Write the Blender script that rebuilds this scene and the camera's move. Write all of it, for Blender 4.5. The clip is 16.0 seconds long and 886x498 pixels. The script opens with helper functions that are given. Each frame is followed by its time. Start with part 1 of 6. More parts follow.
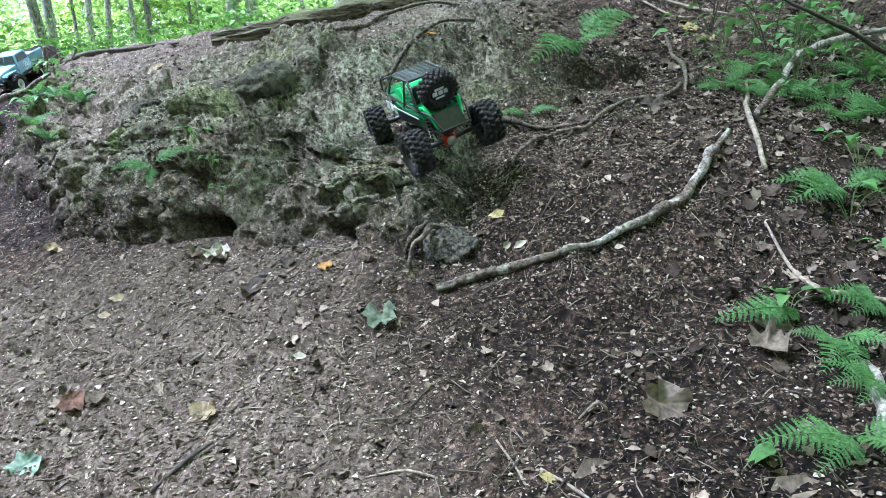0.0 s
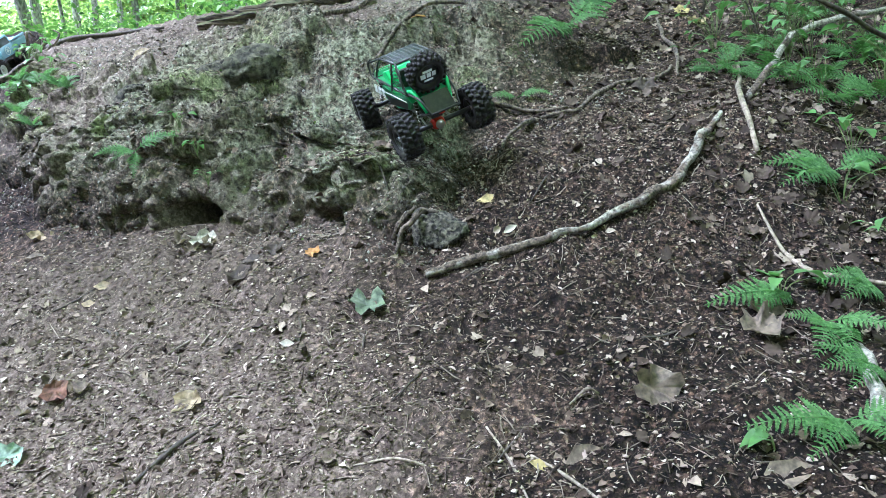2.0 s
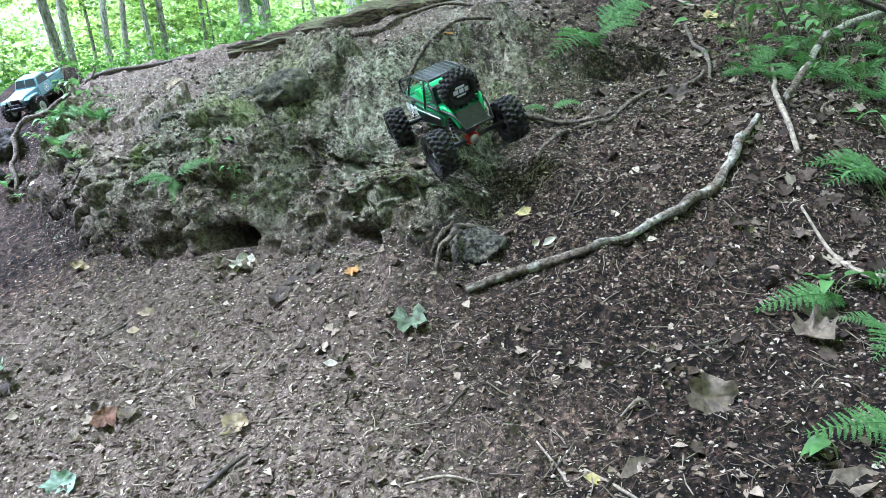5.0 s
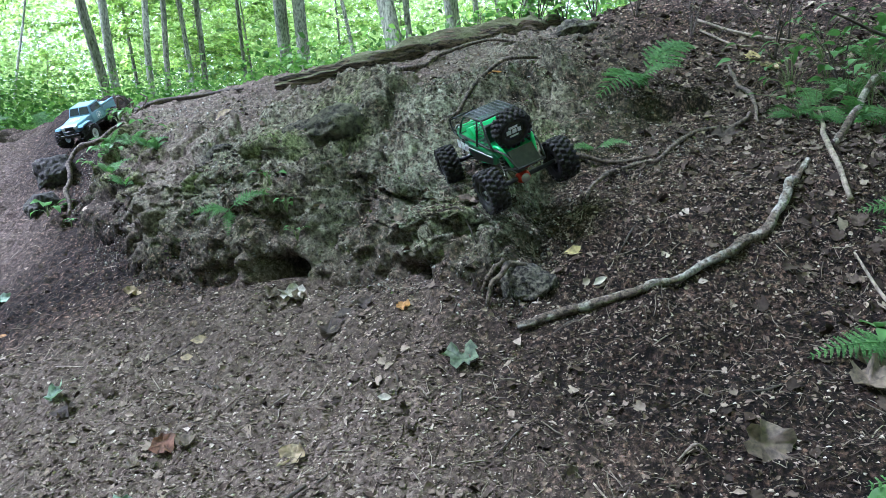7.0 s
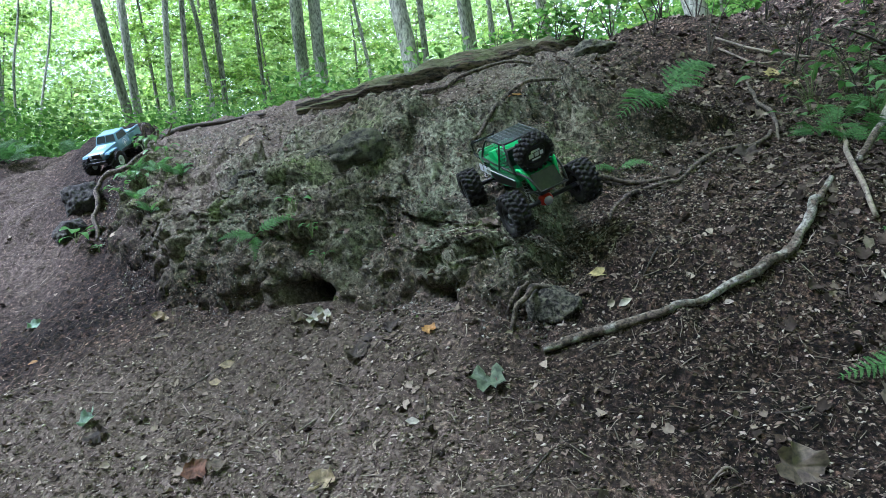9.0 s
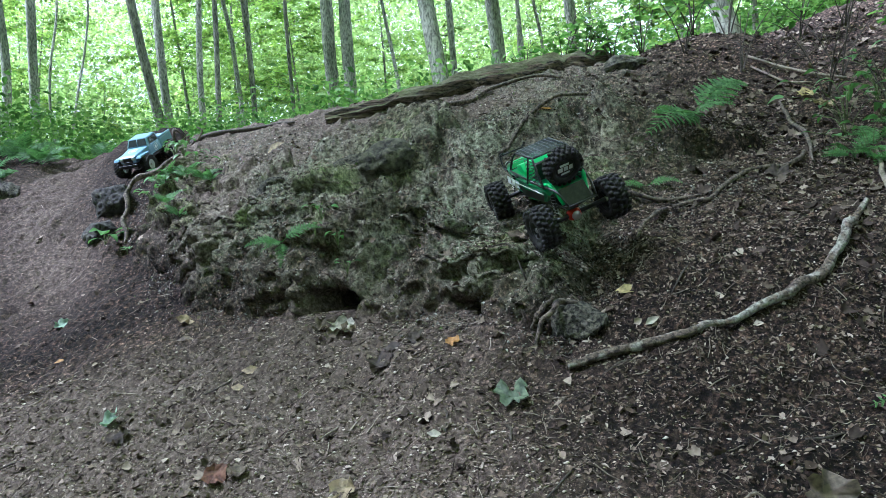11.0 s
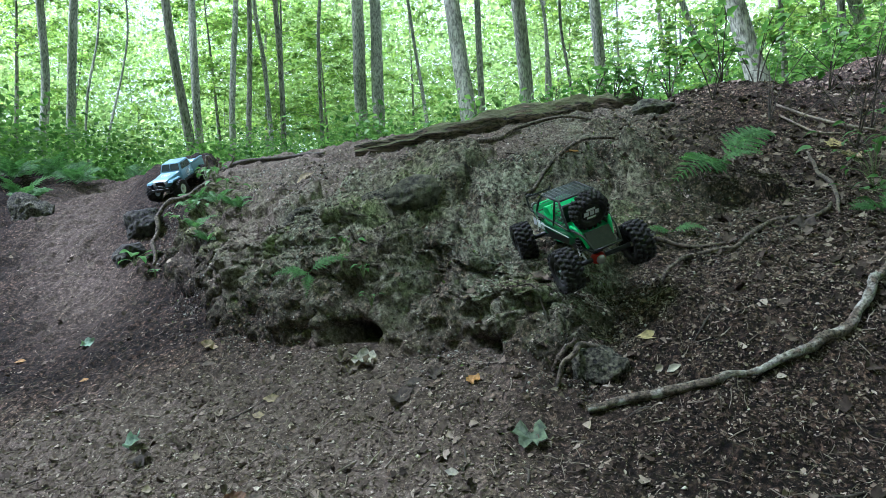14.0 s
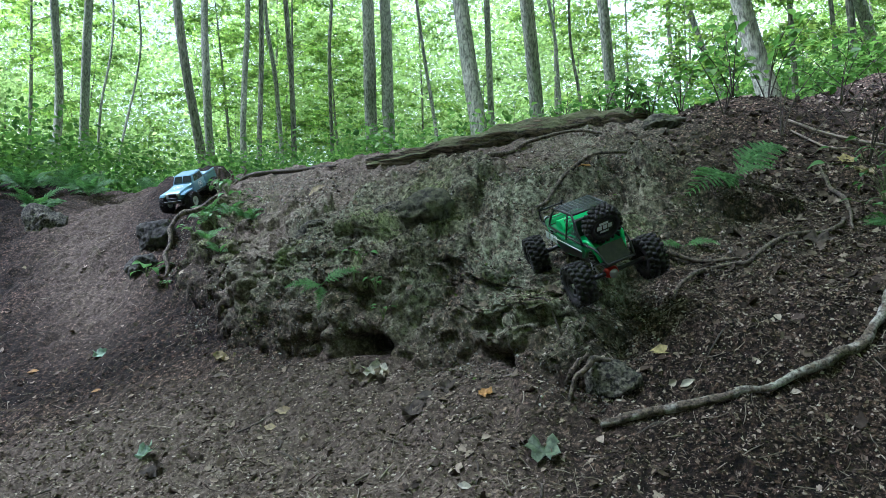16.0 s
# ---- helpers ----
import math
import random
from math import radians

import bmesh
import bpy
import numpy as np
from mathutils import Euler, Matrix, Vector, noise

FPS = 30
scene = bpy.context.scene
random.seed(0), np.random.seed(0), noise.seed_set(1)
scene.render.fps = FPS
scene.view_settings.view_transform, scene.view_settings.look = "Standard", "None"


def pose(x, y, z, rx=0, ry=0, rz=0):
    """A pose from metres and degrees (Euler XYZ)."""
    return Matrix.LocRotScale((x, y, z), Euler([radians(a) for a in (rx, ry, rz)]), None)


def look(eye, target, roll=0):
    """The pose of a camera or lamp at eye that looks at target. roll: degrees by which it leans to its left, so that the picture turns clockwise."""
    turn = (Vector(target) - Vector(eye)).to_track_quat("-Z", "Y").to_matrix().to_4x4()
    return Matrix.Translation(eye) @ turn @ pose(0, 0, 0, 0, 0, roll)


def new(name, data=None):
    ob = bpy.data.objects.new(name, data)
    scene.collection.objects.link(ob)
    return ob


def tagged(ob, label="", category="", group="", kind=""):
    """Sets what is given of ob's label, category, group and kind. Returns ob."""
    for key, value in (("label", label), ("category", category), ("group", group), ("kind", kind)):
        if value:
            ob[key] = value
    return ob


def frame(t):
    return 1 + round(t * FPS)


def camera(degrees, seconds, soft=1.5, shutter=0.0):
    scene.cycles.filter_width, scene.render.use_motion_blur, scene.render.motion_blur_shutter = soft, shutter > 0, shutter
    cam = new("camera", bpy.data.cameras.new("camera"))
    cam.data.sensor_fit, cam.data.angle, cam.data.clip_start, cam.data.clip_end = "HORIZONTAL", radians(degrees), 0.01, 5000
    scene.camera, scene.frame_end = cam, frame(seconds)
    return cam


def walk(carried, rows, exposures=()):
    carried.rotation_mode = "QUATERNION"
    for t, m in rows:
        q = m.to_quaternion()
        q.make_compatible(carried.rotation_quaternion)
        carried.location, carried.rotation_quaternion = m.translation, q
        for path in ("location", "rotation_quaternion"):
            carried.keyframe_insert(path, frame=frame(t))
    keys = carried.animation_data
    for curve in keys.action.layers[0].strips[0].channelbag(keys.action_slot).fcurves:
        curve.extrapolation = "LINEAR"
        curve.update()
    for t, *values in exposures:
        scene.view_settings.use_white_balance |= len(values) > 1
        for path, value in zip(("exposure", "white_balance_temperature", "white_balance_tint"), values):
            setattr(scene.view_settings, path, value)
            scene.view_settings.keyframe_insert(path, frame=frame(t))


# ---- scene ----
cam = camera(61.69, 16.0, soft=0.7)
PATH = [
    (0, (0.146, 0.032, 1.190), (0.576, 2.990, 0.931), -3.85),
    (0.5, (0.149, 0.038, 1.187), (0.586, 2.993, 0.914), -3.97),
    (1, (0.157, 0.062, 1.177), (0.597, 3.016, 0.889), -4.00),
    (1.5, (0.157, 0.062, 1.178), (0.603, 3.014, 0.881), -4.02),
    (2, (0.158, 0.059, 1.180), (0.615, 3.008, 0.869), -4.14),
    (2.5, (0.157, 0.063, 1.176), (0.620, 3.010, 0.865), -4.89),
    (3, (0.165, 0.062, 1.169), (0.627, 3.010, 0.859), -7.07),
    (3.5, (0.179, 0.050, 1.180), (0.611, 3.005, 0.895), -7.98),
    (4, (0.164, 0.070, 1.172), (0.576, 3.029, 0.898), -7.35),
    (6.5, (0.079, 0.064, 1.200), (0.352, 3.048, 1.065), -5.52),
    (7, (0.058, 0.045, 1.212), (0.315, 3.032, 1.101), -5.17),
    (7.5, (0.057, 0.032, 1.220), (0.301, 3.021, 1.125), -5.36),
    (8, (0.056, 0.030, 1.221), (0.279, 3.021, 1.151), -5.52),
    (8.5, (0.052, 0.031, 1.222), (0.257, 3.023, 1.174), -5.65),
    (9, (0.040, 0.028, 1.230), (0.231, 3.022, 1.199), -5.96),
    (11.5, (0.029, 0.037, 1.232), (0.110, 3.036, 1.270), -3.81),
    (12, (0.031, 0.029, 1.236), (0.098, 3.028, 1.292), -3.39),
    (12.5, (0.023, 0.018, 1.241), (0.081, 3.017, 1.327), -2.87),
    (13, (0.017, -0.000, 1.250), (0.064, 2.997, 1.360), -2.45),
    (13.5, (0.016, 0.001, 1.251), (0.055, 2.998, 1.384), -2.12),
    (14, (0.015, 0.006, 1.251), (0.045, 3.002, 1.406), -1.89),
    (14.5, (0.015, 0.000, 1.250), (0.035, 2.995, 1.426), -1.65),
    (15, (0.012, 0.002, 1.253), (0.018, 2.996, 1.441), -1.56),
    (15.5, (0.007, -0.007, 1.254), (0.004, 2.987, 1.451), -1.53),
    (16, (0.000, -0.000, 1.250), (-0.001, 2.993, 1.460), -1.50),
]
EXPOSURES = [(0, 2.17, 4920, 25), (3.5, 2.44, 4920, 25), (6.5, 1.87, 4860, 25), (8.5, 1.31, 4870, 23), (11.5, 1.39, 4920, 20), (16, 1.0, 4940, 18)]
walk(cam, [(t, look(eye, target, roll)) for t, eye, target, roll in PATH], EXPOSURES)

# light: a bright sky over the wood, the sun veiled by added unseen crowns
world = bpy.data.worlds.new("world")
scene.world = world
world.use_nodes = True
wn = world.node_tree
sky = wn.nodes.new("ShaderNodeTexSky")
sky.sky_type = "NISHITA"
sky.sun_disc = False
sky.sun_elevation = radians(60)
sky.sun_rotation = radians(-95)
sky.air_density = 0.6
sky.dust_density = 7.0
haze = wn.nodes.new("ShaderNodeHueSaturation")
haze.inputs["Saturation"].default_value = 0.3
wn.links.new(sky.outputs[0], haze.inputs["Color"])
wn.links.new(haze.outputs[0], wn.nodes["Background"].inputs[0])
wn.nodes["Background"].inputs[1].default_value = 0.09

sun = new("sun", bpy.data.lights.new("sun", "SUN"))
sun.data.energy = 5.2
sun.data.angle = radians(16)
sun.data.color = (1.0, 0.97, 0.92)
# the sun stands over the wood beyond the bank's end
SUN_UP, SUN_TURN = radians(60), radians(-95)
sun.matrix_world = look((math.sin(SUN_TURN) * math.cos(SUN_UP), math.cos(SUN_TURN) * math.cos(SUN_UP), math.sin(SUN_UP)), (0, 0, 0))

# ---- materials ----
def mat(name, rough=0.8, metal=0.0):
    m = bpy.data.materials.new(name)
    m.use_nodes = True
    b = m.node_tree.nodes["Principled BSDF"]
    b.inputs["Roughness"].default_value = rough
    b.inputs["Metallic"].default_value = metal
    return m, m.node_tree, b


def noise_node(nt, scale, detail=4.0, rough=0.55, coord="Object"):
    tc = nt.nodes.new("ShaderNodeTexCoord")
    n = nt.nodes.new("ShaderNodeTexNoise")
    n.inputs["Scale"].default_value = scale
    n.inputs["Detail"].default_value = detail
    n.inputs["Roughness"].default_value = rough
    nt.links.new(tc.outputs[coord], n.inputs["Vector"])
    return n


def ramp(nt, src, stops):
    r = nt.nodes.new("ShaderNodeValToRGB")
    e = r.color_ramp.elements
    while len(e) < len(stops):
        e.new(0.5)
    for el, (p, c) in zip(e, stops):
        el.position = p
        el.color = (*c, 1) if len(c) == 3 else c
    nt.links.new(src, r.inputs[0])
    return r


def mix(nt, fac, a, b, mode="MIX"):
    m = nt.nodes.new("ShaderNodeMix")
    m.data_type = "RGBA"
    m.blend_type = mode
    for key, v in ((0, fac), (6, a), (7, b)):
        if isinstance(v, (int, float)):
            m.inputs[key].default_value = v
        elif isinstance(v, tuple):
            m.inputs[key].default_value = (*v, 1)
        else:
            nt.links.new(v, m.inputs[key])
    return m.outputs[2]


def bump(nt, b, src, strength=0.4, dist=0.01, after=None):
    n = nt.nodes.new("ShaderNodeBump")
    n.inputs["Strength"].default_value = strength
    n.inputs["Distance"].default_value = dist
    nt.links.new(src, n.inputs["Height"])
    if after:
        nt.links.new(after.outputs[0], n.inputs["Normal"])
    nt.links.new(n.outputs[0], b.inputs["Normal"])
    return n


def speckled(name, dark, light, scale=30.0, rough=0.75, metal=0.0, relief=0.3, dist=0.002, detail=6.0, coord="Object", low=0.35, high=0.68):
    """Two tones in patches and grain, with relief."""
    m, nt, b = mat(name, rough, metal)
    n1 = noise_node(nt, scale, detail, 0.65, coord)
    n2 = noise_node(nt, scale * 0.17, 3.0, 0.5, coord)
    r1 = ramp(nt, n1.outputs[0], [(low, dark), (high, light)])
    r2 = ramp(nt, n2.outputs[0], [(0.3, (0.62, 0.62, 0.62)), (0.7, (1.15, 1.12, 1.08))])
    nt.links.new(mix(nt, 1.0, r1.outputs[0], r2.outputs[0], "MULTIPLY"), b.inputs["Base Color"])
    bump(nt, b, n1.outputs[0], relief, dist)
    return m


def leafy(name, dark, light, rough=0.5, glow=0.5, scale=9.0, blotch=0.7):
    """Thin foliage: tone varies leaf by leaf, light passes through."""
    m, nt, b = mat(name, rough)
    b.inputs["Specular IOR Level"].default_value = 0.3
    geo = nt.nodes.new("ShaderNodeNewGeometry")
    r = ramp(nt, geo.outputs["Random Per Island"], [(0.0, dark), (1.0, light)])
    n = noise_node(nt, scale, 3.0)
    r2 = ramp(nt, n.outputs[0], [(0.3, (blotch, blotch * 1.03, blotch)), (0.7, (1.15, 1.12, 1.0))])
    c = mix(nt, 1.0, r.outputs[0], r2.outputs[0], "MULTIPLY")
    nt.links.new(c, b.inputs["Base Color"])
    tr = nt.nodes.new("ShaderNodeBsdfTranslucent")
    nt.links.new(mix(nt, 1.0, c, (1.12, 1.2, 0.85), "MULTIPLY"), tr.inputs["Color"])
    ms = nt.nodes.new("ShaderNodeMixShader")
    ms.inputs[0].default_value = glow
    out = nt.nodes["Material Output"]
    nt.links.new(b.outputs[0], ms.inputs[1])
    nt.links.new(tr.outputs[0], ms.inputs[2])
    nt.links.new(ms.outputs[0], out.inputs[0])
    return m


def soil_material():
    m, nt, b = mat("soil", 0.95)
    b.inputs["Specular IOR Level"].default_value = 0.2
    fine = noise_node(nt, 60.0, 8.0, 0.75)
    mid = noise_node(nt, 11.0, 6.0, 0.65)
    wide = noise_node(nt, 1.7, 4.0, 0.55)
    # crumbs: cells of uneven tone
    tc = nt.nodes.new("ShaderNodeTexCoord")
    vor = nt.nodes.new("ShaderNodeTexVoronoi")
    vor.inputs["Scale"].default_value = 85.0
    nt.links.new(tc.outputs["Object"], vor.inputs["Vector"])
    sep = nt.nodes.new("ShaderNodeSeparateColor")
    nt.links.new(vor.outputs["Color"], sep.inputs[0])
    crumb = ramp(nt, sep.outputs[0], [(0.0, (0.25, 0.23, 0.22)), (0.6, (0.9, 0.88, 0.86)), (0.85, (1.7, 1.65, 1.6)), (1.0, (3.6, 3.5, 3.3))])
    earth = ramp(nt, fine.outputs[0], [(0.42, (0.005, 0.0036, 0.0028)), (0.51, (0.030, 0.0205, 0.0155)), (0.64, (0.165, 0.121, 0.094))])
    damp_and_shade = ramp(nt, wide.outputs[0], [(0.36, (0.62, 0.56, 0.53)), (0.62, (1.5, 1.44, 1.38))])
    c = mix(nt, 1.0, earth.outputs[0], damp_and_shade.outputs[0], "MULTIPLY")
    c = mix(nt, 0.75, c, crumb.outputs[0], "MULTIPLY")
    path = nt.nodes.new("ShaderNodeAttribute")
    path.attribute_name = "path"
    dust = ramp(nt, fine.outputs[0], [(0.36, (0.040, 0.0275, 0.0200)), (0.50, (0.098, 0.0755, 0.0590)), (0.66, (0.225, 0.184, 0.149))])
    c = mix(nt, path.outputs["Fac"], c, dust.outputs[0])
    # dark damp earth, with shade on the slope put into its colour
    wet_and_shaded = nt.nodes.new("ShaderNodeAttribute")
    wet_and_shaded.attribute_name = "damp_and_shade"
    c = mix(nt, wet_and_shaded.outputs["Fac"], c, mix(nt, 1.0, c, (0.42, 0.395, 0.375), "MULTIPLY"))
    # weathered grey crust, and moss on it in patches
    crusted = nt.nodes.new("ShaderNodeAttribute")
    crusted.attribute_name = "crust"
    lump = noise_node(nt, 42.0, 9.0, 0.78)
    blend = nt.nodes.new("ShaderNodeMath")
    blend.operation = "MULTIPLY_ADD"
    nt.links.new(lump.outputs[0], blend.inputs[0])
    blend.inputs[1].default_value = 0.65
    half = nt.nodes.new("ShaderNodeMath")
    half.operation = "MULTIPLY"
    half.inputs[1].default_value = 0.35
    nt.links.new(fine.outputs[0], half.inputs[0])
    nt.links.new(half.outputs[0], blend.inputs[2])
    shell = ramp(nt, blend.outputs[0], [(0.40, (0.026, 0.022, 0.017)), (0.455, (0.11, 0.102, 0.082)), (0.51, (0.265, 0.253, 0.207)), (0.60, (0.53, 0.515, 0.44))])
    tint = ramp(nt, wide.outputs[0], [(0.38, (1.0, 0.93, 0.86)), (0.60, (0.86, 0.95, 0.80))])
    shell2 = mix(nt, 1.0, shell.outputs[0], tint.outputs[0], "MULTIPLY")
    patches = noise_node(nt, 5.5, 8.0, 0.72)
    patchy = ramp(nt, patches.outputs[0], [(0.40, (0.15, 0.15, 0.15)), (0.52, (1, 1, 1))])
    both = nt.nodes.new("ShaderNodeMath")
    both.operation = "MULTIPLY"
    nt.links.new(crusted.outputs["Fac"], both.inputs[0])
    nt.links.new(patchy.outputs[0], both.inputs[1])
    c = mix(nt, both.outputs[0], c, shell2)
    moss = nt.nodes.new("ShaderNodeAttribute")
    moss.attribute_name = "moss"
    tuft = ramp(nt, blend.outputs[0], [(0.41, (0.02, 0.026, 0.010)), (0.49, (0.11, 0.14, 0.045)), (0.58, (0.32, 0.37, 0.15))])
    c = mix(nt, moss.outputs["Fac"], c, tuft.outputs[0])
    nt.links.new(c, b.inputs["Base Color"])
    b1 = bump(nt, b, mid.outputs[0], 0.7, 0.025)
    b2 = bump(nt, b, fine.outputs[0], 0.8, 0.012, b1)
    b3 = bump(nt, b, vor.outputs["Distance"], 0.5, 0.004, b2)
    # trodden earth is smoother
    for node, top in ((b2, 0.8), (b3, 0.5)):
        worn = nt.nodes.new("ShaderNodeMath")
        worn.operation = "MULTIPLY_ADD"
        nt.links.new(path.outputs["Fac"], worn.inputs[0])
        worn.inputs[1].default_value = -0.7 * top
        worn.inputs[2].default_value = top
        nt.links.new(worn.outputs[0], node.inputs["Strength"])
    return m


def bark_material(name, dark, light, scale=7.0, relief=0.8, dist=0.02, lying=False, moss=0.0):
    m, nt, b = mat(name, 0.9)
    tc = nt.nodes.new("ShaderNodeTexCoord")
    mp = nt.nodes.new("ShaderNodeMapping")
    mp.inputs["Scale"].default_value = (scale * 0.16, scale, scale) if lying else (scale, scale, scale * 0.30)
    nt.links.new(tc.outputs["Object"], mp.inputs[0])
    n = nt.nodes.new("ShaderNodeTexNoise")
    n.inputs["Scale"].default_value = 3.0
    n.inputs["Detail"].default_value = 8.0
    n.inputs["Roughness"].default_value = 0.65
    nt.links.new(mp.outputs[0], n.inputs[0])
    r = ramp(nt, n.outputs[0], [(0.39, dark), (0.59, light)])
    n2 = noise_node(nt, 1.6, 4.0)
    r2 = ramp(nt, n2.outputs[0], [(0.35, (0.7, 0.74, 0.66)), (0.68, (1.12, 1.1, 1.05))])
    c = mix(nt, 1.0, r.outputs[0], r2.outputs[0], "MULTIPLY")
    if moss:
        # moss grows on the upper side, in patches
        geo = nt.nodes.new("ShaderNodeNewGeometry")
        sep = nt.nodes.new("ShaderNodeSeparateXYZ")
        nt.links.new(geo.outputs["Normal"], sep.inputs[0])
        n3 = noise_node(nt, 9.0, 5.0, 0.65)
        add = nt.nodes.new("ShaderNodeMath")
        nt.links.new(sep.outputs[2], add.inputs[0])
        nt.links.new(n3.outputs[0], add.inputs[1])
        top = ramp(nt, add.outputs[0], [(0.92, (0, 0, 0)), (1.15, (moss, moss, moss))])
        green = ramp(nt, n3.outputs[0], [(0.35, (0.05, 0.058, 0.022)), (0.65, (0.19, 0.205, 0.09))])
        c = mix(nt, top.outputs[0], c, green.outputs[0])
    nt.links.new(c, b.inputs["Base Color"])
    bump(nt, b, n.outputs[0], relief, dist)
    return m


SOIL = soil_material()
BARK = bark_material("grey_bark", (0.12, 0.122, 0.098), (0.46, 0.465, 0.39), 16.0, 1.0)
BARK_DARK = bark_material("dark_bark", (0.08, 0.08, 0.06), (0.30, 0.30, 0.24), 11.0, 1.0)
ROTTEN = bark_material("rotten_wood", (0.009, 0.0065, 0.0045), (0.17, 0.125, 0.085), 24.0, 1.0, 0.03, True, 0.7)
LEAF = leafy("forest_leaf", (0.16, 0.30, 0.07), (0.47, 0.62, 0.17), 0.7, 0.66, scale=0.9, blotch=0.5)
UNDER = leafy("undergrowth_leaf", (0.07, 0.17, 0.04), (0.22, 0.38, 0.10), 0.5, 0.5, scale=2.0)
# distance haze is painted into these leaves as a paler green
LEAF_HAZED = leafy("hazed_leaf", (0.29, 0.43, 0.17), (0.53, 0.66, 0.32), 0.75, 0.66, scale=0.45, blotch=0.55)
FERN = leafy("fern_green", (0.062, 0.158, 0.052), (0.175, 0.345, 0.125), 0.5, 0.45, scale=30.0)
PLANT = leafy("plant_green", (0.05, 0.14, 0.045), (0.14, 0.28, 0.09), 0.4, 0.35, scale=30.0)
STALK = speckled("green_stalk", (0.08, 0.12, 0.03), (0.15, 0.2, 0.06), 60.0)
TWIG = speckled("twig_bark", (0.030, 0.024, 0.019), (0.115, 0.095, 0.075), 90.0, 0.85)
ROOT = speckled("root_bark", (0.022, 0.016, 0.012), (0.23, 0.185, 0.14), 75.0, 0.85, relief=1.0, dist=0.006, detail=8.0, low=0.40, high=0.64)


def lichened(name, cover=0.0):
    """Brown bark with fine grain and pale lichen in patches."""
    m, nt, b = mat(name, 0.85)
    grain = noise_node(nt, 95.0, 9.0, 0.7)
    spots = noise_node(nt, 17.0, 6.0, 0.62)
    wide = noise_node(nt, 4.0, 3.0)
    bark = ramp(nt, grain.outputs[0], [(0.40, (0.020, 0.014, 0.010)), (0.62, (0.19, 0.145, 0.105))])
    pale = ramp(nt, grain.outputs[0], [(0.38, (0.10, 0.09, 0.072)), (0.62, (0.46, 0.44, 0.38))])
    add = nt.nodes.new("ShaderNodeMath")
    nt.links.new(spots.outputs[0], add.inputs[0])
    nt.links.new(wide.outputs[0], add.inputs[1])
    where = ramp(nt, add.outputs[0], [(0.525 - cover, (0, 0, 0)), (0.575 - cover, (0.9, 0.9, 0.9))])
    half = nt.nodes.new("ShaderNodeMath")
    half.operation = "MULTIPLY"
    half.inputs[1].default_value = 0.5
    nt.links.new(add.outputs[0], half.inputs[0])
    nt.links.new(half.outputs[0], where.inputs[0])
    nt.links.new(mix(nt, where.outputs[0], bark.outputs[0], pale.outputs[0]), b.inputs["Base Color"])
    bump(nt, b, grain.outputs[0], 1.0, 0.006)
    return m


PALE_ROOT = lichened("lichened_bark")
WHITE_BARK = lichened("whitened_bark", 0.09)
PALE_WOOD = speckled("bare_pale_wood", (0.11, 0.085, 0.06), (0.40, 0.345, 0.27), 75.0, 0.8)
ROCK = speckled("mossy_stone", (0.014, 0.013, 0.009), (0.16, 0.155, 0.105), 34.0, 0.95, relief=1.0, dist=0.012, detail=10.0, low=0.38, high=0.66)

# stone with the shade under the bank's overhanging end put into its colour
SHADE_ROCK = speckled("shade_dark_stone", (0.006, 0.005, 0.004), (0.075, 0.07, 0.055), 40.0, 0.85, relief=1.0, dist=0.012, detail=10.0, low=0.40, high=0.68)
EARTHY = speckled("earthy_stone", (0.010, 0.009, 0.007), (0.15, 0.14, 0.105), 75.0, 0.95, relief=1.0, dist=0.01, detail=9.0, low=0.42, high=0.62)


def litter_material(name, stops):
    m, nt, b = mat(name, 0.85)
    b.inputs["Specular IOR Level"].default_value = 0.15
    geo = nt.nodes.new("ShaderNodeNewGeometry")
    r = ramp(nt, geo.outputs["Random Per Island"], stops)
    n = noise_node(nt, 70.0, 4.0, 0.6)
    r2 = ramp(nt, n.outputs[0], [(0.3, (0.6, 0.6, 0.6)), (0.7, (1.2, 1.2, 1.2))])
    nt.links.new(mix(nt, 1.0, r.outputs[0], r2.outputs[0], "MULTIPLY"), b.inputs["Base Color"])
    return m


CHIPS = litter_material("litter_chips", [(0.0, (0.036, 0.0245, 0.0168)), (0.35, (0.102, 0.074, 0.0545)), (0.66, (0.198, 0.151, 0.113)), (0.90, (0.315, 0.256, 0.195)), (1.0, (0.45, 0.385, 0.31))])
DEAD_LEAF = litter_material("dead_leaves", [(0.0, (0.03, 0.022, 0.017)), (0.5, (0.075, 0.056, 0.043)), (0.85, (0.16, 0.128, 0.10)), (1.0, (0.30, 0.25, 0.19))])
TWIGS = litter_material("fallen_twigs", [(0.0, (0.04, 0.03, 0.024)), (0.6, (0.12, 0.095, 0.072)), (1.0, (0.32, 0.275, 0.215))])


def leaf_colour(name, a, b, glow=0.25):
    return leafy(name, tuple(v * 0.6 for v in a), b, 0.7, glow, scale=60.0, blotch=0.35)

# ---- helpers of the scene ----
def part(name, bm, material, parent=None, label="", smooth=False):
    """One mesh object from a bmesh, under a thing or a part."""
    me = bpy.data.meshes.new(name)
    bm.to_mesh(me)
    bm.free()
    if smooth:
        me.shade_smooth()
    ob = new(name, me)
    for m in material if isinstance(material, (list, tuple)) else (material,):
        me.materials.append(m)
    if parent:
        ob.parent = parent
    if label:
        tagged(ob, label)
    return ob


def thing(name, m, label, category, group=""):
    ob = new(name)
    ob.empty_display_size = 0.05
    ob.matrix_world = m
    return tagged(ob, label, category, group)


def sstep(a, b, v):
    t = np.clip((v - a) / (b - a), 0, 1)
    return t * t * (3 - 2 * t)


LATTICE = np.random.RandomState(7).rand(64, 64, 64)


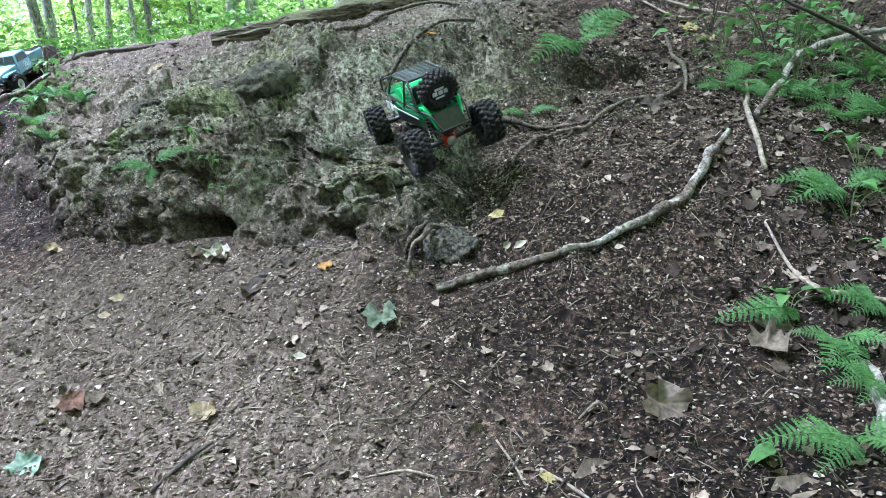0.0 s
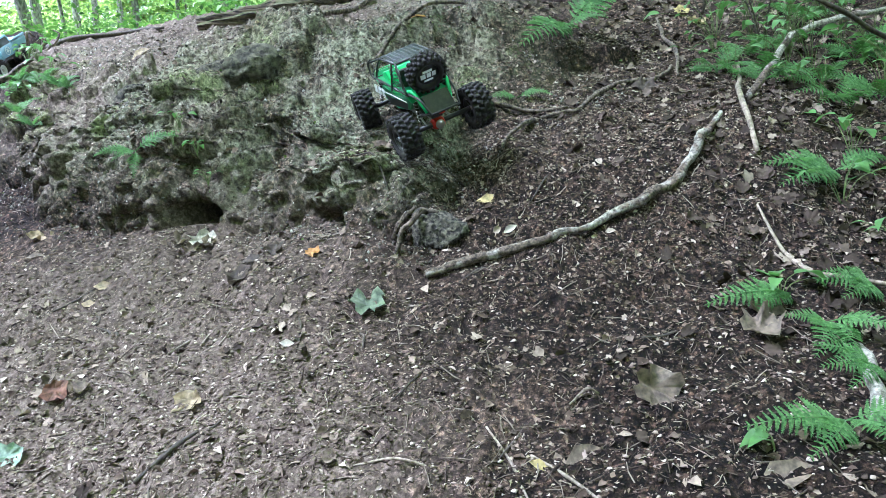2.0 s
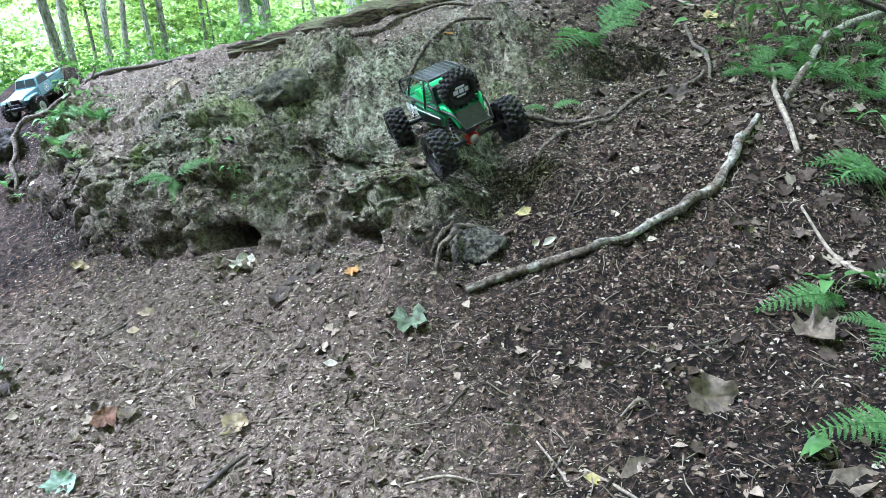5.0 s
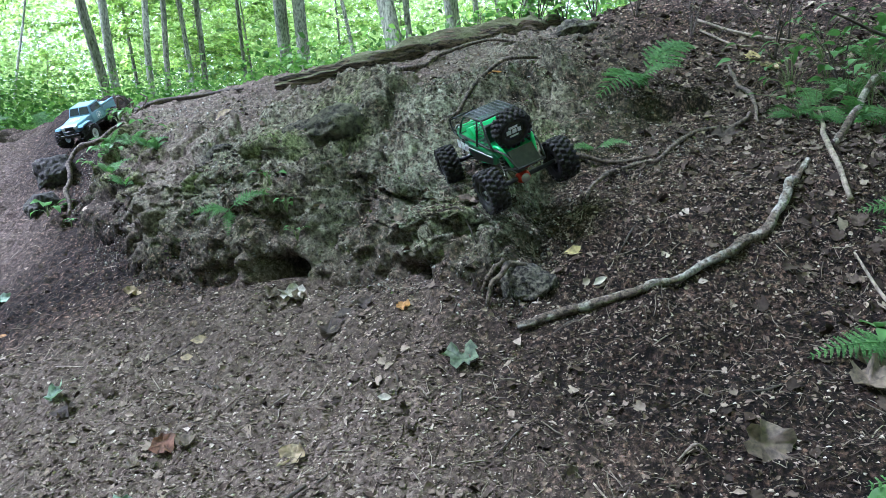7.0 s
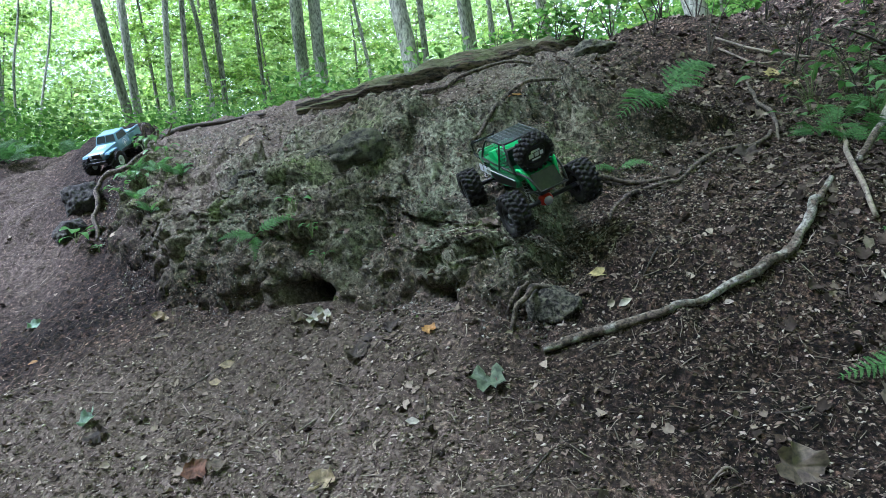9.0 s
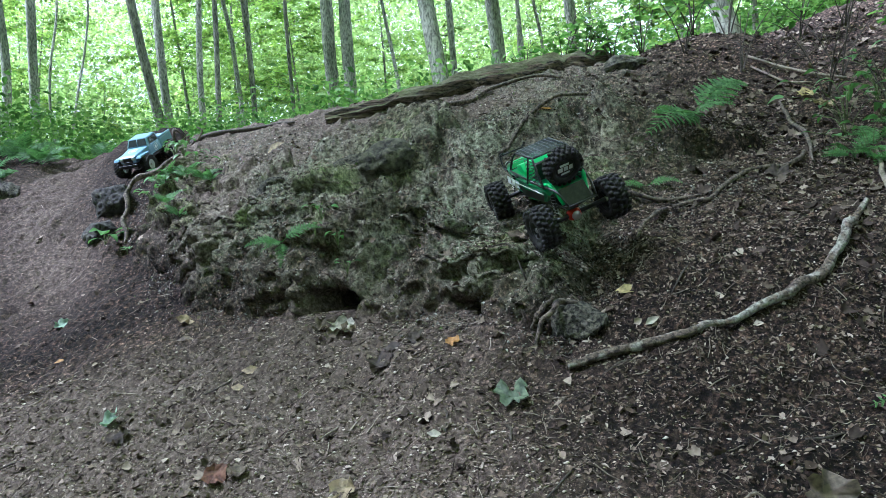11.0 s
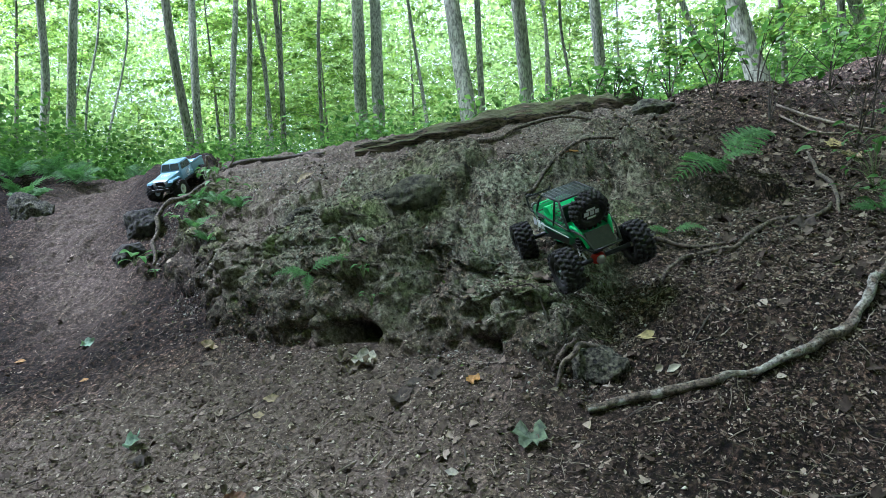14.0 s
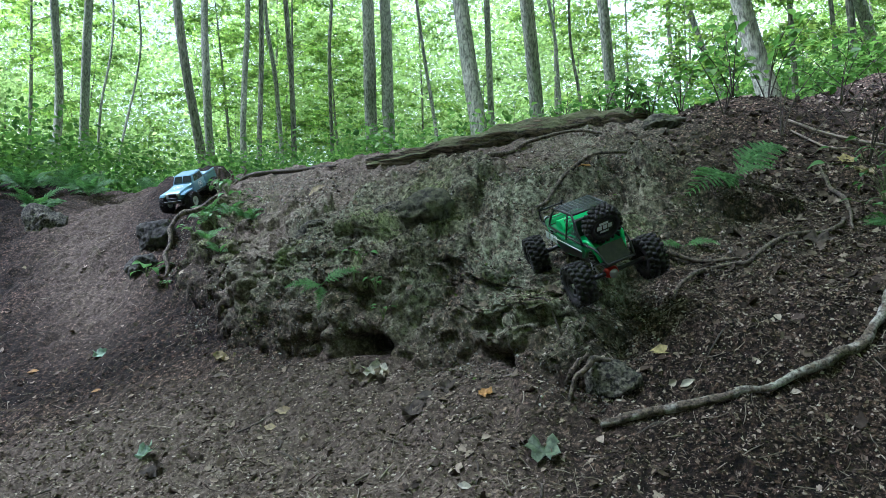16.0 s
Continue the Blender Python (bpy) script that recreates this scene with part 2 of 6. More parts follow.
def vnoise(x, y, z):
    """Smooth value noise, 0 to 1."""
    i, j, k = np.floor(x).astype(int), np.floor(y).astype(int), np.floor(z).astype(int)
    u, v, w = x - i, y - j, z - k
    u, v, w = (t * t * (3 - 2 * t) for t in (u, v, w))
    out = 0
    for a in (0, 1):
        for b in (0, 1):
            for c in (0, 1):
                out = out + LATTICE[(i + a) & 63, (j + b) & 63, (k + c) & 63] * (u if a else 1 - u) * (v if b else 1 - v) * (w if c else 1 - w)
    return out


def fbm(x, y, z, octaves=4, gain=0.5):
    out, amp, total = 0, 1.0, 0
    for n in range(octaves):
        f = 2.03**n
        out = out + amp * (vnoise(x * f + 17 * n, y * f + 5 * n, z * f + 11 * n) - 0.5)
        total += amp
        amp *= gain
    return out / total * 2


JITTER = np.random.RandomState(19).rand(32, 32, 32, 4)


def blocks(x, y, z):
    """Broken lumps: each cell of an uneven lattice has one height, -0.5 to 0.5."""
    i, j, k = np.floor(x).astype(int), np.floor(y).astype(int), np.floor(z).astype(int)
    best, value = np.full(x.shape, 9.0), np.zeros(x.shape)
    for a in (-1, 0, 1):
        for b in (-1, 0, 1):
            for c in (-1, 0, 1):
                q = JITTER[(i + a) & 31, (j + b) & 31, (k + c) & 31]
                r = (i + a + q[..., 0] - x) ** 2 + (j + b + q[..., 1] - y) ** 2 + (k + c + q[..., 2] - z) ** 2
                near = r < best
                best, value = np.where(near, r, best), np.where(near, q[..., 3], value)
    return value - 0.5 + 0.35 * (0.35 - best)


# ---- the ground: a slope, the bank that stands on it, the path beside it and the wood behind ----
# the foot of the bank in plan, from behind on the left round the front to behind on the right
FOOT = [(-2.3, 9.0), (-1.95, 6.0), (-1.62, 5.0), (-1.45, 4.2), (-1.2, 3.55), (-0.72, 3.05), (-0.49, 2.88), (-0.30, 2.72), (-0.10, 2.54), (0.10, 2.36), (0.26, 2.22), (0.40, 2.16), (0.52, 2.24), (0.60, 2.38), (0.80, 2.50), (1.15, 2.62), (1.5, 3.1), (1.75, 3.9), (2.0, 5.2), (2.6, 9.0)]


def foot_distance(x, y):
    """Signed distance from the foot of the bank, above zero on the bank; and the place along it."""
    best, along, inside, run = np.full(x.shape, 1e9), np.zeros(x.shape), np.zeros(x.shape, bool), 0.0
    for (ax, ay), (bx, by) in zip(FOOT, FOOT[1:]):
        dx, dy = bx - ax, by - ay
        length = math.hypot(dx, dy)
        t = np.clip(((x - ax) * dx + (y - ay) * dy) / length**2, 0, 1)
        d = np.hypot(x - ax - t * dx, y - ay - t * dy)
        near = d < best
        best, along = np.where(near, d, best), np.where(near, run + t * length, along)
        run += length
    poly = FOOT + [(2.6, 60.0), (-2.3, 60.0)]
    for (ax, ay), (bx, by) in zip(poly, poly[1:] + poly[:1]):
        cross = ((ay > y) != (by > y)) & (x < (bx - ax) * (y - ay) / ((by - ay) if by != ay else 1e-9) + ax)
        inside ^= cross
    return np.where(inside, best, -best), along


def slope_height(x, y):
    """The open slope in front and on both sides, and the wood's floor."""
    z = 0.09 + np.where(x < 0, 0.2, 0.1) * np.clip(x, -4, 1.6) + 0.36 * np.clip(y, -0.4, 5.5)
    z = z + 0.45 * sstep(3.3, 5.0, y) * sstep(-0.4, -1.8, x)
    z = z + 0.22 * sstep(1.75, 2.35, y) * sstep(0.35, 0.8, x)
    z = z + 1.0 * sstep(1.2, 6.0, x) * sstep(2.2, 4.5, y)
    z = z + 0.30 * sstep(5.0, 6.5, y) * sstep(0, -2, x)
    z = z + 0.26 * np.exp(-(((x - 1.9) / 0.6) ** 2) - ((y - 4.7) / 0.5) ** 2)
    # earth fallen to the foot of the bank
    z = z + 0.10 * np.exp(-(((x - 0.2) / 0.32) ** 2) - ((y - 2.32) / 0.28) ** 2) + 0.06 * np.exp(-(((x + 0.3) / 0.28) ** 2) - ((y - 2.72) / 0.28) ** 2)
    z = z + 0.17 * np.clip(y - 7.5, 0, 26) + 0.3 * sstep(-2.7, -4.0, x) * sstep(3.5, 4.5, y) * sstep(14, 8, y)
    return z


LIP = ((-1.75, -1.2, -0.87, -0.58, -0.34, -0.12, 0.03, 0.2, 0.4, 0.6, 0.9), (1.70, 1.56, 1.50, 1.50, 1.53, 1.44, 1.42, 1.34, 1.31, 1.34, 1.45))


def mound(x, y, cx, cy, rx, ry, wobble=0.25):
    """A low block with a worn edge: 1 on it, 0 outside."""
    r = np.hypot((x - cx) / rx, (y - cy) / ry) + wobble * fbm(x * 5 + cx, y * 5, 0 * x + 2, 3)
    return sstep(1.04, 0.90, r)


def bank_height(x, y):
    z = 1.47 + 0.3 * (np.clip(y, 2.0, 5.0) - 2.6) + 0.13 * (x + 0.19)
    z = z + 0.07 * np.exp(-((x - 0.5) ** 2 + (y - 3.0) ** 2) / 0.35)
    z = z + 0.15 * mound(x, y, -0.12, 3.20, 0.36, 0.26) * sstep(3.9, 3.3, y) + 0.10 * mound(x, y, -0.66, 3.56, 0.13, 0.10)
    z = z + 0.04 * mound(x, y, 0.42, 3.02, 0.26, 0.14)
    z = z + 0.06 * mound(x, y, -0.95, 3.95, 0.2, 0.14) + 0.05 * mound(x, y, 0.15, 3.75, 0.2, 0.12)
    z = z + 0.09 * sstep(3.9, 4.9, y)
    return z + 1.0 * sstep(1.2, 6.0, x) * sstep(2.2, 4.5, y) + 0.17 * np.clip(y - 7.5, 0, 26)


def ground_shape(x, y):
    """Displaced places, and the weights of crust, path, damp with painted shade, and moss, for arrays of x and y."""
    d, s = foot_distance(x, y)
    d = d + (0.10 + 0.16 * sstep(-0.7, -1.3, x)) * fbm(x * 3.6, y * 3.6, 0 * x, 4, 0.6) * sstep(0.6, 0.0, np.abs(d))
    low, high = slope_height(x, y), bank_height(x, y)
    front = sstep(-1.62, -1.22, x) * sstep(0.72, 0.50, x)
    width = 0.27 + 0.08 * (1 - front) + 0.6 * sstep(0.62, 1.1, x)
    t = np.clip(d / width, 0, 1)
    rise = front * (1 - (1 - t) ** 1.6) + (1 - front) * t * t * (3 - 2 * t)
    # the lip of the face, and the rougher ground that climbs behind it
    lip = np.interp(x, LIP[0], LIP[1]) + 0.05 * fbm(x * 2.7 + 4, 0 * x, 0 * x, 3)
    beside = sstep(-1.8, -1.4, x) * sstep(0.95, 0.7, x) * sstep(4.5, 3.7, y)
    top = high + beside * (lip + 0.10 * np.clip(d, 0, 0.6) - high) * sstep(0.62, 0.10, d)
    far = sstep(5.6, 8.0, y)
    z = (1 - rise) * low + rise * top
    z = z + far * (np.maximum(low, 2.45) - z) * 0.6
    z = z + 0.07 * mound(x, y, 1.14, 3.08, 0.30, 0.20, 0.6) + 0.08 * np.exp(-(((x - 1.14) / 0.32) ** 2) - ((y - 3.08) / 0.24) ** 2)
    # a lumpy crust on the bank, finer crumbs elsewhere
    wild = rise * sstep(2.2, 0.2, d) * sstep(6.2, 5.0, y)
    wall = np.exp(-(((d - width * 0.5) / (width * 0.75)) ** 2)) * front
    lump = fbm(x * 7.5, y * 7.5, z * 7.5, 4, 0.58)
    # rounded clods with sharp creases between
    clod = 0.62 * np.abs(2 * vnoise(x * 4.2 + 3, y * 4.2, z * 4.2 + 7) - 1) + 0.28 * np.abs(2 * vnoise(x * 8.7, y * 8.7 + 5, z * 8.7) - 1) + 0.14 * np.abs(2 * vnoise(x * 17, y * 17, z * 17 + 2) - 1) - 0.33
    crag = 0.5 * np.abs(2 * vnoise(x * 21, y * 21 + 9, z * 21) - 1) + 0.5 * np.abs(2 * vnoise(x * 41, y * 41, z * 41 + 4) - 1) - 0.3
    fine = fbm(x * 60, y * 60, z * 60, 2, 0.7)
    rough = np.zeros(x.shape)
    on = (wild > 0.02) & (x > -2.2) & (x < 1.8)
    wx, wy, wz = (v[on] + 0.03 * fbm(x[on] * 9 + o, y[on] * 9, z[on] * 9 + o, 3) for v, o in ((x, 0), (y, 4), (z, 8)))
    rough[on] = 0.055 * blocks(wx * 9, wy * 9, wz * 13) + 0.038 * blocks(wx * 19, wy * 19, wz * 25) + 0.018 * blocks(wx * 44, wy * 44, wz * 50)
    near = sstep(14.0, 7.0, np.hypot(x, y - 2))
    z = z + near * (0.035 * fbm(x * 1.3, y * 1.3, 0 * x + 3, 3) + 0.030 * fbm(x * 8, y * 8, 0 * x + 8, 4, 0.6) + 0.016 * fbm(x * 33, y * 33, 0 * x, 2))
    z = z + 0.3 * (1 - near) * fbm(x * 0.15, y * 0.15, 0 * x, 3)
    bare_top = sstep(3.3, 4.0, y) * sstep(1.0, 0.4, x)
    z = z + wild * (1 - 0.8 * wall) * (1 - 0.45 * bare_top) * (0.05 * lump + 0.055 * clod + 0.02 * crag + 0.008 * fine + rough * (0.8 - 0.45 * sstep(2.75, 3.1, y)))
    # broken ledges: flat treads and steep risers at an uneven height
    tier = 0.085
    u = z / tier + 1.5 * fbm(x * 2.6 + 1, y * 2.6, 0 * x + 6, 3, 0.6) + 0.5 * fbm(x * 11, y * 11, 0 * x + 3, 2)
    step = tier * (sstep(0.50, 0.98, u - np.floor(u)) - (u - np.floor(u)))
    z = z + wild * (0.85 - 0.45 * bare_top) * (1 - 0.55 * sstep(2.8, 3.2, y)) * step
    # the face leans out over its foot in ledges; a hollow gapes below it
    nx, ny = np.full(x.shape, -0.62), np.full(x.shape, -0.78)
    out = front * sstep(0.45, 0.95, rise) * np.exp(-np.clip(d - width, 0, 9) / 0.16) * (0.005 + 0.04 * fbm(x * 3.3, 0 * x, z * 2.0, 3))
    out = out + wall * (0.09 * lump + 0.085 * clod + 0.025 * crag + 0.012 * fine + 0.72 * rough + 0.04 * fbm(x * 3, y * 3, z * 17, 3))
    out = out - 0.09 * wall * np.exp(-(((x + 0.0) / 0.11) ** 2)) - 0.05 * wall * np.exp(-(((x + 0.78) / 0.10) ** 2))
    out = out + 0.06 * wall * np.exp(-(((x + 0.46) / 0.13) ** 2) - ((z - 1.2) / 0.12) ** 2)
    hollow = np.exp(-(((x + 0.295) / 0.07) ** 4)) * wall * sstep(1.14, 1.11, z)
    hollow2 = np.exp(-(((x - 0.135) / 0.06) ** 4)) * wall * sstep(1.10, 1.06, z)
    out = out - 0.42 * hollow - 0.16 * hollow2
    # a worn dip in the bank's shoulder
    dip = 0.97 * np.exp(-((((x - 0.49) / 0.34) ** 2 + ((y - 2.49) / 0.36) ** 2) ** 2)) * sstep(0.08, 0.2, d)
    z = z + dip * (1.333 + 0.295 * (x - 0.50) + 0.443 * (y - 2.47) + 0.015 * lump + 0.02 * crag - z)
    crust = np.clip(wild * 1.2 + 0.35 * rise * sstep(3.5, 1.0, d) * (d < 3), 0, 1)
    # crust fades in creases, hollow and notch, so their shade is coloured in
    crust = crust * sstep(-0.36, -0.18, clod) * (1 - 0.8 * bare_top) * (1 - 0.45 * sstep(2.65, 3.1, y + 0.5 * lump)) * (1 - 0.4 * sstep(0.7, 1.0, x)) * (1 - 0.8 * hollow) * (1 - 0.85 * np.exp(-(((x + 0.0) / 0.10) ** 2)) * wall) * (1 - 0.5 * dip)
    green = np.zeros(x.shape)
    for cx, cy, r in ((-0.30, 2.98, 0.15), (-0.05, 3.08, 0.14), (-1.28, 4.05, 0.30), (1.0, 2.86, 0.16), (0.30, 2.36, 0.13), (-0.75, 3.25, 0.12), (0.75, 2.72, 0.12)):
        green = np.maximum(green, np.exp(-((x - cx) ** 2 + (y - cy) ** 2) / r**2))
    green = 0.85 * green * rise * sstep(-0.2, 0.25, fbm(x * 9, y * 9, z * 9, 4, 0.7))
    z = z + (1 - rise) * sstep(3.6, 4.6, y) * sstep(-1.0, -1.8, x) * near * (0.12 * fbm(x * 2.4, y * 2.4, 0 * x + 5, 4, 0.55) + 0.05 * clod)
    # the trodden trail round the bank's end, worn into the slope, and the dry crest
    trail = np.exp(-(((x + 2.05 + 0.30 * (y - 4.2) - 0.10 * np.sin(y * 2.1)) / (0.34 + 0.05 * np.clip(y - 4, 0, 3))) ** 2))
    z = z - 0.09 * trail * (1 - rise) * sstep(3.0, 3.9, y) * sstep(8.0, 6.0, y)
    path = 0.8 * (1 - rise) * sstep(3.3, 4.1, y) * sstep(9.0, 7.0, y) * np.clip(1.15 * trail + 0.25 * fbm(x * 3, y * 3, 0 * x + 4, 4) - 0.1, 0, 1)
    path = np.maximum(path, 0.8 * rise * sstep(3.0, 3.8, y + 0.7 * fbm(x * 2.6, y * 2.6, 0 * x, 3)) * sstep(5.8, 5.2, y) * sstep(1.7, 0.5, x))
    path = np.maximum(path, 0.95 * (1 - rise) * sstep(0.6, -0.2, x + 0.3 * fbm(x * 2, y * 2, 0 * x + 9, 3)) * sstep(3.4, 2.5, y) * sstep(2.2, 0.7, np.hypot((x + 0.55) * 0.8, y - 1.75) + 0.5 * fbm(x * 2.2, y * 2.2, 0 * x + 1, 3)))
    # damp soil, plus painted shade at the right, bank's foot and left end
    damp_and_shade = 0.8 * sstep(0.1, 0.55, x + 0.12 * fbm(x * 3, y * 3, 0 * x, 3)) * sstep(1.3, 1.9, y) * sstep(4.2, 3.0, y) * (1 - 0.6 * crust) * (1 - 0.65 * sstep(0.55, 0.95, x) * sstep(1.9, 2.3, y))
    damp_and_shade = np.maximum(damp_and_shade, 0.35 * sstep(0.35, 0.05, np.abs(d + 0.15)) * sstep(0.1, -0.3, d) * (1 - crust))
    damp_and_shade = np.maximum(damp_and_shade, 0.9 * sstep(0.1, 0.8, x + 0.4 * fbm(x * 2, y * 2, 0 * x + 9, 3)) * sstep(2.6, 1.9, y) * (1 - crust))
    damp_and_shade = np.maximum(damp_and_shade, 1.0 * sstep(-0.6, -1.1, x) * (1 - rise) * sstep(2.9, 3.4, y) * np.clip(1 - 0.6 * path, 0, 1))
    return x + nx * out, y + ny * out, z, crust, path, damp_and_shade, green


def spaced(knots):
    """Coordinates from rows of (start, end, step)."""
    out = []
    for a, b, step in knots:
        out.append(np.arange(a, b - step * 0.5, step))
    return np.concatenate(out + [[knots[-1][1]]])


def build_ground():
    far = [22, 26, 32, 40, 52, 70, 100, 150, 240, 400, 700, 1200]
    gx = np.concatenate([[-v for v in far[::-1]], spaced([(-18, -6, 0.4), (-6, -3.3, 0.08), (-3.3, -1.7, 0.014), (-1.7, 1.2, 0.0085), (1.2, 2.9, 0.014), (2.9, 6, 0.08), (6, 18, 0.4)]), far])
    # rows follow the foot of the bank and crowd on its face
    gv = np.concatenate([[-1200, -500, -200, -80, -40, -20, -12, -8], spaced([(-6, -2.0, 0.10), (-2.0, -0.06, 0.0135), (-0.06, 0.30, 0.005), (0.30, 1.0, 0.009), (1.0, 3.4, 0.0155), (3.4, 7, 0.07), (7, 18, 0.4)]), far])
    fx, fy = np.array([-1.9, -1.45, -1.2, -0.72, -0.49, -0.30, -0.10, 0.10, 0.26, 0.40, 0.60, 1.15, 3.0]), np.array([4.3, 4.05, 3.55, 3.05, 2.88, 2.72, 2.54, 2.36, 2.22, 2.12, 2.2, 2.38, 2.5])
    shift = np.interp(gx, fx, fy)
    for _ in range(6):
        inner = np.interp(gx + 0.05, gx, shift) + np.interp(gx - 0.05, gx, shift)
        shift = (shift + inner) / 3
    x, v = np.meshgrid(gx, gv, indexing="ij")
    y = v + shift[:, None]
    px, py, pz, crust, path, damp_and_shade, green = ground_shape(x, y)
    n, m = x.shape
    verts = np.stack([px, py, pz], -1).reshape(-1, 3)
    idx = np.arange(n * m).reshape(n, m)
    faces = np.stack([idx[:-1, :-1], idx[1:, :-1], idx[1:, 1:], idx[:-1, 1:]], -1).reshape(-1, 4)
    me = bpy.data.meshes.new("ground")
    me.vertices.add(len(verts))
    me.vertices.foreach_set("co", verts.ravel())
    me.loops.add(faces.size)
    me.loops.foreach_set("vertex_index", faces.ravel())
    me.polygons.add(len(faces))
    me.polygons.foreach_set("loop_start", np.arange(0, faces.size, 4))
    me.update(calc_edges=True)
    for key, values in (("crust", crust), ("path", path), ("damp_and_shade", damp_and_shade), ("moss", green)):
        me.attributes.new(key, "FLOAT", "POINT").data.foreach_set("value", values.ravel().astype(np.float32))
    me.materials.append(SOIL)
    me.shade_smooth()
    return tagged(new("ground", me), "dark brown woodland soil rising to a mossy eroded bank", "ground", kind="structure"), verts, faces


ground, GROUND_VERTS, GROUND_FACES = build_ground()
from mathutils.bvhtree import BVHTree
BVH = BVHTree.FromPolygons([tuple(v) for v in GROUND_VERTS], [tuple(f) for f in GROUND_FACES])


def drop(x, y, top=30.0):
    """The ground's place and normal below (x, y)."""
    hit = BVH.ray_cast(Vector((x, y, top)), Vector((0, 0, -1)))
    return (hit[0], hit[1]) if hit[0] else (Vector((x, y, 0)), Vector((0, 0, 1)))

# ---- the wood ----
def fast_mesh(name, verts, faces, material, smooth=False):
    """A mesh from arrays; all faces have the same number of corners."""
    me = bpy.data.meshes.new(name)
    verts, faces = np.asarray(verts, float), np.asarray(faces, int)
    me.vertices.add(len(verts))
    me.vertices.foreach_set("co", verts.ravel())
    me.loops.add(faces.size)
    me.loops.foreach_set("vertex_index", faces.ravel())
    me.polygons.add(len(faces))
    me.polygons.foreach_set("loop_start", np.arange(0, faces.size, faces.shape[1]))
    me.update(calc_edges=True)
    me.materials.append(material)
    if smooth:
        me.shade_smooth()
    return me


def tube_arrays(points, radii, sides=10, rough=0.0, rng=None, cap=True):
    """A tapered tube along points, its ends closed by a rim drawn in."""
    pts = np.asarray(points, float)
    radii = np.asarray(radii, float)
    if cap:
        pts = np.concatenate([pts[:1], pts, pts[-1:]])
        radii = np.concatenate([[radii[0] * 0.02], radii, [radii[-1] * 0.02]])
    tang = np.gradient(pts, axis=0)
    if cap:
        tang[0], tang[-1] = tang[1] + 1e-6, tang[-2]
        tang[1] = pts[2] - pts[1]
        tang[-2] = pts[-2] - pts[-3]
        tang[0], tang[-1] = tang[1], tang[-2]
    tang /= np.linalg.norm(tang, axis=1)[:, None] + 1e-12
    ref = np.array([0.31, 0.23, 0.92]) if abs(tang[len(tang) // 2][2]) < 0.8 else np.array([0.9, 0.3, 0.1])
    a = np.cross(tang, ref)
    a /= np.linalg.norm(a, axis=1)[:, None] + 1e-12
    b = np.cross(tang, a)
    ang = np.linspace(0, 2 * np.pi, sides, endpoint=False)
    r = radii[:, None] * np.ones(sides)
    if rough and rng is not None:
        r = r * (1 + rough * rng.uniform(-1, 1, r.shape))
    ring = pts[:, None] + r[..., None] * (np.cos(ang)[None, :, None] * a[:, None] + np.sin(ang)[None, :, None] * b[:, None])
    n = len(pts)
    idx = np.arange(n * sides).reshape(n, sides)
    nxt = np.roll(idx, -1, axis=1)
    faces = np.stack([idx[:-1], nxt[:-1], nxt[1:], idx[1:]], -1).reshape(-1, 4)
    return ring.reshape(-1, 3), faces


def joined(pieces):
    verts, faces, base = [], [], 0
    for v, f in pieces:
        verts.append(v)
        faces.append(np.asarray(f) + base)
        base += len(v)
    return np.concatenate(verts), np.concatenate(faces)


def curve_points(knots, steps=6):
    """A smooth line through knots."""
    k = [Vector(p) for p in knots]
    k = [k[0] * 2 - k[1]] + k + [k[-1] * 2 - k[-2]]
    out = []
    for i in range(1, len(k) - 2):
        p0, p1, p2, p3 = k[i - 1 : i + 3]
        for s in range(steps):
            t = s / steps
            out.append(0.5 * (2 * p1 + (p2 - p0) * t + (2 * p0 - 5 * p1 + 4 * p2 - p3) * t * t + (3 * p1 - p0 - 3 * p2 + p3) * t**3))
    out.append(k[-2])
    return np.array([tuple(p) for p in out])


def leaf_arrays(centres, ways, ups, length, width, fold=0.18):
    """Pointed leaves with a folded middle: six corners, two faces each."""
    c, w, u = (np.asarray(v, float) for v in (centres, ways, ups))
    w = w / np.linalg.norm(w, axis=1)[:, None]
    side = np.cross(w, u)
    side /= np.linalg.norm(side, axis=1)[:, None] + 1e-9
    u = np.cross(side, w)
    L, W = np.asarray(length)[:, None], np.asarray(width)[:, None]
    base, tip = c, c + w * L - u * L * 0.12
    l1, r1 = c + w * L * 0.38 + side * W * 0.5 + u * W * fold, c + w * L * 0.38 - side * W * 0.5 + u * W * fold
    l2, r2 = c + w * L * 0.72 + side * W * 0.34 + u * W * fold * 0.4, c + w * L * 0.72 - side * W * 0.34 + u * W * fold * 0.4
    verts = np.stack([base, l1, l2, tip, r2, r1], 1).reshape(-1, 3)
    n = np.arange(len(c))[:, None] * 6
    faces = np.concatenate([n + [0, 1, 2, 3], n + [0, 3, 4, 5]], 1).reshape(-1, 4)
    return verts, faces


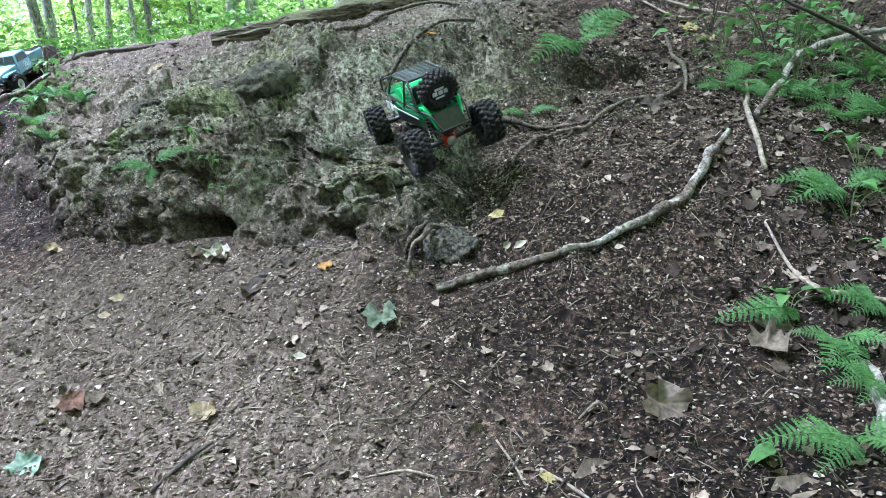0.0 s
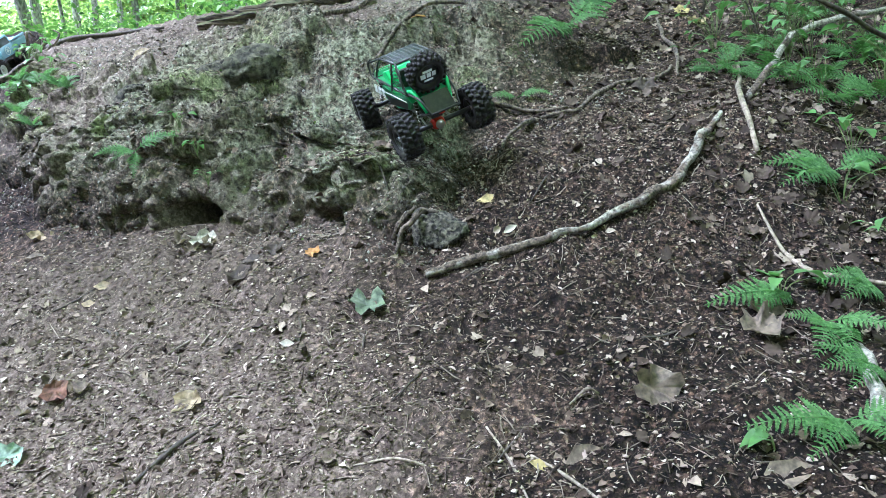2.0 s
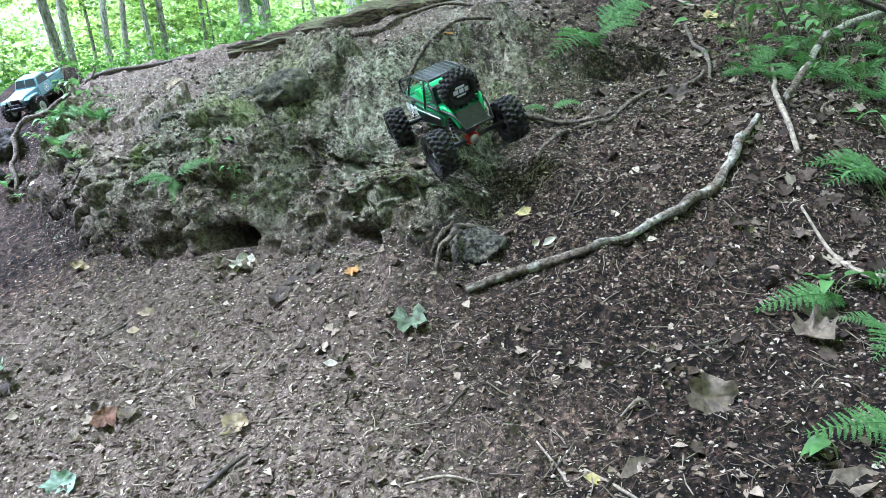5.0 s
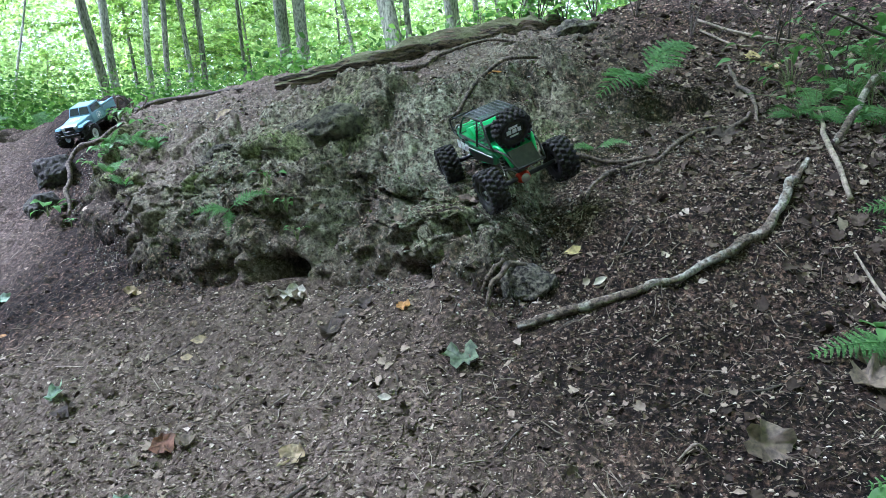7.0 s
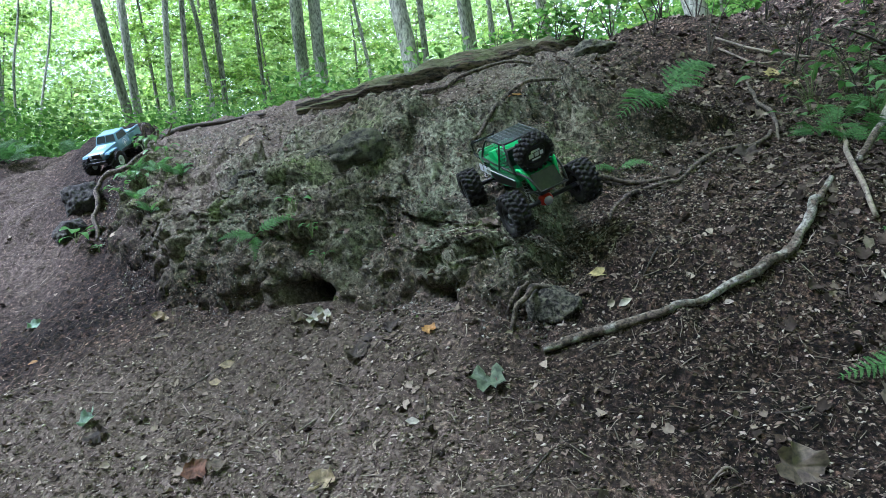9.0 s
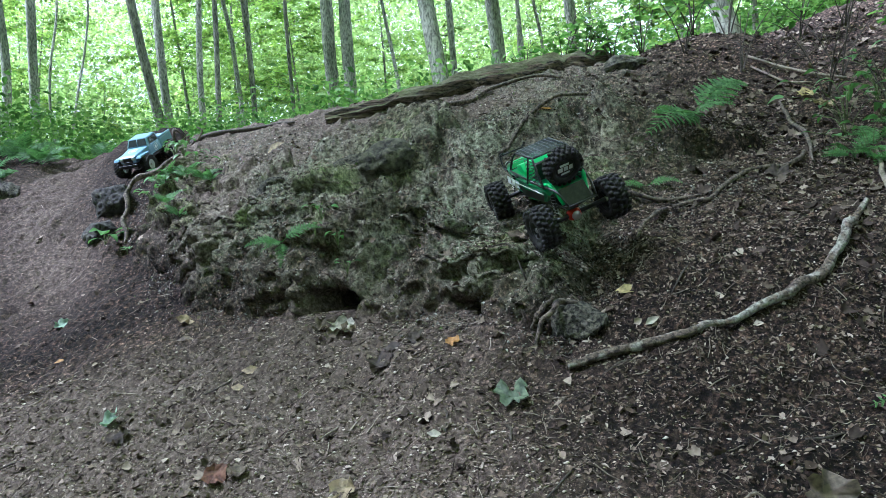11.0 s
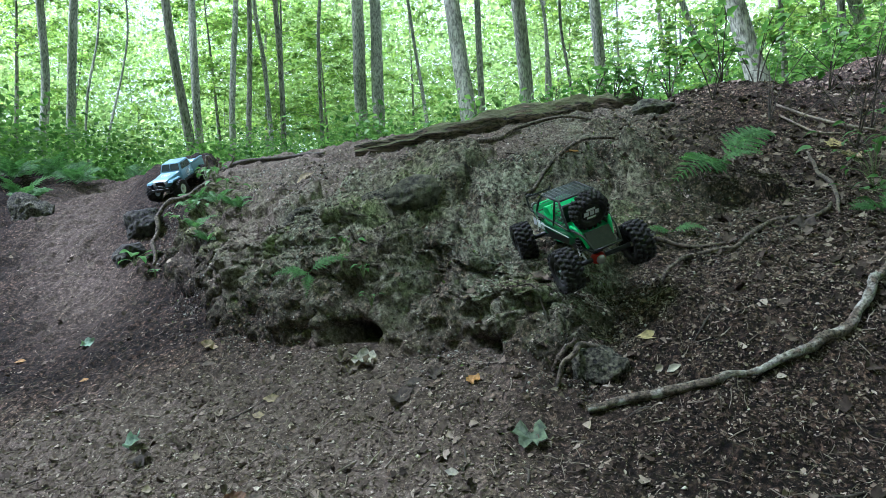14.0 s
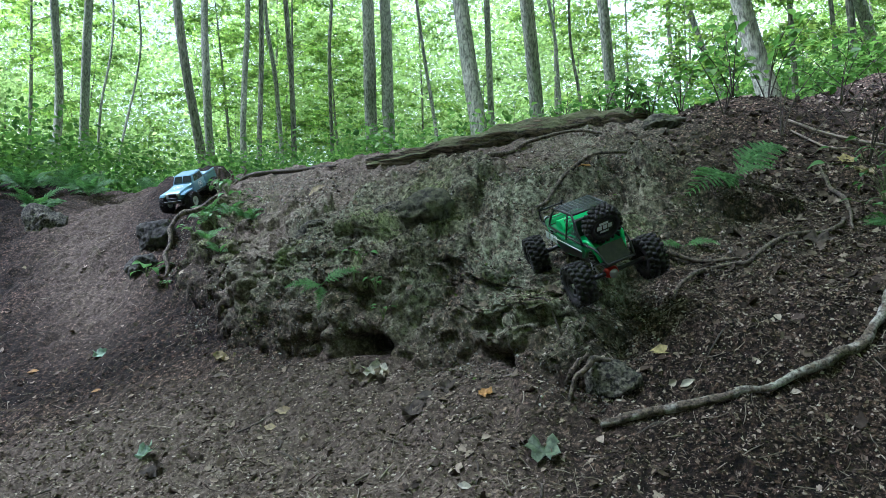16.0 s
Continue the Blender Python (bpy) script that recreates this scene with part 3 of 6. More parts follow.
def spray_leaves(rng, lines, per_metre, length):
    """Leaves to both sides of twig lines, held nearly flat."""
    cs, ws, us, ls = [], [], [], []
    for pts in lines:
        pts = np.asarray(pts)
        seg = np.linalg.norm(np.diff(pts, axis=0), axis=1)
        total = seg.sum()
        count = max(3, int(total * per_metre))
        s = rng.uniform(0.12, 1.0, count) * total
        cum = np.concatenate([[0], np.cumsum(seg)])
        p = np.stack([np.interp(s, cum, pts[:, k]) for k in range(3)], 1)
        way = pts[-1] - pts[0]
        way = way / np.linalg.norm(way)
        out = np.cross(way, [0, 0, 1.0]) * rng.choice([-1, 1], count)[:, None]
        d = out * rng.uniform(0.5, 1.2, (count, 1)) + way * rng.uniform(0.2, 0.9, (count, 1)) + rng.normal(0, 0.25, (count, 3))
        d[:, 2] -= rng.uniform(0.0, 0.5, count)
        cs.append(p + rng.normal(0, 0.02, p.shape))
        ws.append(d)
        us.append(np.array([0, 0, 1.0]) + rng.normal(0, 0.38, (count, 3)))
        ls.append(length * rng.uniform(0.6, 1.25, count))
    ls = np.concatenate(ls)
    return leaf_arrays(np.concatenate(cs), np.concatenate(ws), np.concatenate(us), ls, ls * rng.uniform(0.5, 0.75, len(ls)))


def sapling_meshes(seed, height, spread, leaf, per_metre, limbs):
    """The meshes of a young broadleaf: stem with limbs, and a crown of leaf sprays."""
    rng = np.random.RandomState(seed)
    bend = rng.normal(0, 0.06 * height, 2)
    stem = np.array([[bend[0] * t**2, bend[1] * t**2, height * t] for t in np.linspace(0, 1, 9)])
    wood = [tube_arrays(stem, np.linspace(0.012 * height**0.8, 0.004, 9), 7)]
    lines = []
    for k in range(limbs):
        t = rng.uniform(0.18, 0.98)
        p = np.array([np.interp(t, np.linspace(0, 1, 9), stem[:, i]) for i in range(3)])
        a = rng.uniform(0, 2 * np.pi)
        reach = spread * (1.15 - 0.7 * t) * rng.uniform(0.6, 1.2)
        end = p + np.array([math.cos(a) * reach, math.sin(a) * reach, reach * rng.uniform(0.0, 0.45)])
        mid = (p + end) / 2 + [0, 0, reach * 0.10]
        limb = curve_points([p, mid, end], 4)
        wood.append(tube_arrays(limb, np.linspace(0.008, 0.002, len(limb)), 5))
        lines.append(limb)
        for q in range(5):
            s = rng.uniform(0.25, 0.95)
            o = limb[int(s * (len(limb) - 1))]
            b = a + rng.choice([-1, 1]) * rng.uniform(0.5, 1.1)
            r = reach * rng.uniform(0.25, 0.5)
            twig = curve_points([o, o + np.array([math.cos(b) * r * 0.5, math.sin(b) * r * 0.5, 0.04 * r]), o + np.array([math.cos(b) * r, math.sin(b) * r, -0.06 * r])], 3)
            wood.append(tube_arrays(twig, np.linspace(0.004, 0.0015, len(twig)), 4))
            lines.append(twig)
    v, f = joined(wood)
    trunk = fast_mesh("trunk", v, f, BARK_DARK, True)
    v, f = spray_leaves(rng, lines, per_metre, leaf)
    return trunk, fast_mesh("crown", v, f, LEAF)


def plant_tree(name, trunk, crown, m, label, category, group):
    t = thing(name, m, label, category, group)
    for key, me in (("trunk", trunk), ("crown", crown)):
        if me:
            new(key, me).parent = t
    return t


SAPLINGS = [sapling_meshes(40 + n, h, s, leaf, per, limbs) for n, (h, s, leaf, per, limbs) in enumerate([(3.2, 1.1, 0.085, 44, 18), (4.6, 1.5, 0.09, 42, 24), (6.2, 1.9, 0.095, 40, 28), (7.5, 2.2, 0.10, 38, 32), (5.4, 1.4, 0.085, 44, 24), (2.2, 0.9, 0.08, 44, 16)])]


def plant_saplings():
    rng = np.random.RandomState(5)
    labels = ["slender young beech with layered bright green leaves", "thin maple sapling with airy green sprays"]
    n = 0
    while n < 62:
        y = rng.uniform(15, 31)
        x = rng.uniform(-0.68 * y - 1, 0.62 * y + 1)
        kind = rng.randint(0, 6)
        if 0.2 < x / y < 0.42 and rng.uniform() < 0.5:
            continue
        p, _ = drop(x, y)
        plant_tree("sapling", *SAPLINGS[kind], Matrix.Translation((x, y, p.z - 0.05)) @ pose(0, 0, 0, rng.uniform(-5, 5), rng.uniform(-5, 5), rng.uniform(0, 360)) @ Matrix.Diagonal((1, 1, rng.uniform(0.85, 1.15), 1)), labels[n % 2], "tree", "young trees in the wood")
        n += 1


plant_saplings()
for k, (x, y) in enumerate([(4.2, 8.6), (5.6, 9.8), (6.6, 11.5), (4.9, 12.0), (7.4, 13.5), (3.6, 10.6)]):
    plant_tree("sapling", *SAPLINGS[(1, 4, 2, 0, 3, 5)[k]], Matrix.Translation((x, y, drop(x, y)[0].z - 0.05)) @ pose(0, 0, 0, 0, 0, 60 * k), "leafy young maple on the hillside above the bank", "tree", "young trees in the wood")

# tall trunks: x, y, height, lean, diameter
TRUNKS = [(-12.94, 24.0, 6.75, 0.054, 0.29), (-11.54, 23.2, 6.17, 0.115, 0.30), (-7.59, 23.2, 5.52, -0.111, 0.30), (-7.46, 24.0, 5.76, -0.044, 0.27), (-6.21, 23.9, 5.89, -0.027, 0.20), (-5.92, 24.0, 6.0, -0.007, 0.18), (-5.37, 24.0, 5.98, -0.029, 0.16), (-4.85, 24.0, 6.06, -0.024, 0.18), (-3.36, 22.5, 5.55, 0.017, 0.12), (-1.95, 21.9, 5.65, -0.024, 0.38), (-1.52, 21.9, 5.69, -0.015, 0.36)]
TRUNKS += [(-0.17, 22.5, 6.17, -0.097, 0.12), (0.74, 13.1, 4.28, -0.112, 0.30), (1.62, 21.9, 6.67, -0.03, 0.20), (2.01, 15.1, 5.1, -0.069, 0.30), (4.64, 19.7, 6.5, -0.092, 0.30), (3.67, 22.5, 6.94, -0.015, 0.12), (4.57, 24.0, 7.4, -0.047, 0.11), (6.6, 19.7, 6.92, -0.075, 0.12), (8.38, 21.9, 8.21, -0.328, 0.20), (5.08, 10.9, 4.58, -0.243, 0.30), (10.65, 17.9, 7.55, -0.35, 0.30), (-8.87, 19.7, 5.87, 0.0, 0.07), (-10.3, 24.0, 6.96, 0.069, 0.08)]


def crown_mesh(seed):
    rng = np.random.RandomState(seed)
    wood, lines = [], []
    for k in range(16):
        a, h = rng.uniform(0, 2 * np.pi), rng.uniform(-1.5, 3.5)
        r = rng.uniform(1.6, 3.6)
        limb = curve_points([(0, 0, h - 1.2), (math.cos(a) * r * 0.5, math.sin(a) * r * 0.5, h - 0.2), (math.cos(a) * r, math.sin(a) * r, h + 0.4)], 5)
        lines.append(limb)
        for q in range(7):
            o = limb[rng.randint(3, len(limb))]
            b, s = a + rng.uniform(-1.6, 1.6), rng.uniform(0.6, 1.4)
            lines.append(curve_points([o, o + np.array([math.cos(b) * s * 0.5, math.sin(b) * s * 0.5, 0.1]), o + np.array([math.cos(b) * s, math.sin(b) * s, rng.uniform(-0.3, 0.3)])], 3))
    v, f = spray_leaves(rng, lines, 16, 0.14)
    return fast_mesh("crown", v, f, LEAF)


def build_trunks():
    rng = np.random.RandomState(11)
    crowns = [crown_mesh(3), crown_mesh(4)]
    for k, (x, y, zs, lean, dia) in enumerate(TRUNKS):
        x, y, zs, dia = 0.01 + (x - 0.01) * 0.62, y * 0.62, 1.25 + (zs - 1.25) * 0.62, dia * 0.62
        base = drop(x, y)[0].z - 0.15
        foot = x - lean * (zs - base)
        height = 15.0 if dia > 0.1 else 10.0
        bend = rng.normal(0, 0.12, 12).cumsum() * 0.35
        pts = [(foot + lean * h + (bend[n] - bend[3]) * (0.5 if dia > 0.1 else 0.8), y + 0.3 * math.sin(n + k), base + h) for n, h in enumerate(np.linspace(0, height, 12))]
        line = curve_points(pts, 4)
        rad = dia / 2 * (1.03 - 0.55 * np.linspace(0, 1, len(line)))
        rad[:3] *= (1.5, 1.25, 1.1)
        line -= np.array([foot, y, base])
        v, f = tube_arrays(line, rad, 14, 0.06, rng)
        t = thing("tree", Matrix.Translation((foot, y, base)), "tall straight grey-barked forest tree" if dia > 0.1 else "slim dark-barked forest tree", "tree", "tall trees of the wood")
        new("trunk", fast_mesh("trunk", v, f, BARK_DARK if k in (2, 5, 7, 8, 17) else BARK, True)).parent = t
        c = new("crown", crowns[k % 2])
        c.parent = t
        c.matrix_basis = Matrix.Translation(tuple(line[-1] - np.array([0, 0, 1.5]))) @ pose(0, 0, 0, 0, 0, 77 * k)


build_trunks()


def foliage_stuff(name, label, seed, count, spot, length, material, category="foliage"):
    """Uncountable foliage in one mesh; spot(rng, count) gives places."""
    rng = np.random.RandomState(seed)
    c = spot(rng, count)
    d = rng.normal(0, 1, (len(c), 3)) * [1, 1, 0.5]
    u = np.array([0, 0, 1.0]) + rng.normal(0, 0.55, (len(c), 3))
    ln = length * rng.uniform(0.6, 1.4, len(c))
    v, f = leaf_arrays(c, d, u, ln, ln * rng.uniform(0.55, 0.8, len(c)))
    return tagged(new(name, fast_mesh(name, v, f, material)), label, category, kind="stuff")


def ground_z(x, y):
    return np.array([drop(a, b)[0].z for a, b in zip(x, y)])


def low_growth(rng, count):
    # tufts of leaves on the wood's floor
    tx = rng.uniform(-9, 9, 900)
    ty = rng.uniform(6.3, 19, 900)
    keep = (np.abs(tx) < 0.7 * ty + 1) & ~((tx > -3.3) & (tx < -1.4) & (ty < 9.5)) & ~((tx > -1.4) & (ty < 7.2))
    tx, ty = tx[keep], ty[keep]
    tz, hgt = ground_z(tx, ty), rng.uniform(0.15, 0.9, len(tx))
    k = rng.randint(0, len(tx), count)
    a, r = rng.uniform(0, 2 * np.pi, count), rng.uniform(0, 0.5, count) ** 0.7
    return np.stack([tx[k] + np.cos(a) * r, ty[k] + np.sin(a) * r, tz[k] + hgt[k] * rng.uniform(0.2, 1.0, count) ** 0.6], 1)


def far_wood(rng, count):
    cx, cy = rng.uniform(-30, 30, 420), rng.uniform(27, 44, 420)
    cz = 5.0 + 14 * rng.uniform(0, 1, 420) ** 1.5
    keep = ~((cx / cy > 0.19) & (cx / cy < 0.43) & (rng.uniform(0, 1, 420) < 0.5))
    cx, cy, cz = cx[keep], cy[keep], cz[keep]
    k = rng.randint(0, len(cx), count)
    return np.stack([cx[k], cy[k], cz[k]], 1) + rng.normal(0, 1, (count, 3)) * [1.5, 1.5, 0.5]


foliage_stuff("undergrowth", "bright green leafy undergrowth on the forest floor", 21, 80000, low_growth, 0.065, UNDER)
def wood_edge(rng, count):
    cx, cy = rng.uniform(-24, 24, 500), rng.uniform(19, 30, 500)
    cz = 1.25 + cy * 0.20 + rng.uniform(0, 1, 500) ** 1.4 * 4.5
    keep = ~((cx / cy > 0.19) & (cx / cy < 0.43) & (rng.uniform(0, 1, 500) < 0.45))
    cx, cy, cz = cx[keep], cy[keep], cz[keep]
    k = rng.randint(0, len(cx), count)
    return np.stack([cx[k], cy[k], cz[k]], 1) + rng.normal(0, 1, (count, 3)) * [0.9, 0.9, 0.28]


# both far layers wear the leaf colour paled for haze
foliage_stuff("wood_edge", "bushes filling the wood, their green paled for haze", 23, 125000, wood_edge, 0.11, LEAF_HAZED)
foliage_stuff("far_woods", "foliage of the wood far behind, its green paled for haze", 22, 140000, far_wood, 0.20, LEAF_HAZED)


def shade_crown_mesh(seed, radius, depth, leaves, leaf):
    """A wide crown of leaf clumps for an unseen shade tree, with gaps."""
    rng = np.random.RandomState(seed)
    clumps = 60
    a, r = rng.uniform(0, 2 * np.pi, clumps), radius * np.sqrt(rng.uniform(0.02, 1, clumps))
    c = np.stack([np.cos(a) * r, np.sin(a) * r, rng.uniform(-depth, depth, clumps)], 1)
    k = rng.randint(0, clumps, leaves)
    p = c[k] + rng.normal(0, 1, (leaves, 3)) * [0.5, 0.5, 0.2]
    ln = leaf * rng.uniform(0.6, 1.4, leaves)
    v, f = leaf_arrays(p, rng.normal(0, 1, (leaves, 3)) * [1, 1, 0.4], np.array([0, 0, 1.0]) + rng.normal(0, 0.4, (leaves, 3)), ln, ln * 0.7)
    limbs = [(v, f)]
    for n in range(0, clumps, 5):
        line = curve_points([(0, 0, -depth * 2), c[n] * [0.5, 0.5, 0.6], c[n]], 4)
        limbs.append(tube_arrays(line, np.linspace(0.06, 0.015, len(line)), 5))
    v, f = joined(limbs)
    return fast_mesh("crown", v, f, LEAF)


def shade_trees():
    """Unseen tall trees added round the open slope, their crowns placed to shade it."""
    rng = np.random.RandomState(31)
    crowns = [shade_crown_mesh(61, 3.4, 0.9, 5200, 0.17), shade_crown_mesh(62, 3.0, 0.8, 4600, 0.17)]
    spots = [(-5.5, 2.5), (5.8, 1.5), (-4.5, -3.5), (4.0, -4.5), (-6.5, 7.0), (6.8, 6.0), (-8.0, -5.0), (8.5, -1.5)]
    # crown places are set by where their shade falls on the slope
    lean_to = [(-2.7, 1.5), (4.4, 2.4), (-4.2, -3.5), (4.0, -4.2), (-7.4, 9.5), (5.2, 7.2), (-6.0, -5.5), (7.2, 0.0)]
    for k, ((x, y), (cx, cy)) in enumerate(zip(spots, lean_to)):
        z = drop(x, y)[0].z - 0.2
        h = 9.5 + rng.uniform(-0.6, 1.2) + (1.5 if y > 5 else 0)
        top = (cx, cy, z + h)
        line = curve_points([(x, y, z), (x * 0.97, y, z + h * 0.4), (x * 0.7 + cx * 0.3, y * 0.7 + cy * 0.3, z + h * 0.75), top], 6)
        v, f = tube_arrays(line - np.array([x, y, z]), np.linspace(0.17, 0.06, len(line)), 12, 0.05, rng)
        t = thing("tree", Matrix.Translation((x, y, z)), "unseen added tree whose wide crown shades the slope", "tree", "trees round the slope")
        new("trunk", fast_mesh("trunk", v, f, BARK, True)).parent = t
        c = new("crown", crowns[k % 2])
        c.parent = t
        c.matrix_basis = Matrix.Translation((cx - x, cy - y, h)) @ pose(0, 0, 0, 0, 0, 50 * k)


shade_trees()


def side_light_screen(rng, count):
    """Unseen leaf clumps blocking low light all round, except where the wood opens."""
    n = 700
    a = rng.uniform(radians(144), radians(394), n)
    r = rng.uniform(9.0, 19.0, n)
    cx, cy = r * np.cos(a), 2.0 + r * np.sin(a)
    cz = ground_z(cx, cy) + 0.3 + 10.5 * rng.uniform(0, 1, n) ** 1.2
    k = rng.randint(0, n, count)
    return np.stack([cx[k], cy[k], cz[k]], 1) + rng.normal(0, 1, (count, 3)) * [1.1, 1.1, 0.5]


# added out of view to keep low side light off the slope
foliage_stuff("unseen_leaf_screen", "unseen added foliage that blocks side light round the slope", 24, 70000, side_light_screen, 0.32, LEAF)


def bright_distance():
    """Hazy white sky low behind the wood, all round."""
    m, nt, b = mat("hazy_distance", 1.0)
    b.inputs["Base Color"].default_value = (0.9, 0.95, 0.95, 1)
    b.inputs["Emission Color"].default_value = (0.88, 0.98, 1.0, 1)
    b.inputs["Emission Strength"].default_value = 0.29
    a = np.linspace(0, 2 * np.pi, 64, endpoint=False)
    v = np.concatenate([np.stack([260 * np.cos(a), 260 * np.sin(a), 0 * a + h], 1) for h in (-20.0, 150.0)])
    i = np.arange(64)
    f = np.stack([i, (i + 1) % 64, (i + 1) % 64 + 64, i + 64], 1)
    tagged(new("backdrop", fast_mesh("backdrop", v, f, m, True)), "hazy white sky low behind the wood", "sky", kind="structure")


bright_distance()

# ---- fallen log, roots and branches ----
def solid_tube(name, knots, radii, material, label, category, steps=6, sides=12, rough=0.10, seed=1, group="", lumps=0.0, flute=0.0):
    """A branch, root or log as one mesh, its origin at its first end."""
    rng = np.random.RandomState(seed)
    line = curve_points(knots, steps)
    rad = np.interp(np.linspace(0, 1, len(line)), np.linspace(0, 1, len(radii)), radii)
    if lumps:
        rad = rad * (1 + lumps * np.array([vnoise(np.array([i * 0.3 + seed]), np.array([0.3]), np.array([0.7]))[0] - 0.5 for i in range(len(line))]) * 2)
        wob = rng.normal(0, 1, line.shape)
        wob = (wob + np.roll(wob, 1, 0) + np.roll(wob, -1, 0)) / 3
        wob = (wob + np.roll(wob, 1, 0) + np.roll(wob, -1, 0)) / 2
        line = line + wob * rad[:, None] * lumps * 2.6
    o = line[0].copy()
    v, f = tube_arrays(line - o, rad, sides, rough, rng)
    if flute:
        # ridges and rotten grooves that run along the wood
        ring = v.reshape(-1, sides, 3)
        mid = ring.mean(1, keepdims=True)
        i, j = np.meshgrid(np.arange(len(ring)), np.arange(sides), indexing="ij")
        a = j / sides * 2 * np.pi
        k = 1 + flute * 2 * (vnoise(np.cos(a) * 3 + 9, np.sin(a) * 3 + 9, i * 0.10) - 0.5) + flute * (vnoise(np.cos(a) * 7 + 9, np.sin(a) * 7 + 9, i * 0.25) - 0.5)
        v = (mid + (ring - mid) * k[..., None]).reshape(-1, 3)
    ob = new(name, fast_mesh(name, v, f, material, True))
    ob.location = o
    return tagged(ob, label, category, group)


solid_tube("fallen_log", [(-0.46, 4.52, 2.09), (0.05, 4.58, 2.17), (0.55, 4.72, 2.29), (1.1, 4.92, 2.39), (1.4, 5.04, 2.40)], [0.035, 0.082, 0.10, 0.105, 0.10], ROTTEN, "long fallen log, rotten brown wood with mossy top", "log", 14, 40, 0.02, 3, lumps=0.05, flute=0.28)


def on_ground(rows, lift):
    """Knots laid on the ground at plan places, lifted by so much."""
    return [(x, y, drop(x, y)[0].z + lift) for x, y in rows]


MAIN = [(0.41, 2.02), (0.52, 2.02), (0.64, 2.01), (0.76, 1.99), (0.88, 2.00), (1.00, 2.03), (1.12, 2.07), (1.21, 2.12), (1.28, 2.17), (1.33, 2.22), (1.36, 2.24), (1.44, 2.30)]
solid_tube("root", on_ground(MAIN, 0.012), [0.0106, 0.0132, 0.0141, 0.0114, 0.0097, 0.0114, 0.0141, 0.0150, 0.0132, 0.0150, 0.0123, 0.0106, 0.0088], PALE_ROOT, "long bent root with pale lichened bark across the slope", "root", 8, 14, 0.12, 5, lumps=0.12)
JROOT = [(0.72, 2.34), (0.77, 2.42), (0.85, 2.50), (0.94, 2.52), (1.02, 2.53), (1.12, 2.60), (1.23, 2.70), (1.31, 2.73), (1.39, 2.74), (1.49, 2.79), (1.56, 2.86)]
solid_tube("root", on_ground(JROOT, 0.012), [0.0044, 0.0069, 0.0082, 0.0069, 0.0082, 0.0095, 0.0082, 0.0088, 0.0082, 0.0063], ROOT, "brown winding bare root on dark soil", "root", 5, 10, 0.08, 6, lumps=0.2)
solid_tube("root", on_ground([(1.90, 3.70), (1.86, 3.58), (1.77, 3.34), (1.71, 3.14), (1.60, 2.90), (1.50, 2.70)], 0.012), [0.0056, 0.0098, 0.0084, 0.0091, 0.0077, 0.0042], ROOT, "brown forked bare root standing off the soil", "root", 5, 10, 0.08, 7, lumps=0.2)
solid_tube("root", on_ground([(0.66, 2.63), (0.76, 2.64), (0.90, 2.62), (1.02, 2.56)], 0.008), [0.006, 0.009, 0.008, 0.006], ROOT, "thin brown root along the bank", "root", 5, 8, 0.1, 8, lumps=0.2)
solid_tube("root", on_ground([(0.20, 4.24), (0.32, 4.32), (0.44, 4.40), (0.58, 4.50), (0.78, 4.50), (0.98, 4.46), (1.2, 4.36)], 0.02), [0.0130, 0.0156, 0.0143, 0.0130, 0.0104, 0.0084, 0.0065], ROOT, "long grey root on the crest below the log", "root", 5, 10, 0.1, 9, lumps=0.2)
solid_tube("root", on_ground([(0.33, 2.84), (0.40, 2.88), (0.46, 2.92), (0.55, 2.97), (0.66, 3.04), (0.80, 3.2)], 0.014), [0.0053, 0.0075, 0.0083, 0.0083, 0.0090, 0.0075, 0.0060], ROOT, "dark root running up over the mossy bank", "root", 5, 9, 0.1, 10, lumps=0.25)
solid_tube("branch", on_ground([(2.05, 4.32), (2.2, 4.07), (2.34, 3.84)], 0.02), [0.0076, 0.0089, 0.0082], PALE_WOOD, "straight pale dead branch on leaf litter", "branch", 6, 9, 0.08, 11, lumps=0.1)
solid_tube("branch", on_ground([(2.02, 4.22), (2.1, 4.02), (2.2, 3.92)], 0.015), [0.007, 0.007, 0.004], PALE_WOOD, "thin pale curved dead branch on leaf litter", "branch", 6, 7, 0.08, 12, lumps=0.1)
solid_tube("branch", [(1.58, 2.36, drop(1.58, 2.36)[0].z + 0.01), (1.76, 2.52, 1.47), (1.93, 2.68, 1.57), (2.03, 2.74, 1.62), (2.22, 2.80, 1.67), (2.50, 2.82, 1.71)], [0.0130, 0.0137, 0.0123, 0.0130, 0.0123, 0.0101], WHITE_BARK, "thick crooked branch with pale lichened bark among ferns", "branch", 6, 11, 0.08, 13, lumps=0.2)
solid_tube("branch", on_ground([(1.95, 3.05), (1.70, 2.62), (1.58, 2.43), (1.50, 2.25), (1.45, 2.12)], 0.014), [0.0056, 0.0074, 0.0087, 0.0087, 0.0074], PALE_WOOD, "smooth pale bare branch lying down the slope", "branch", 6, 9, 0.05, 14, lumps=0.1)
solid_tube("branch", on_ground([(1.285, 1.49), (1.25, 1.42), (1.21, 1.36), (1.15, 1.26)], 0.014), [0.012, 0.014, 0.014, 0.014], WHITE_BARK, "birch branch with pale peeling bark under ferns", "branch", 6, 9, 0.05, 15, lumps=0.1)
solid_tube("branch", on_ground([(1.35, 1.97), (1.34, 1.84), (1.35, 1.74), (1.40, 1.68), (1.55, 1.62)], 0.010), [0.003, 0.005, 0.007, 0.007, 0.007], PALE_WOOD, "thin forked pale dead branch on leaf litter", "branch", 6, 7, 0.05, 16, lumps=0.1)
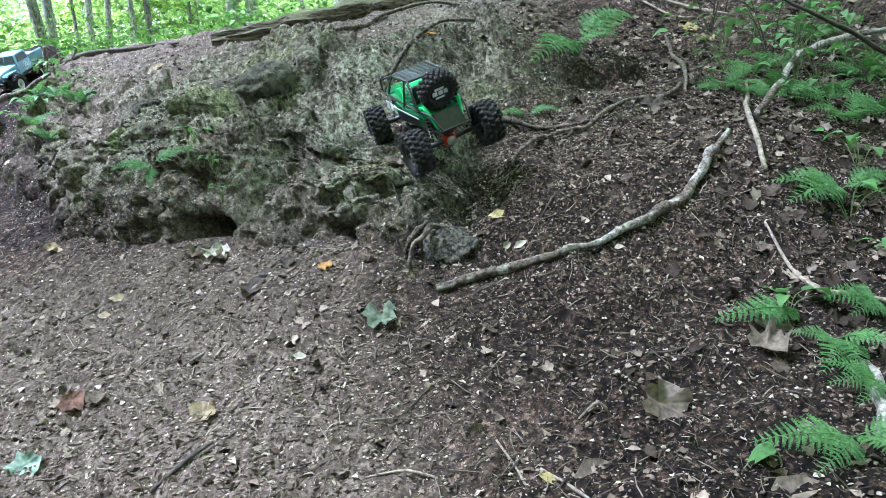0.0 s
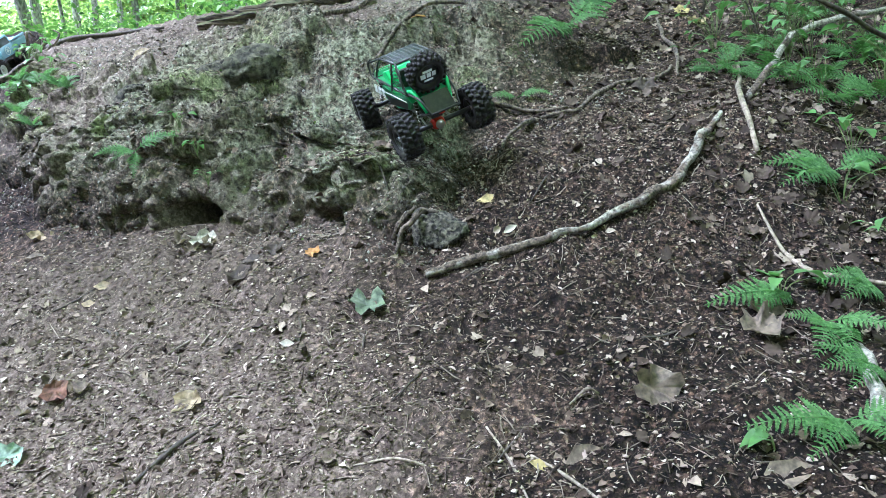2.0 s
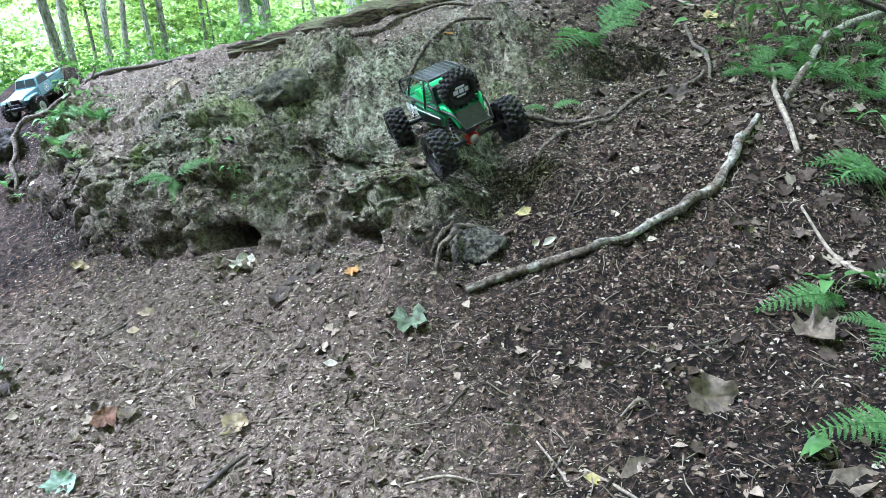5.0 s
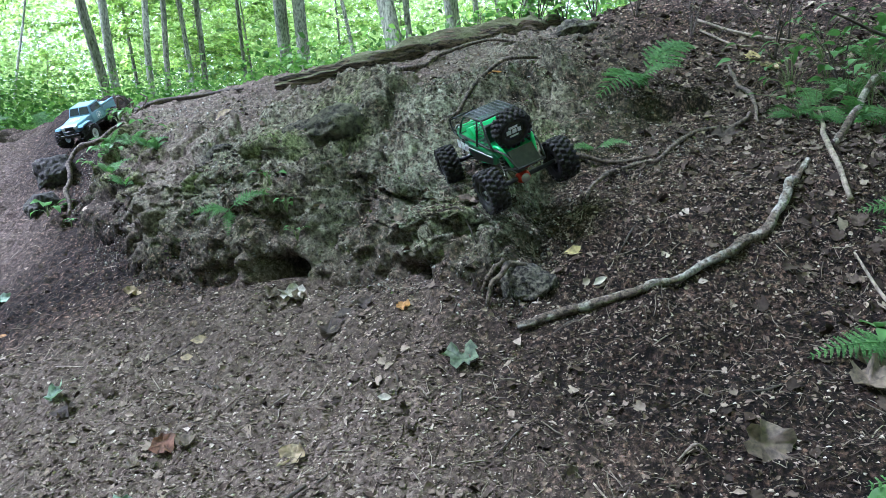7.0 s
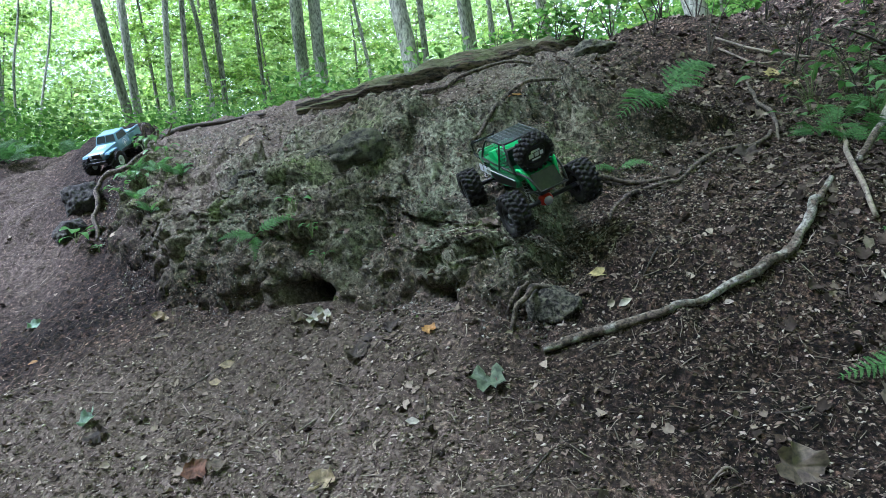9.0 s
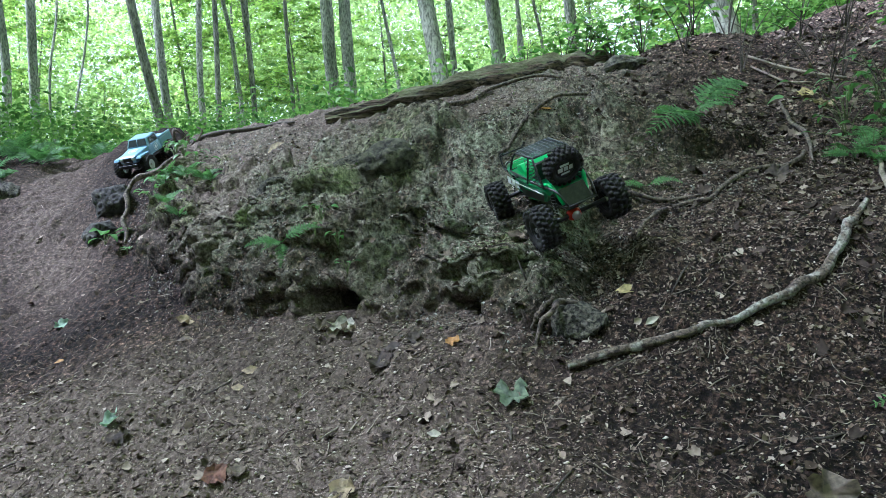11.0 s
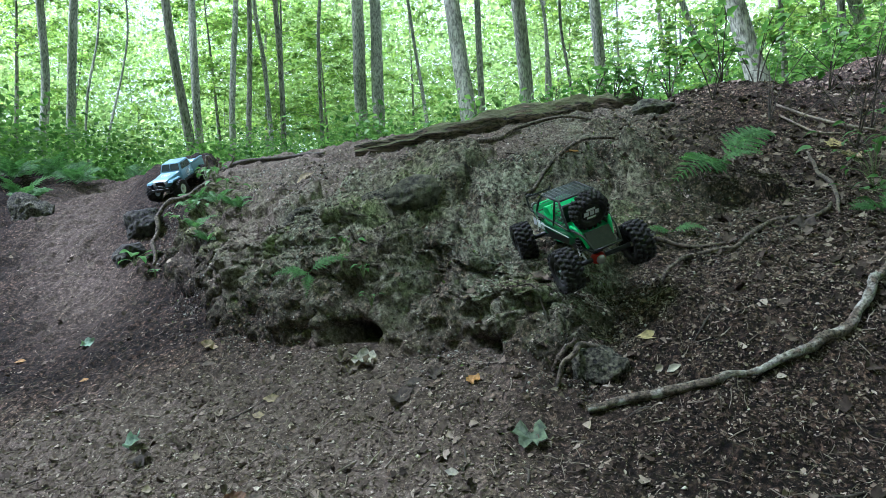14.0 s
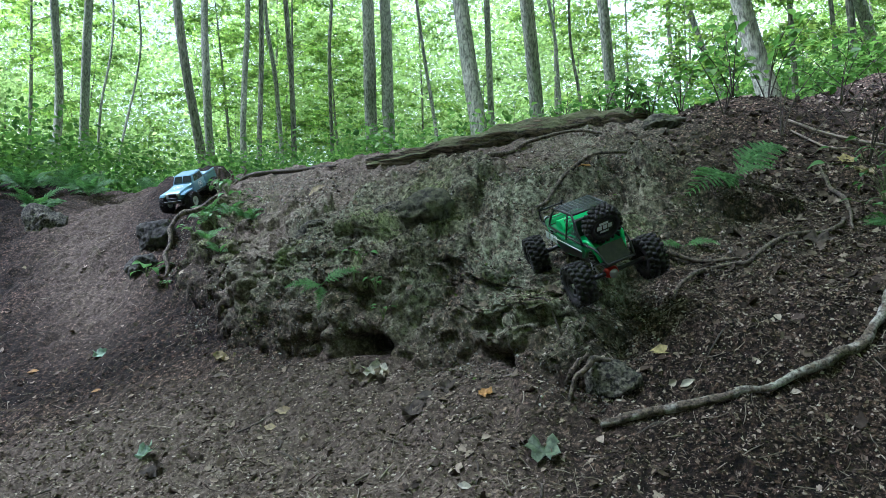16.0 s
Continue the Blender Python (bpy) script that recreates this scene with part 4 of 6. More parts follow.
solid_tube("root", [(-1.27, 4.28, 1.91), (-1.36, 4.24, 1.84), (-1.45, 4.22, 1.79), (-1.53, 4.20, 1.74), (-1.535, 4.15, 1.64), (-1.525, 4.08, 1.53), (-1.51, 4.02, 1.42)], [0.009, 0.012, 0.014, 0.015, 0.014, 0.012, 0.008], ROOT, "bent root hanging down the end of the bank", "root", 6, 9, 0.1, 17, lumps=0.2)
solid_tube("root", [(-1.45, 4.62, 1.98), (-1.443, 4.60, 2.02), (-1.40, 4.60, 2.06), (-1.387, 4.60, 2.12), (-1.35, 4.61, 2.09)], [0.006, 0.009, 0.010, 0.008, 0.004], PALE_ROOT, "grey twisted dead root on the bank's end", "root", 6, 8, 0.15, 18, lumps=0.25)
solid_tube("root", [(-1.34, 4.60, 1.97), (-1.318, 4.60, 2.06), (-1.325, 4.60, 2.11)], [0.012, 0.010, 0.005], PALE_ROOT, "short grey broken root stub on the bank's end", "root", 6, 8, 0.15, 24, lumps=0.25)
solid_tube("root", [(-1.36, 4.58, 2.00), (-1.28, 4.60, 2.02), (-1.251, 4.60, 2.04), (-1.23, 4.61, 2.10), (-1.26, 4.62, 2.13)], [0.006, 0.008, 0.008, 0.006, 0.003], ROOT, "thin hooked dead root on the bank's end", "root", 6, 8, 0.15, 25, lumps=0.25)
solid_tube("branch", [(2.36, 2.26, drop(2.36, 2.26)[0].z), (2.14, 2.24, 1.43), (1.95, 2.23, 1.52), (1.76, 2.23, 1.62), (1.60, 2.23, 1.70), (1.48, 2.24, 1.76)], [0.011, 0.010, 0.009, 0.007, 0.005, 0.003], TWIG, "dark dead branch slanting up over the ferns", "branch", 6, 8, 0.1, 27, lumps=0.2)
solid_tube("stick", [(1.95, 4.05, drop(1.95, 4.05)[0].z), (2.25, 4.15, drop(2.25, 4.15)[0].z + 0.12), (2.62, 4.25, drop(2.62, 4.25)[0].z + 0.28)], [0.003, 0.003, 0.002], TWIG, "long pale twig leaning over the leaf litter", "stick", 6, 7, 0.1, 26, lumps=0.15)
solid_tube("branch", on_ground([(-1.42, 4.72), (-1.25, 4.72), (-0.86, 4.75), (-0.66, 4.62)], 0.018), [0.016, 0.018, 0.014, 0.007], TWIG, "dark dead branch along the crest", "branch", 6, 9, 0.1, 19, lumps=0.2)
solid_tube("root", [(0.345, 2.13, 0.95), (0.365, 2.125, 1.015), (0.405, 2.135, 1.06), (0.45, 2.15, 1.07), (0.49, 2.17, 1.05)], [0.006, 0.008, 0.009, 0.010, 0.007], ROOT, "thin root arched over a mossy stone", "root", 6, 8, 0.15, 20, lumps=0.2)
solid_tube("root", [(0.345, 2.17, 1.00), (0.36, 2.165, 1.035), (0.385, 2.175, 1.06), (0.42, 2.20, 1.085)], [0.0048, 0.0088, 0.0080, 0.0040], PALE_ROOT, "torn reddish stub of root beside a stone", "root", 6, 8, 0.2, 21, lumps=0.25)

# single sticks on the slope
STICKS = [((-0.26, 1.56), (-0.14, 1.63), 0.008, 0), ((0.17, 1.45), (0.32, 1.39), 0.004, 1), ((0.44, 1.48), (0.47, 1.27), 0.0045, 1), ((0.505, 1.39), (0.585, 1.23), 0.0055, 1), ((0.62, 1.49), (0.69, 1.505), 0.005, 1), ((0.84, 1.62), (0.94, 1.645), 0.005, 0), ((-0.18, 1.62), (-0.16, 1.72), 0.003, 1), ((-0.72, 2.42), (-0.52, 2.54), 0.005, 0), ((0.24, 2.10), (0.27, 2.17), 0.002, 0), ((0.74, 2.12), (0.86, 2.22), 0.004, 0), ((0.36, 2.06), (0.40, 2.14), 0.0025, 0), ((0.53, 2.12), (0.565, 2.17), 0.004, 1)]
rng = random.Random(77)
for k in range(26):
    x, y, a, ln = rng.uniform(-1.5, 0.7), rng.uniform(1.25, 2.3), rng.uniform(0, math.pi), rng.uniform(0.04, 0.13)
    y += max(0.0, -x) * 0.45
    STICKS.append(((x, y), (x + math.cos(a) * ln, y + math.sin(a) * ln), rng.uniform(0.003, 0.0055), 0 if rng.random() < 0.6 else 1))
for n, (a, b, r, tone) in enumerate(STICKS):
    mid = ((a[0] + b[0]) / 2 + 0.008, (a[1] + b[1]) / 2 + 0.006)
    solid_tube("stick", on_ground([a, mid, b], r * 0.7), [r * 0.5, r * 0.75, r * 0.4], (TWIG, PALE_WOOD)[tone], ("brown crooked stick lying on the soil", "pale dry stick lying on the soil")[tone], "stick", 4, 7, 0.12, 30 + n, "sticks on the slope", 0.15)


def zat0(x, y):
    return drop(x, y)[0].z


def stone(name, at_xyz, size, seed, label, material, squash=0.7):
    rng = np.random.RandomState(seed)
    bm = bmesh.new()
    bmesh.ops.create_icosphere(bm, subdivisions=5, radius=1.0)
    co = np.array([v.co[:] for v in bm.verts])
    co /= np.linalg.norm(co, axis=1)[:, None]
    # broken faces, worn edges and pitted crust
    cuts = rng.normal(0, 1, (16, 3))
    cuts /= np.linalg.norm(cuts, axis=1)[:, None]
    reach = np.maximum(co @ cuts.T, 0.05)
    d = np.minimum((rng.uniform(0.72, 1.0, 16) / reach).min(1), 1.15)
    d = d + 0.16 * fbm(co[:, 0] * 2.2 + seed, co[:, 1] * 2.2, co[:, 2] * 2.2, 5, 0.6) + 0.10 * fbm(co[:, 0] * 9, co[:, 1] * 9, co[:, 2] * 9, 4, 0.65)
    for v, k in zip(bm.verts, d):
        v.co = v.co * k
        v.co.x *= size[0]
        v.co.y *= size[1]
        v.co.z *= size[2]
    ob = part(name, bm, material, smooth=True)
    ob.matrix_world = Matrix.Translation(at_xyz) @ pose(0, 0, 0, 0, 0, rng.uniform(0, 360))
    return tagged(ob, label, "rock")


stone("rock", (0.475, 2.165, 1.005), (0.085, 0.06, 0.075), 2, "small earthy rounded rock at the bank's foot", EARTHY)
stone("rock", (-2.72, 5.05, zat0(-2.72, 5.05) + 0.02), (0.15, 0.14, 0.16), 5, "dark earthy boulder beside the path", EARTHY)
# two dark-coloured rocks stand in for the shaded undercut here
stone("rock", (-1.72, 4.46, zat0(-1.72, 4.46) - 0.01), (0.15, 0.11, 0.12), 16, "rock at the bank's end, coloured dark for an overhang's shade", SHADE_ROCK)
stone("rock", (-1.74, 4.26, zat0(-1.74, 4.26) - 0.02), (0.11, 0.10, 0.09), 7, "rock below the roots, coloured dark for an overhang's shade", SHADE_ROCK)
stone("rock", (1.42, 4.62, zat0(1.42, 4.62) + 0.01), (0.13, 0.10, 0.08), 9, "flat mossy rock on the crest", ROCK)
stone("rock", (-0.22, 3.17, zat0(-0.22, 3.17) - 0.03), (0.09, 0.07, 0.06), 21, "earthy clod standing out of the bank's shoulder", EARTHY)
stone("rock", (-0.04, 3.05, zat0(-0.04, 3.05) - 0.035), (0.13, 0.09, 0.085), 22, "mossy clod of crust on the bank's shoulder", ROCK)
stone("rock", (-0.60, 3.44, zat0(-0.60, 3.44) - 0.01), (0.085, 0.06, 0.06), 23, "small earthy clod on the bare upper bank", EARTHY)

# ---- ferns and small plants ----
def frond_mesh(seed, length, width, pairs):
    """A fern frond along +x that arches and droops: stalk and cut leaflets."""
    rng = np.random.RandomState(seed)
    t = np.linspace(0, 1, 24)
    droop = rng.uniform(0.9, 1.15)
    line = np.stack([length * (t - 0.12 * t**3), 0.06 * length * np.sin(2.2 * t) * rng.choice([-1, 1]), length * (0.42 * t - 0.55 * droop * t**2.2)], 1)
    cs, ws, us, ls, wd = [], [], [], [], []
    for k in range(pairs):
        s = 0.14 + 0.86 * k / pairs
        p = np.array([np.interp(s, t, line[:, i]) for i in range(3)])
        q = np.array([np.interp(min(s + 0.03, 1), t, line[:, i]) for i in range(3)])
        way = (q - p) / (np.linalg.norm(q - p) + 1e-9)
        reach = width * 0.62 * (min(1.0, (s - 0.08) / 0.16) * (1.04 - s) ** 0.85 + 0.03)
        for side in (-1, 1):
            out = np.cross(way, [0, 0, 1.0]) * side + way * 0.38 + np.array([0, 0, rng.uniform(-0.22, 0.06)])
            out /= np.linalg.norm(out)
            for j in range(8):
                f = (j + 0.3) / 8
                o = p + out * reach * f
                size = reach * 0.165 * (1.1 - f) ** 0.8
                for b in (-1, 1):
                    lw = out * 0.8 + np.cross(out, [0, 0, 1.0]) * b
                    cs.append(o)
                    ws.append(lw + rng.normal(0, 0.06, 3))
                    us.append(np.array([0, 0, 1.0]) + rng.normal(0, 0.2, 3))
                    ls.append(size + 0.002)
                    wd.append(size * 0.8 + 0.001)
            cs.append(p)
            ws.append(out)
            us.append([0, 0, 1.0])
            ls.append(reach * 1.06)
            wd.append(reach * 0.10)
    v, f = leaf_arrays(cs, ws, us, np.array(ls), np.array(wd), 0.1)
    sv, sf = tube_arrays(line, np.linspace(0.0022, 0.0006, 24), 4)
    v, f = joined([(v, f), (sv, sf)])
    return fast_mesh("frond", v, f, FERN)


FRONDS = [frond_mesh(1, 0.36, 0.19, 15), frond_mesh(2, 0.30, 0.16, 14), frond_mesh(3, 0.24, 0.105, 14), frond_mesh(4, 0.40, 0.20, 16)]


def fern(x, y, z, rows, label, scale=1.0):
    """A fern with fronds given as rows of (kind, heading, tilt, size)."""
    t = thing("fern", Matrix.Translation((x, y, z)), label, "fern", "ferns on the slope")
    for kind, heading, tilt, size in rows:
        f = new("frond", FRONDS[kind])
        f.parent = t
        s = size * scale
        f.matrix_basis = pose(0, 0, 0, 0, -tilt, heading) @ pose(0, 0, 0, 42 * math.cos(radians(heading))) @ Matrix.Diagonal((s, s, s, 1))
    return t


def spread(seed, count, kinds, size=1.0, tilt=25, start=0, arc=360):
    rng = random.Random(seed)
    return [(rng.choice(kinds), start + arc * (k + rng.uniform(-0.3, 0.3)) / count, tilt + rng.uniform(-14, 18), size * rng.uniform(0.75, 1.15)) for k in range(count)]


def zat(x, y, lift=0.0):
    return drop(x, y)[0].z + lift


fern(1.18, 3.00, zat(1.18, 3.00, 0.03), [(1, 218, -8, 1.2), (1, 12, 28, 1.25), (2, 330, 12, 0.8), (2, 172, 18, 0.8), (2, 245, -10, 0.9)], "bright green fern hanging over the dark bank")
fern(-0.44, 2.66, 1.32, [(2, 190, 5, 0.62), (2, 12, 22, 0.70), (2, 262, -50, 0.50), (2, 225, -10, 0.45)], "small light green fern on the mossy bank face")
fern(0.88, 2.71, zat(0.88, 2.71), [(2, 190, 10, 0.55), (2, 330, 5, 0.6)], "tiny fern on the bank beside a root")
for k, (x, y, n, size) in enumerate([(-1.46, 4.46, 5, 0.45), (-1.33, 4.26, 6, 0.58), (-1.20, 4.16, 6, 0.58), (-1.28, 4.04, 5, 0.50), (-1.08, 4.02, 6, 0.50), (-1.20, 3.98, 5, 0.45), (-1.36, 4.36, 5, 0.5), (-1.02, 3.96, 4, 0.4)]):
    fern(x, y, zat(x, y, 0.02), spread(50 + k, n, (2,), size * 1.1, 30, 0, 360), "green fern tuft on the bank's mossy shoulder")
RIGHT_FERNS = [(1.80, 2.62, 5, 0.50, "dense dark green fern under a branch"), (1.70, 2.78, 5, 0.42, "slender green fern on dark soil"), (2.10, 3.02, 6, 0.55, "tall green fern on the leafy slope"), (2.34, 2.84, 6, 0.58, "tall spreading fern on the leafy slope"), (1.98, 2.56, 5, 0.52, "thick green fern on the leafy slope"), (2.05, 2.35, 5, 0.52, "leafy green fern on the slope"), (2.45, 3.4, 5, 0.5, "green fern below dead twigs"), (1.95, 3.0, 4, 0.4, "small green fern above the roots")]
for k, (x, y, n, size, label) in enumerate(RIGHT_FERNS):
    fern(x, y, zat(x, y), spread(80 + k, n, (0, 1, 3), size * 1.15, 24, 100, 320), label)
SINGLE_FERNS = [
    ((1.65, 2.05), "broad light green fern fanned out on the slope", [(1, 172, 18, 0.80), (1, 198, 2, 0.85), (0, 214, -6, 0.55), (1, 350, 12, 0.65), (2, 150, 35, 0.6), (2, 285, 0, 0.6)]),
    ((1.74, 2.69), "small green fern beside the end of a root", [(2, 200, 20, 0.75), (2, 232, 0, 0.7), (2, 160, 40, 0.5)]),
    ((1.89, 2.34), "fine feathery fern under a pale branch", [(2, 190, 20, 0.9), (2, 215, 5, 0.85), (2, 242, 0, 0.8), (2, 20, 30, 0.8), (2, 262, 5, 0.8)]),
    ((1.25, 1.68), "fern with one long frond over dead leaves", [(2, 178, 6, 1.0), (2, 204, 0, 0.6)]),
    ((1.26, 1.56), "arching green fern over leaf litter", [(1, 226, -6, 0.62), (1, 252, -10, 0.55), (2, 300, 0, 0.75), (2, 172, 20, 0.5)]),
    ((1.08, 1.27), "low green fern on leaf litter", [(2, 176, 10, 0.9), (2, 214, 0, 0.75), (2, 268, 0, 0.65), (2, 332, 5, 0.75)]),
    ((1.46, 1.65), "bright green fern at the slope's edge", [(1, 180, 20, 0.62), (1, 204, 8, 0.55), (1, 160, 30, 0.5)]),
    ((1.26, 1.41), "green fern over a birch branch", [(1, 185, 15, 0.5), (2, 215, 5, 0.7), (2, 155, 30, 0.6)]),
]
for (x, y), label, rows in SINGLE_FERNS:
    fern(x, y, zat(x, y, 0.01), rows, label)


def blade_arrays(base, way, up, length, width, bend=0.25):
    """One ovate leaf with a fold at the midrib, a bowed length and a drawn-out tip."""
    way = np.asarray(way, float) / np.linalg.norm(way)
    side = np.cross(way, up)
    side /= np.linalg.norm(side) + 1e-9
    up = np.cross(side, way)
    verts, faces, rows = [], [], 9
    for i in range(rows):
        t = i / (rows - 1)
        w = width * 0.5 * (math.sin(math.pi * t**0.72) ** 0.85 if 0 < t < 1 else 0.03)
        mid = np.asarray(base) + way * length * t + up * length * (0.12 * math.sin(math.pi * t) - bend * t * t)
        for u in (-1.0, -0.5, 0.0, 0.5, 1.0):
            verts.append(mid + side * w * u + up * (abs(u) * w * 0.28 - 0.10 * w * u * u + 0.03 * w * math.sin(9 * t + 3 * u)))
    for i in range(rows - 1):
        for j in range(4):
            a = i * 5 + j
            faces.append((a, a + 1, a + 6, a + 5))
    return np.array(verts), np.array(faces)


def broad_plant(x, y, z, seed, leaves, size, height, label):
    """A low herb: stalks with broad leaves."""
    rng = np.random.RandomState(seed)
    t = thing("herb", Matrix.Translation((x, y, z)), label, "plant", "broad-leaved herbs")
    for k in range(leaves):
        a, r, h = rng.uniform(0, 2 * np.pi), rng.uniform(0.2, 1.0) * height, rng.uniform(0.5, 1.0) * height
        tip = np.array([math.cos(a) * r, math.sin(a) * r, h])
        line = curve_points([(0, 0, -0.01), tip * [0.4, 0.4, 0.7], tip], 4)
        sv, sf = tube_arrays(line, np.linspace(0.0016, 0.001, len(line)), 4)
        st = new("stalk", fast_mesh("stalk", sv, sf, STALK))
        st.parent = t
        ln = size * rng.uniform(0.7, 1.2)
        v, f = blade_arrays(tip, (math.cos(a), math.sin(a), rng.uniform(-0.35, 0.25)), (rng.normal(0, 0.25), rng.normal(0, 0.25), 1), ln, ln * rng.uniform(0.5, 0.68), rng.uniform(0.1, 0.35))
        lf = new("leaf", fast_mesh("leaf", v, f, PLANT, True))
        lf.parent = t
    return t


broad_plant(-1.66, 4.14, zat(-1.66, 4.14), 1, 7, 0.105, 0.075, "low herb with broad mint-green leaves below the roots")
for k, (x, y, z, n) in enumerate([(-0.30, 2.70, 1.40, 5), (-0.245, 2.66, 1.30, 6), (-0.22, 2.66, 1.20, 5), (-0.33, 2.72, 1.34, 4)]):
    broad_plant(x, y, z, 70 + k, n, 0.028, 0.045, "tiny leafy green seedling on the bank face")
broad_plant(-1.50, 4.02, zat(-1.50, 4.02), 2, 4, 0.05, 0.05, "small herb with round green leaves")
broad_plant(0.93, 1.26, zat(0.93, 1.26), 3, 3, 0.05, 0.03, "small seedling with one broad green leaf")
broad_plant(1.24, 1.70, zat(1.24, 1.70), 5, 5, 0.075, 0.06, "low herb with dull grey-green leaves on leaf litter")
broad_plant(-1.30, 4.30, zat(-1.30, 4.30), 4, 9, 0.05, 0.12, "leafy green herb at the bank's end")
for k, (x, y) in enumerate([(-1.38, 4.40), (-1.26, 4.34), (-1.45, 4.32), (-1.28, 4.18), (-1.16, 4.20)]):
    broad_plant(x, y, zat(x, y), 30 + k, 10, 0.05, 0.11, "leafy bright green herb hanging over the bank's end")
for k, (x, y, n, s, h) in enumerate([(1.60, 1.95, 7, 0.06, 0.12), (1.75, 2.10, 7, 0.07, 0.15), (2.0, 3.3, 9, 0.07, 0.25), (2.2, 3.1, 9, 0.08, 0.28), (2.4, 3.0, 9, 0.07, 0.3), (1.75, 2.75, 7, 0.06, 0.2), (2.3, 2.6, 8, 0.07, 0.22), (1.95, 2.0, 7, 0.07, 0.2), (1.86, 2.7, 9, 0.05, 0.2), (2.05, 2.85, 9, 0.05, 0.22), (1.9, 3.15, 9, 0.045, 0.2), (2.2, 3.35, 9, 0.05, 0.25), (2.15, 2.45, 9, 0.05, 0.2), (1.85, 2.35, 8, 0.05, 0.16), (2.5, 3.2, 9, 0.06, 0.28), (1.66, 1.80, 7, 0.045, 0.1), (2.35, 3.6, 8, 0.05, 0.25), (2.15, 3.0, 10, 0.06, 0.30), (2.35, 3.2, 10, 0.065, 0.32), (2.55, 3.0, 10, 0.07, 0.34), (2.05, 2.7, 9, 0.055, 0.24), (2.45, 2.65, 10, 0.06, 0.28), (2.65, 3.45, 10, 0.07, 0.34), (2.25, 2.5, 9, 0.055, 0.22)]):
    broad_plant(x, y, zat(x, y), 10 + k, n, s, h, "leafy herb with pointed green leaves among ferns")


def shrub(x, y, seed, height, stems, leaf, label):
    """Thin dark stems that fork, with a few broad leaves."""
    rng = np.random.RandomState(seed)
    t = thing("shrub", Matrix.Translation((x, y, zat(x, y, -0.02))), label, "shrub", "leafy shrubs on the hilltop")
    lines = []
    for k in range(stems):
        a, r = rng.uniform(0, 2 * np.pi), height * rng.uniform(0.15, 0.6)
        h = height * rng.uniform(0.6, 1.0)
        line = curve_points([(0, 0, 0), (math.cos(a) * r * 0.35, math.sin(a) * r * 0.35, h * 0.5), (math.cos(a) * r, math.sin(a) * r, h)], 5)
        pieces = [tube_arrays(line, np.linspace(0.0055, 0.0015, len(line)), 5)]
        for q in range(4):
            o = line[rng.randint(3, len(line) - 1)]
            b, s = rng.uniform(0, 2 * np.pi), height * rng.uniform(0.12, 0.3)
            tw = curve_points([o, o + np.array([math.cos(b) * s * 0.5, math.sin(b) * s * 0.5, s * 0.35]), o + np.array([math.cos(b) * s, math.sin(b) * s, s * 0.4])], 3)
            pieces.append(tube_arrays(tw, np.linspace(0.0025, 0.001, len(tw)), 4))
            lines.append(tw)
        lines.append(line[len(line) // 2 :])
        v, f = joined(pieces)
        new("stem", fast_mesh("stem", v, f, TWIG)).parent = t
    if leaf:
        v, f = spray_leaves(rng, lines, 12, leaf * 0.85)
        new("foliage", fast_mesh("foliage", v, f, UNDER)).parent = t
    return t


SHRUBS = [(1.40, 4.85, 0.40, 4, 0.07), (1.65, 5.0, 0.50, 4, 0.08), (1.95, 4.85, 0.6, 4, 0.10), (2.2, 4.9, 0.6, 4, 0.10), (2.6, 4.75, 0.5, 4, 0.08), (1.15, 5.2, 0.45, 5, 0.07), (0.9, 5.3, 0.35, 5, 0.06), (3.0, 4.9, 0.6, 4, 0.08), (2.9, 4.2, 0.45, 4, 0.07), (1.25, 4.95, 0.3, 5, 0.06)]
for k, (x, y, h, n, leaf) in enumerate(SHRUBS):
    shrub(x, y, 200 + k, h, n, leaf, "thin-stemmed shrub with broad light green leaves")
for k, (x, y, h) in enumerate([(1.95, 4.2, 0.55), (2.15, 3.7, 0.6), (2.35, 3.9, 0.7), (1.75, 4.5, 0.45), (2.1, 3.1, 0.5)]):
    shrub(x, y, 260 + k, h, 3, 0, "bare dark dead twigs standing in leaf litter")


for k, (x, y, n, size) in enumerate([(-3.05, 5.55, 7, 0.95), (-3.3, 5.85, 7, 1.0), (-2.9, 6.05, 7, 0.9), (-3.6, 5.7, 7, 1.0), (-2.55, 6.5, 6, 0.9), (-3.2, 6.4, 7, 1.0), (-3.9, 6.1, 7, 1.0)]):
    fern(x, y, zat(x, y), spread(300 + k, n, (0, 1, 3), size, 28, 0, 360), "green fern at the edge of the wood beside the path")

# ---- litter on the ground ----
def scatter(rng, count, box, weight=None):
    """Places on the ground with normals, in a box of the plan; weight(x, y) thins them."""
    out_p, out_n = [], []
    while len(out_p) < count:
        x, y = rng.uniform(box[0], box[1]), rng.uniform(box[2], box[3])
        if weight and rng.uniform() > weight(x, y):
            continue
        p, n = drop(x, y)
        if n.z < 0.45:
            continue
        out_p.append(p[:])
        out_n.append(n[:])
    return np.array(out_p), np.array(out_n)


def chips(name, label, seed, count, box, low, high, material, slim=0.6, weight=None, tilt=0.35, lift=0.001):
    rng = np.random.RandomState(seed)
    p, n = scatter(rng, count, box, weight)
    d = rng.normal(0, 1, p.shape)
    d -= n * (d * n).sum(1)[:, None]
    u = n + rng.normal(0, tilt, p.shape)
    ln = low * (high / low) ** (rng.uniform(0, 1, count) ** 1.6)
    v, f = leaf_arrays(p + n * lift, d, u, ln, ln * rng.uniform(slim * 0.5, slim * 1.3, count), 0.25)
    return tagged(new(name, fast_mesh(name, v, f, material)), label, "litter", kind="stuff")


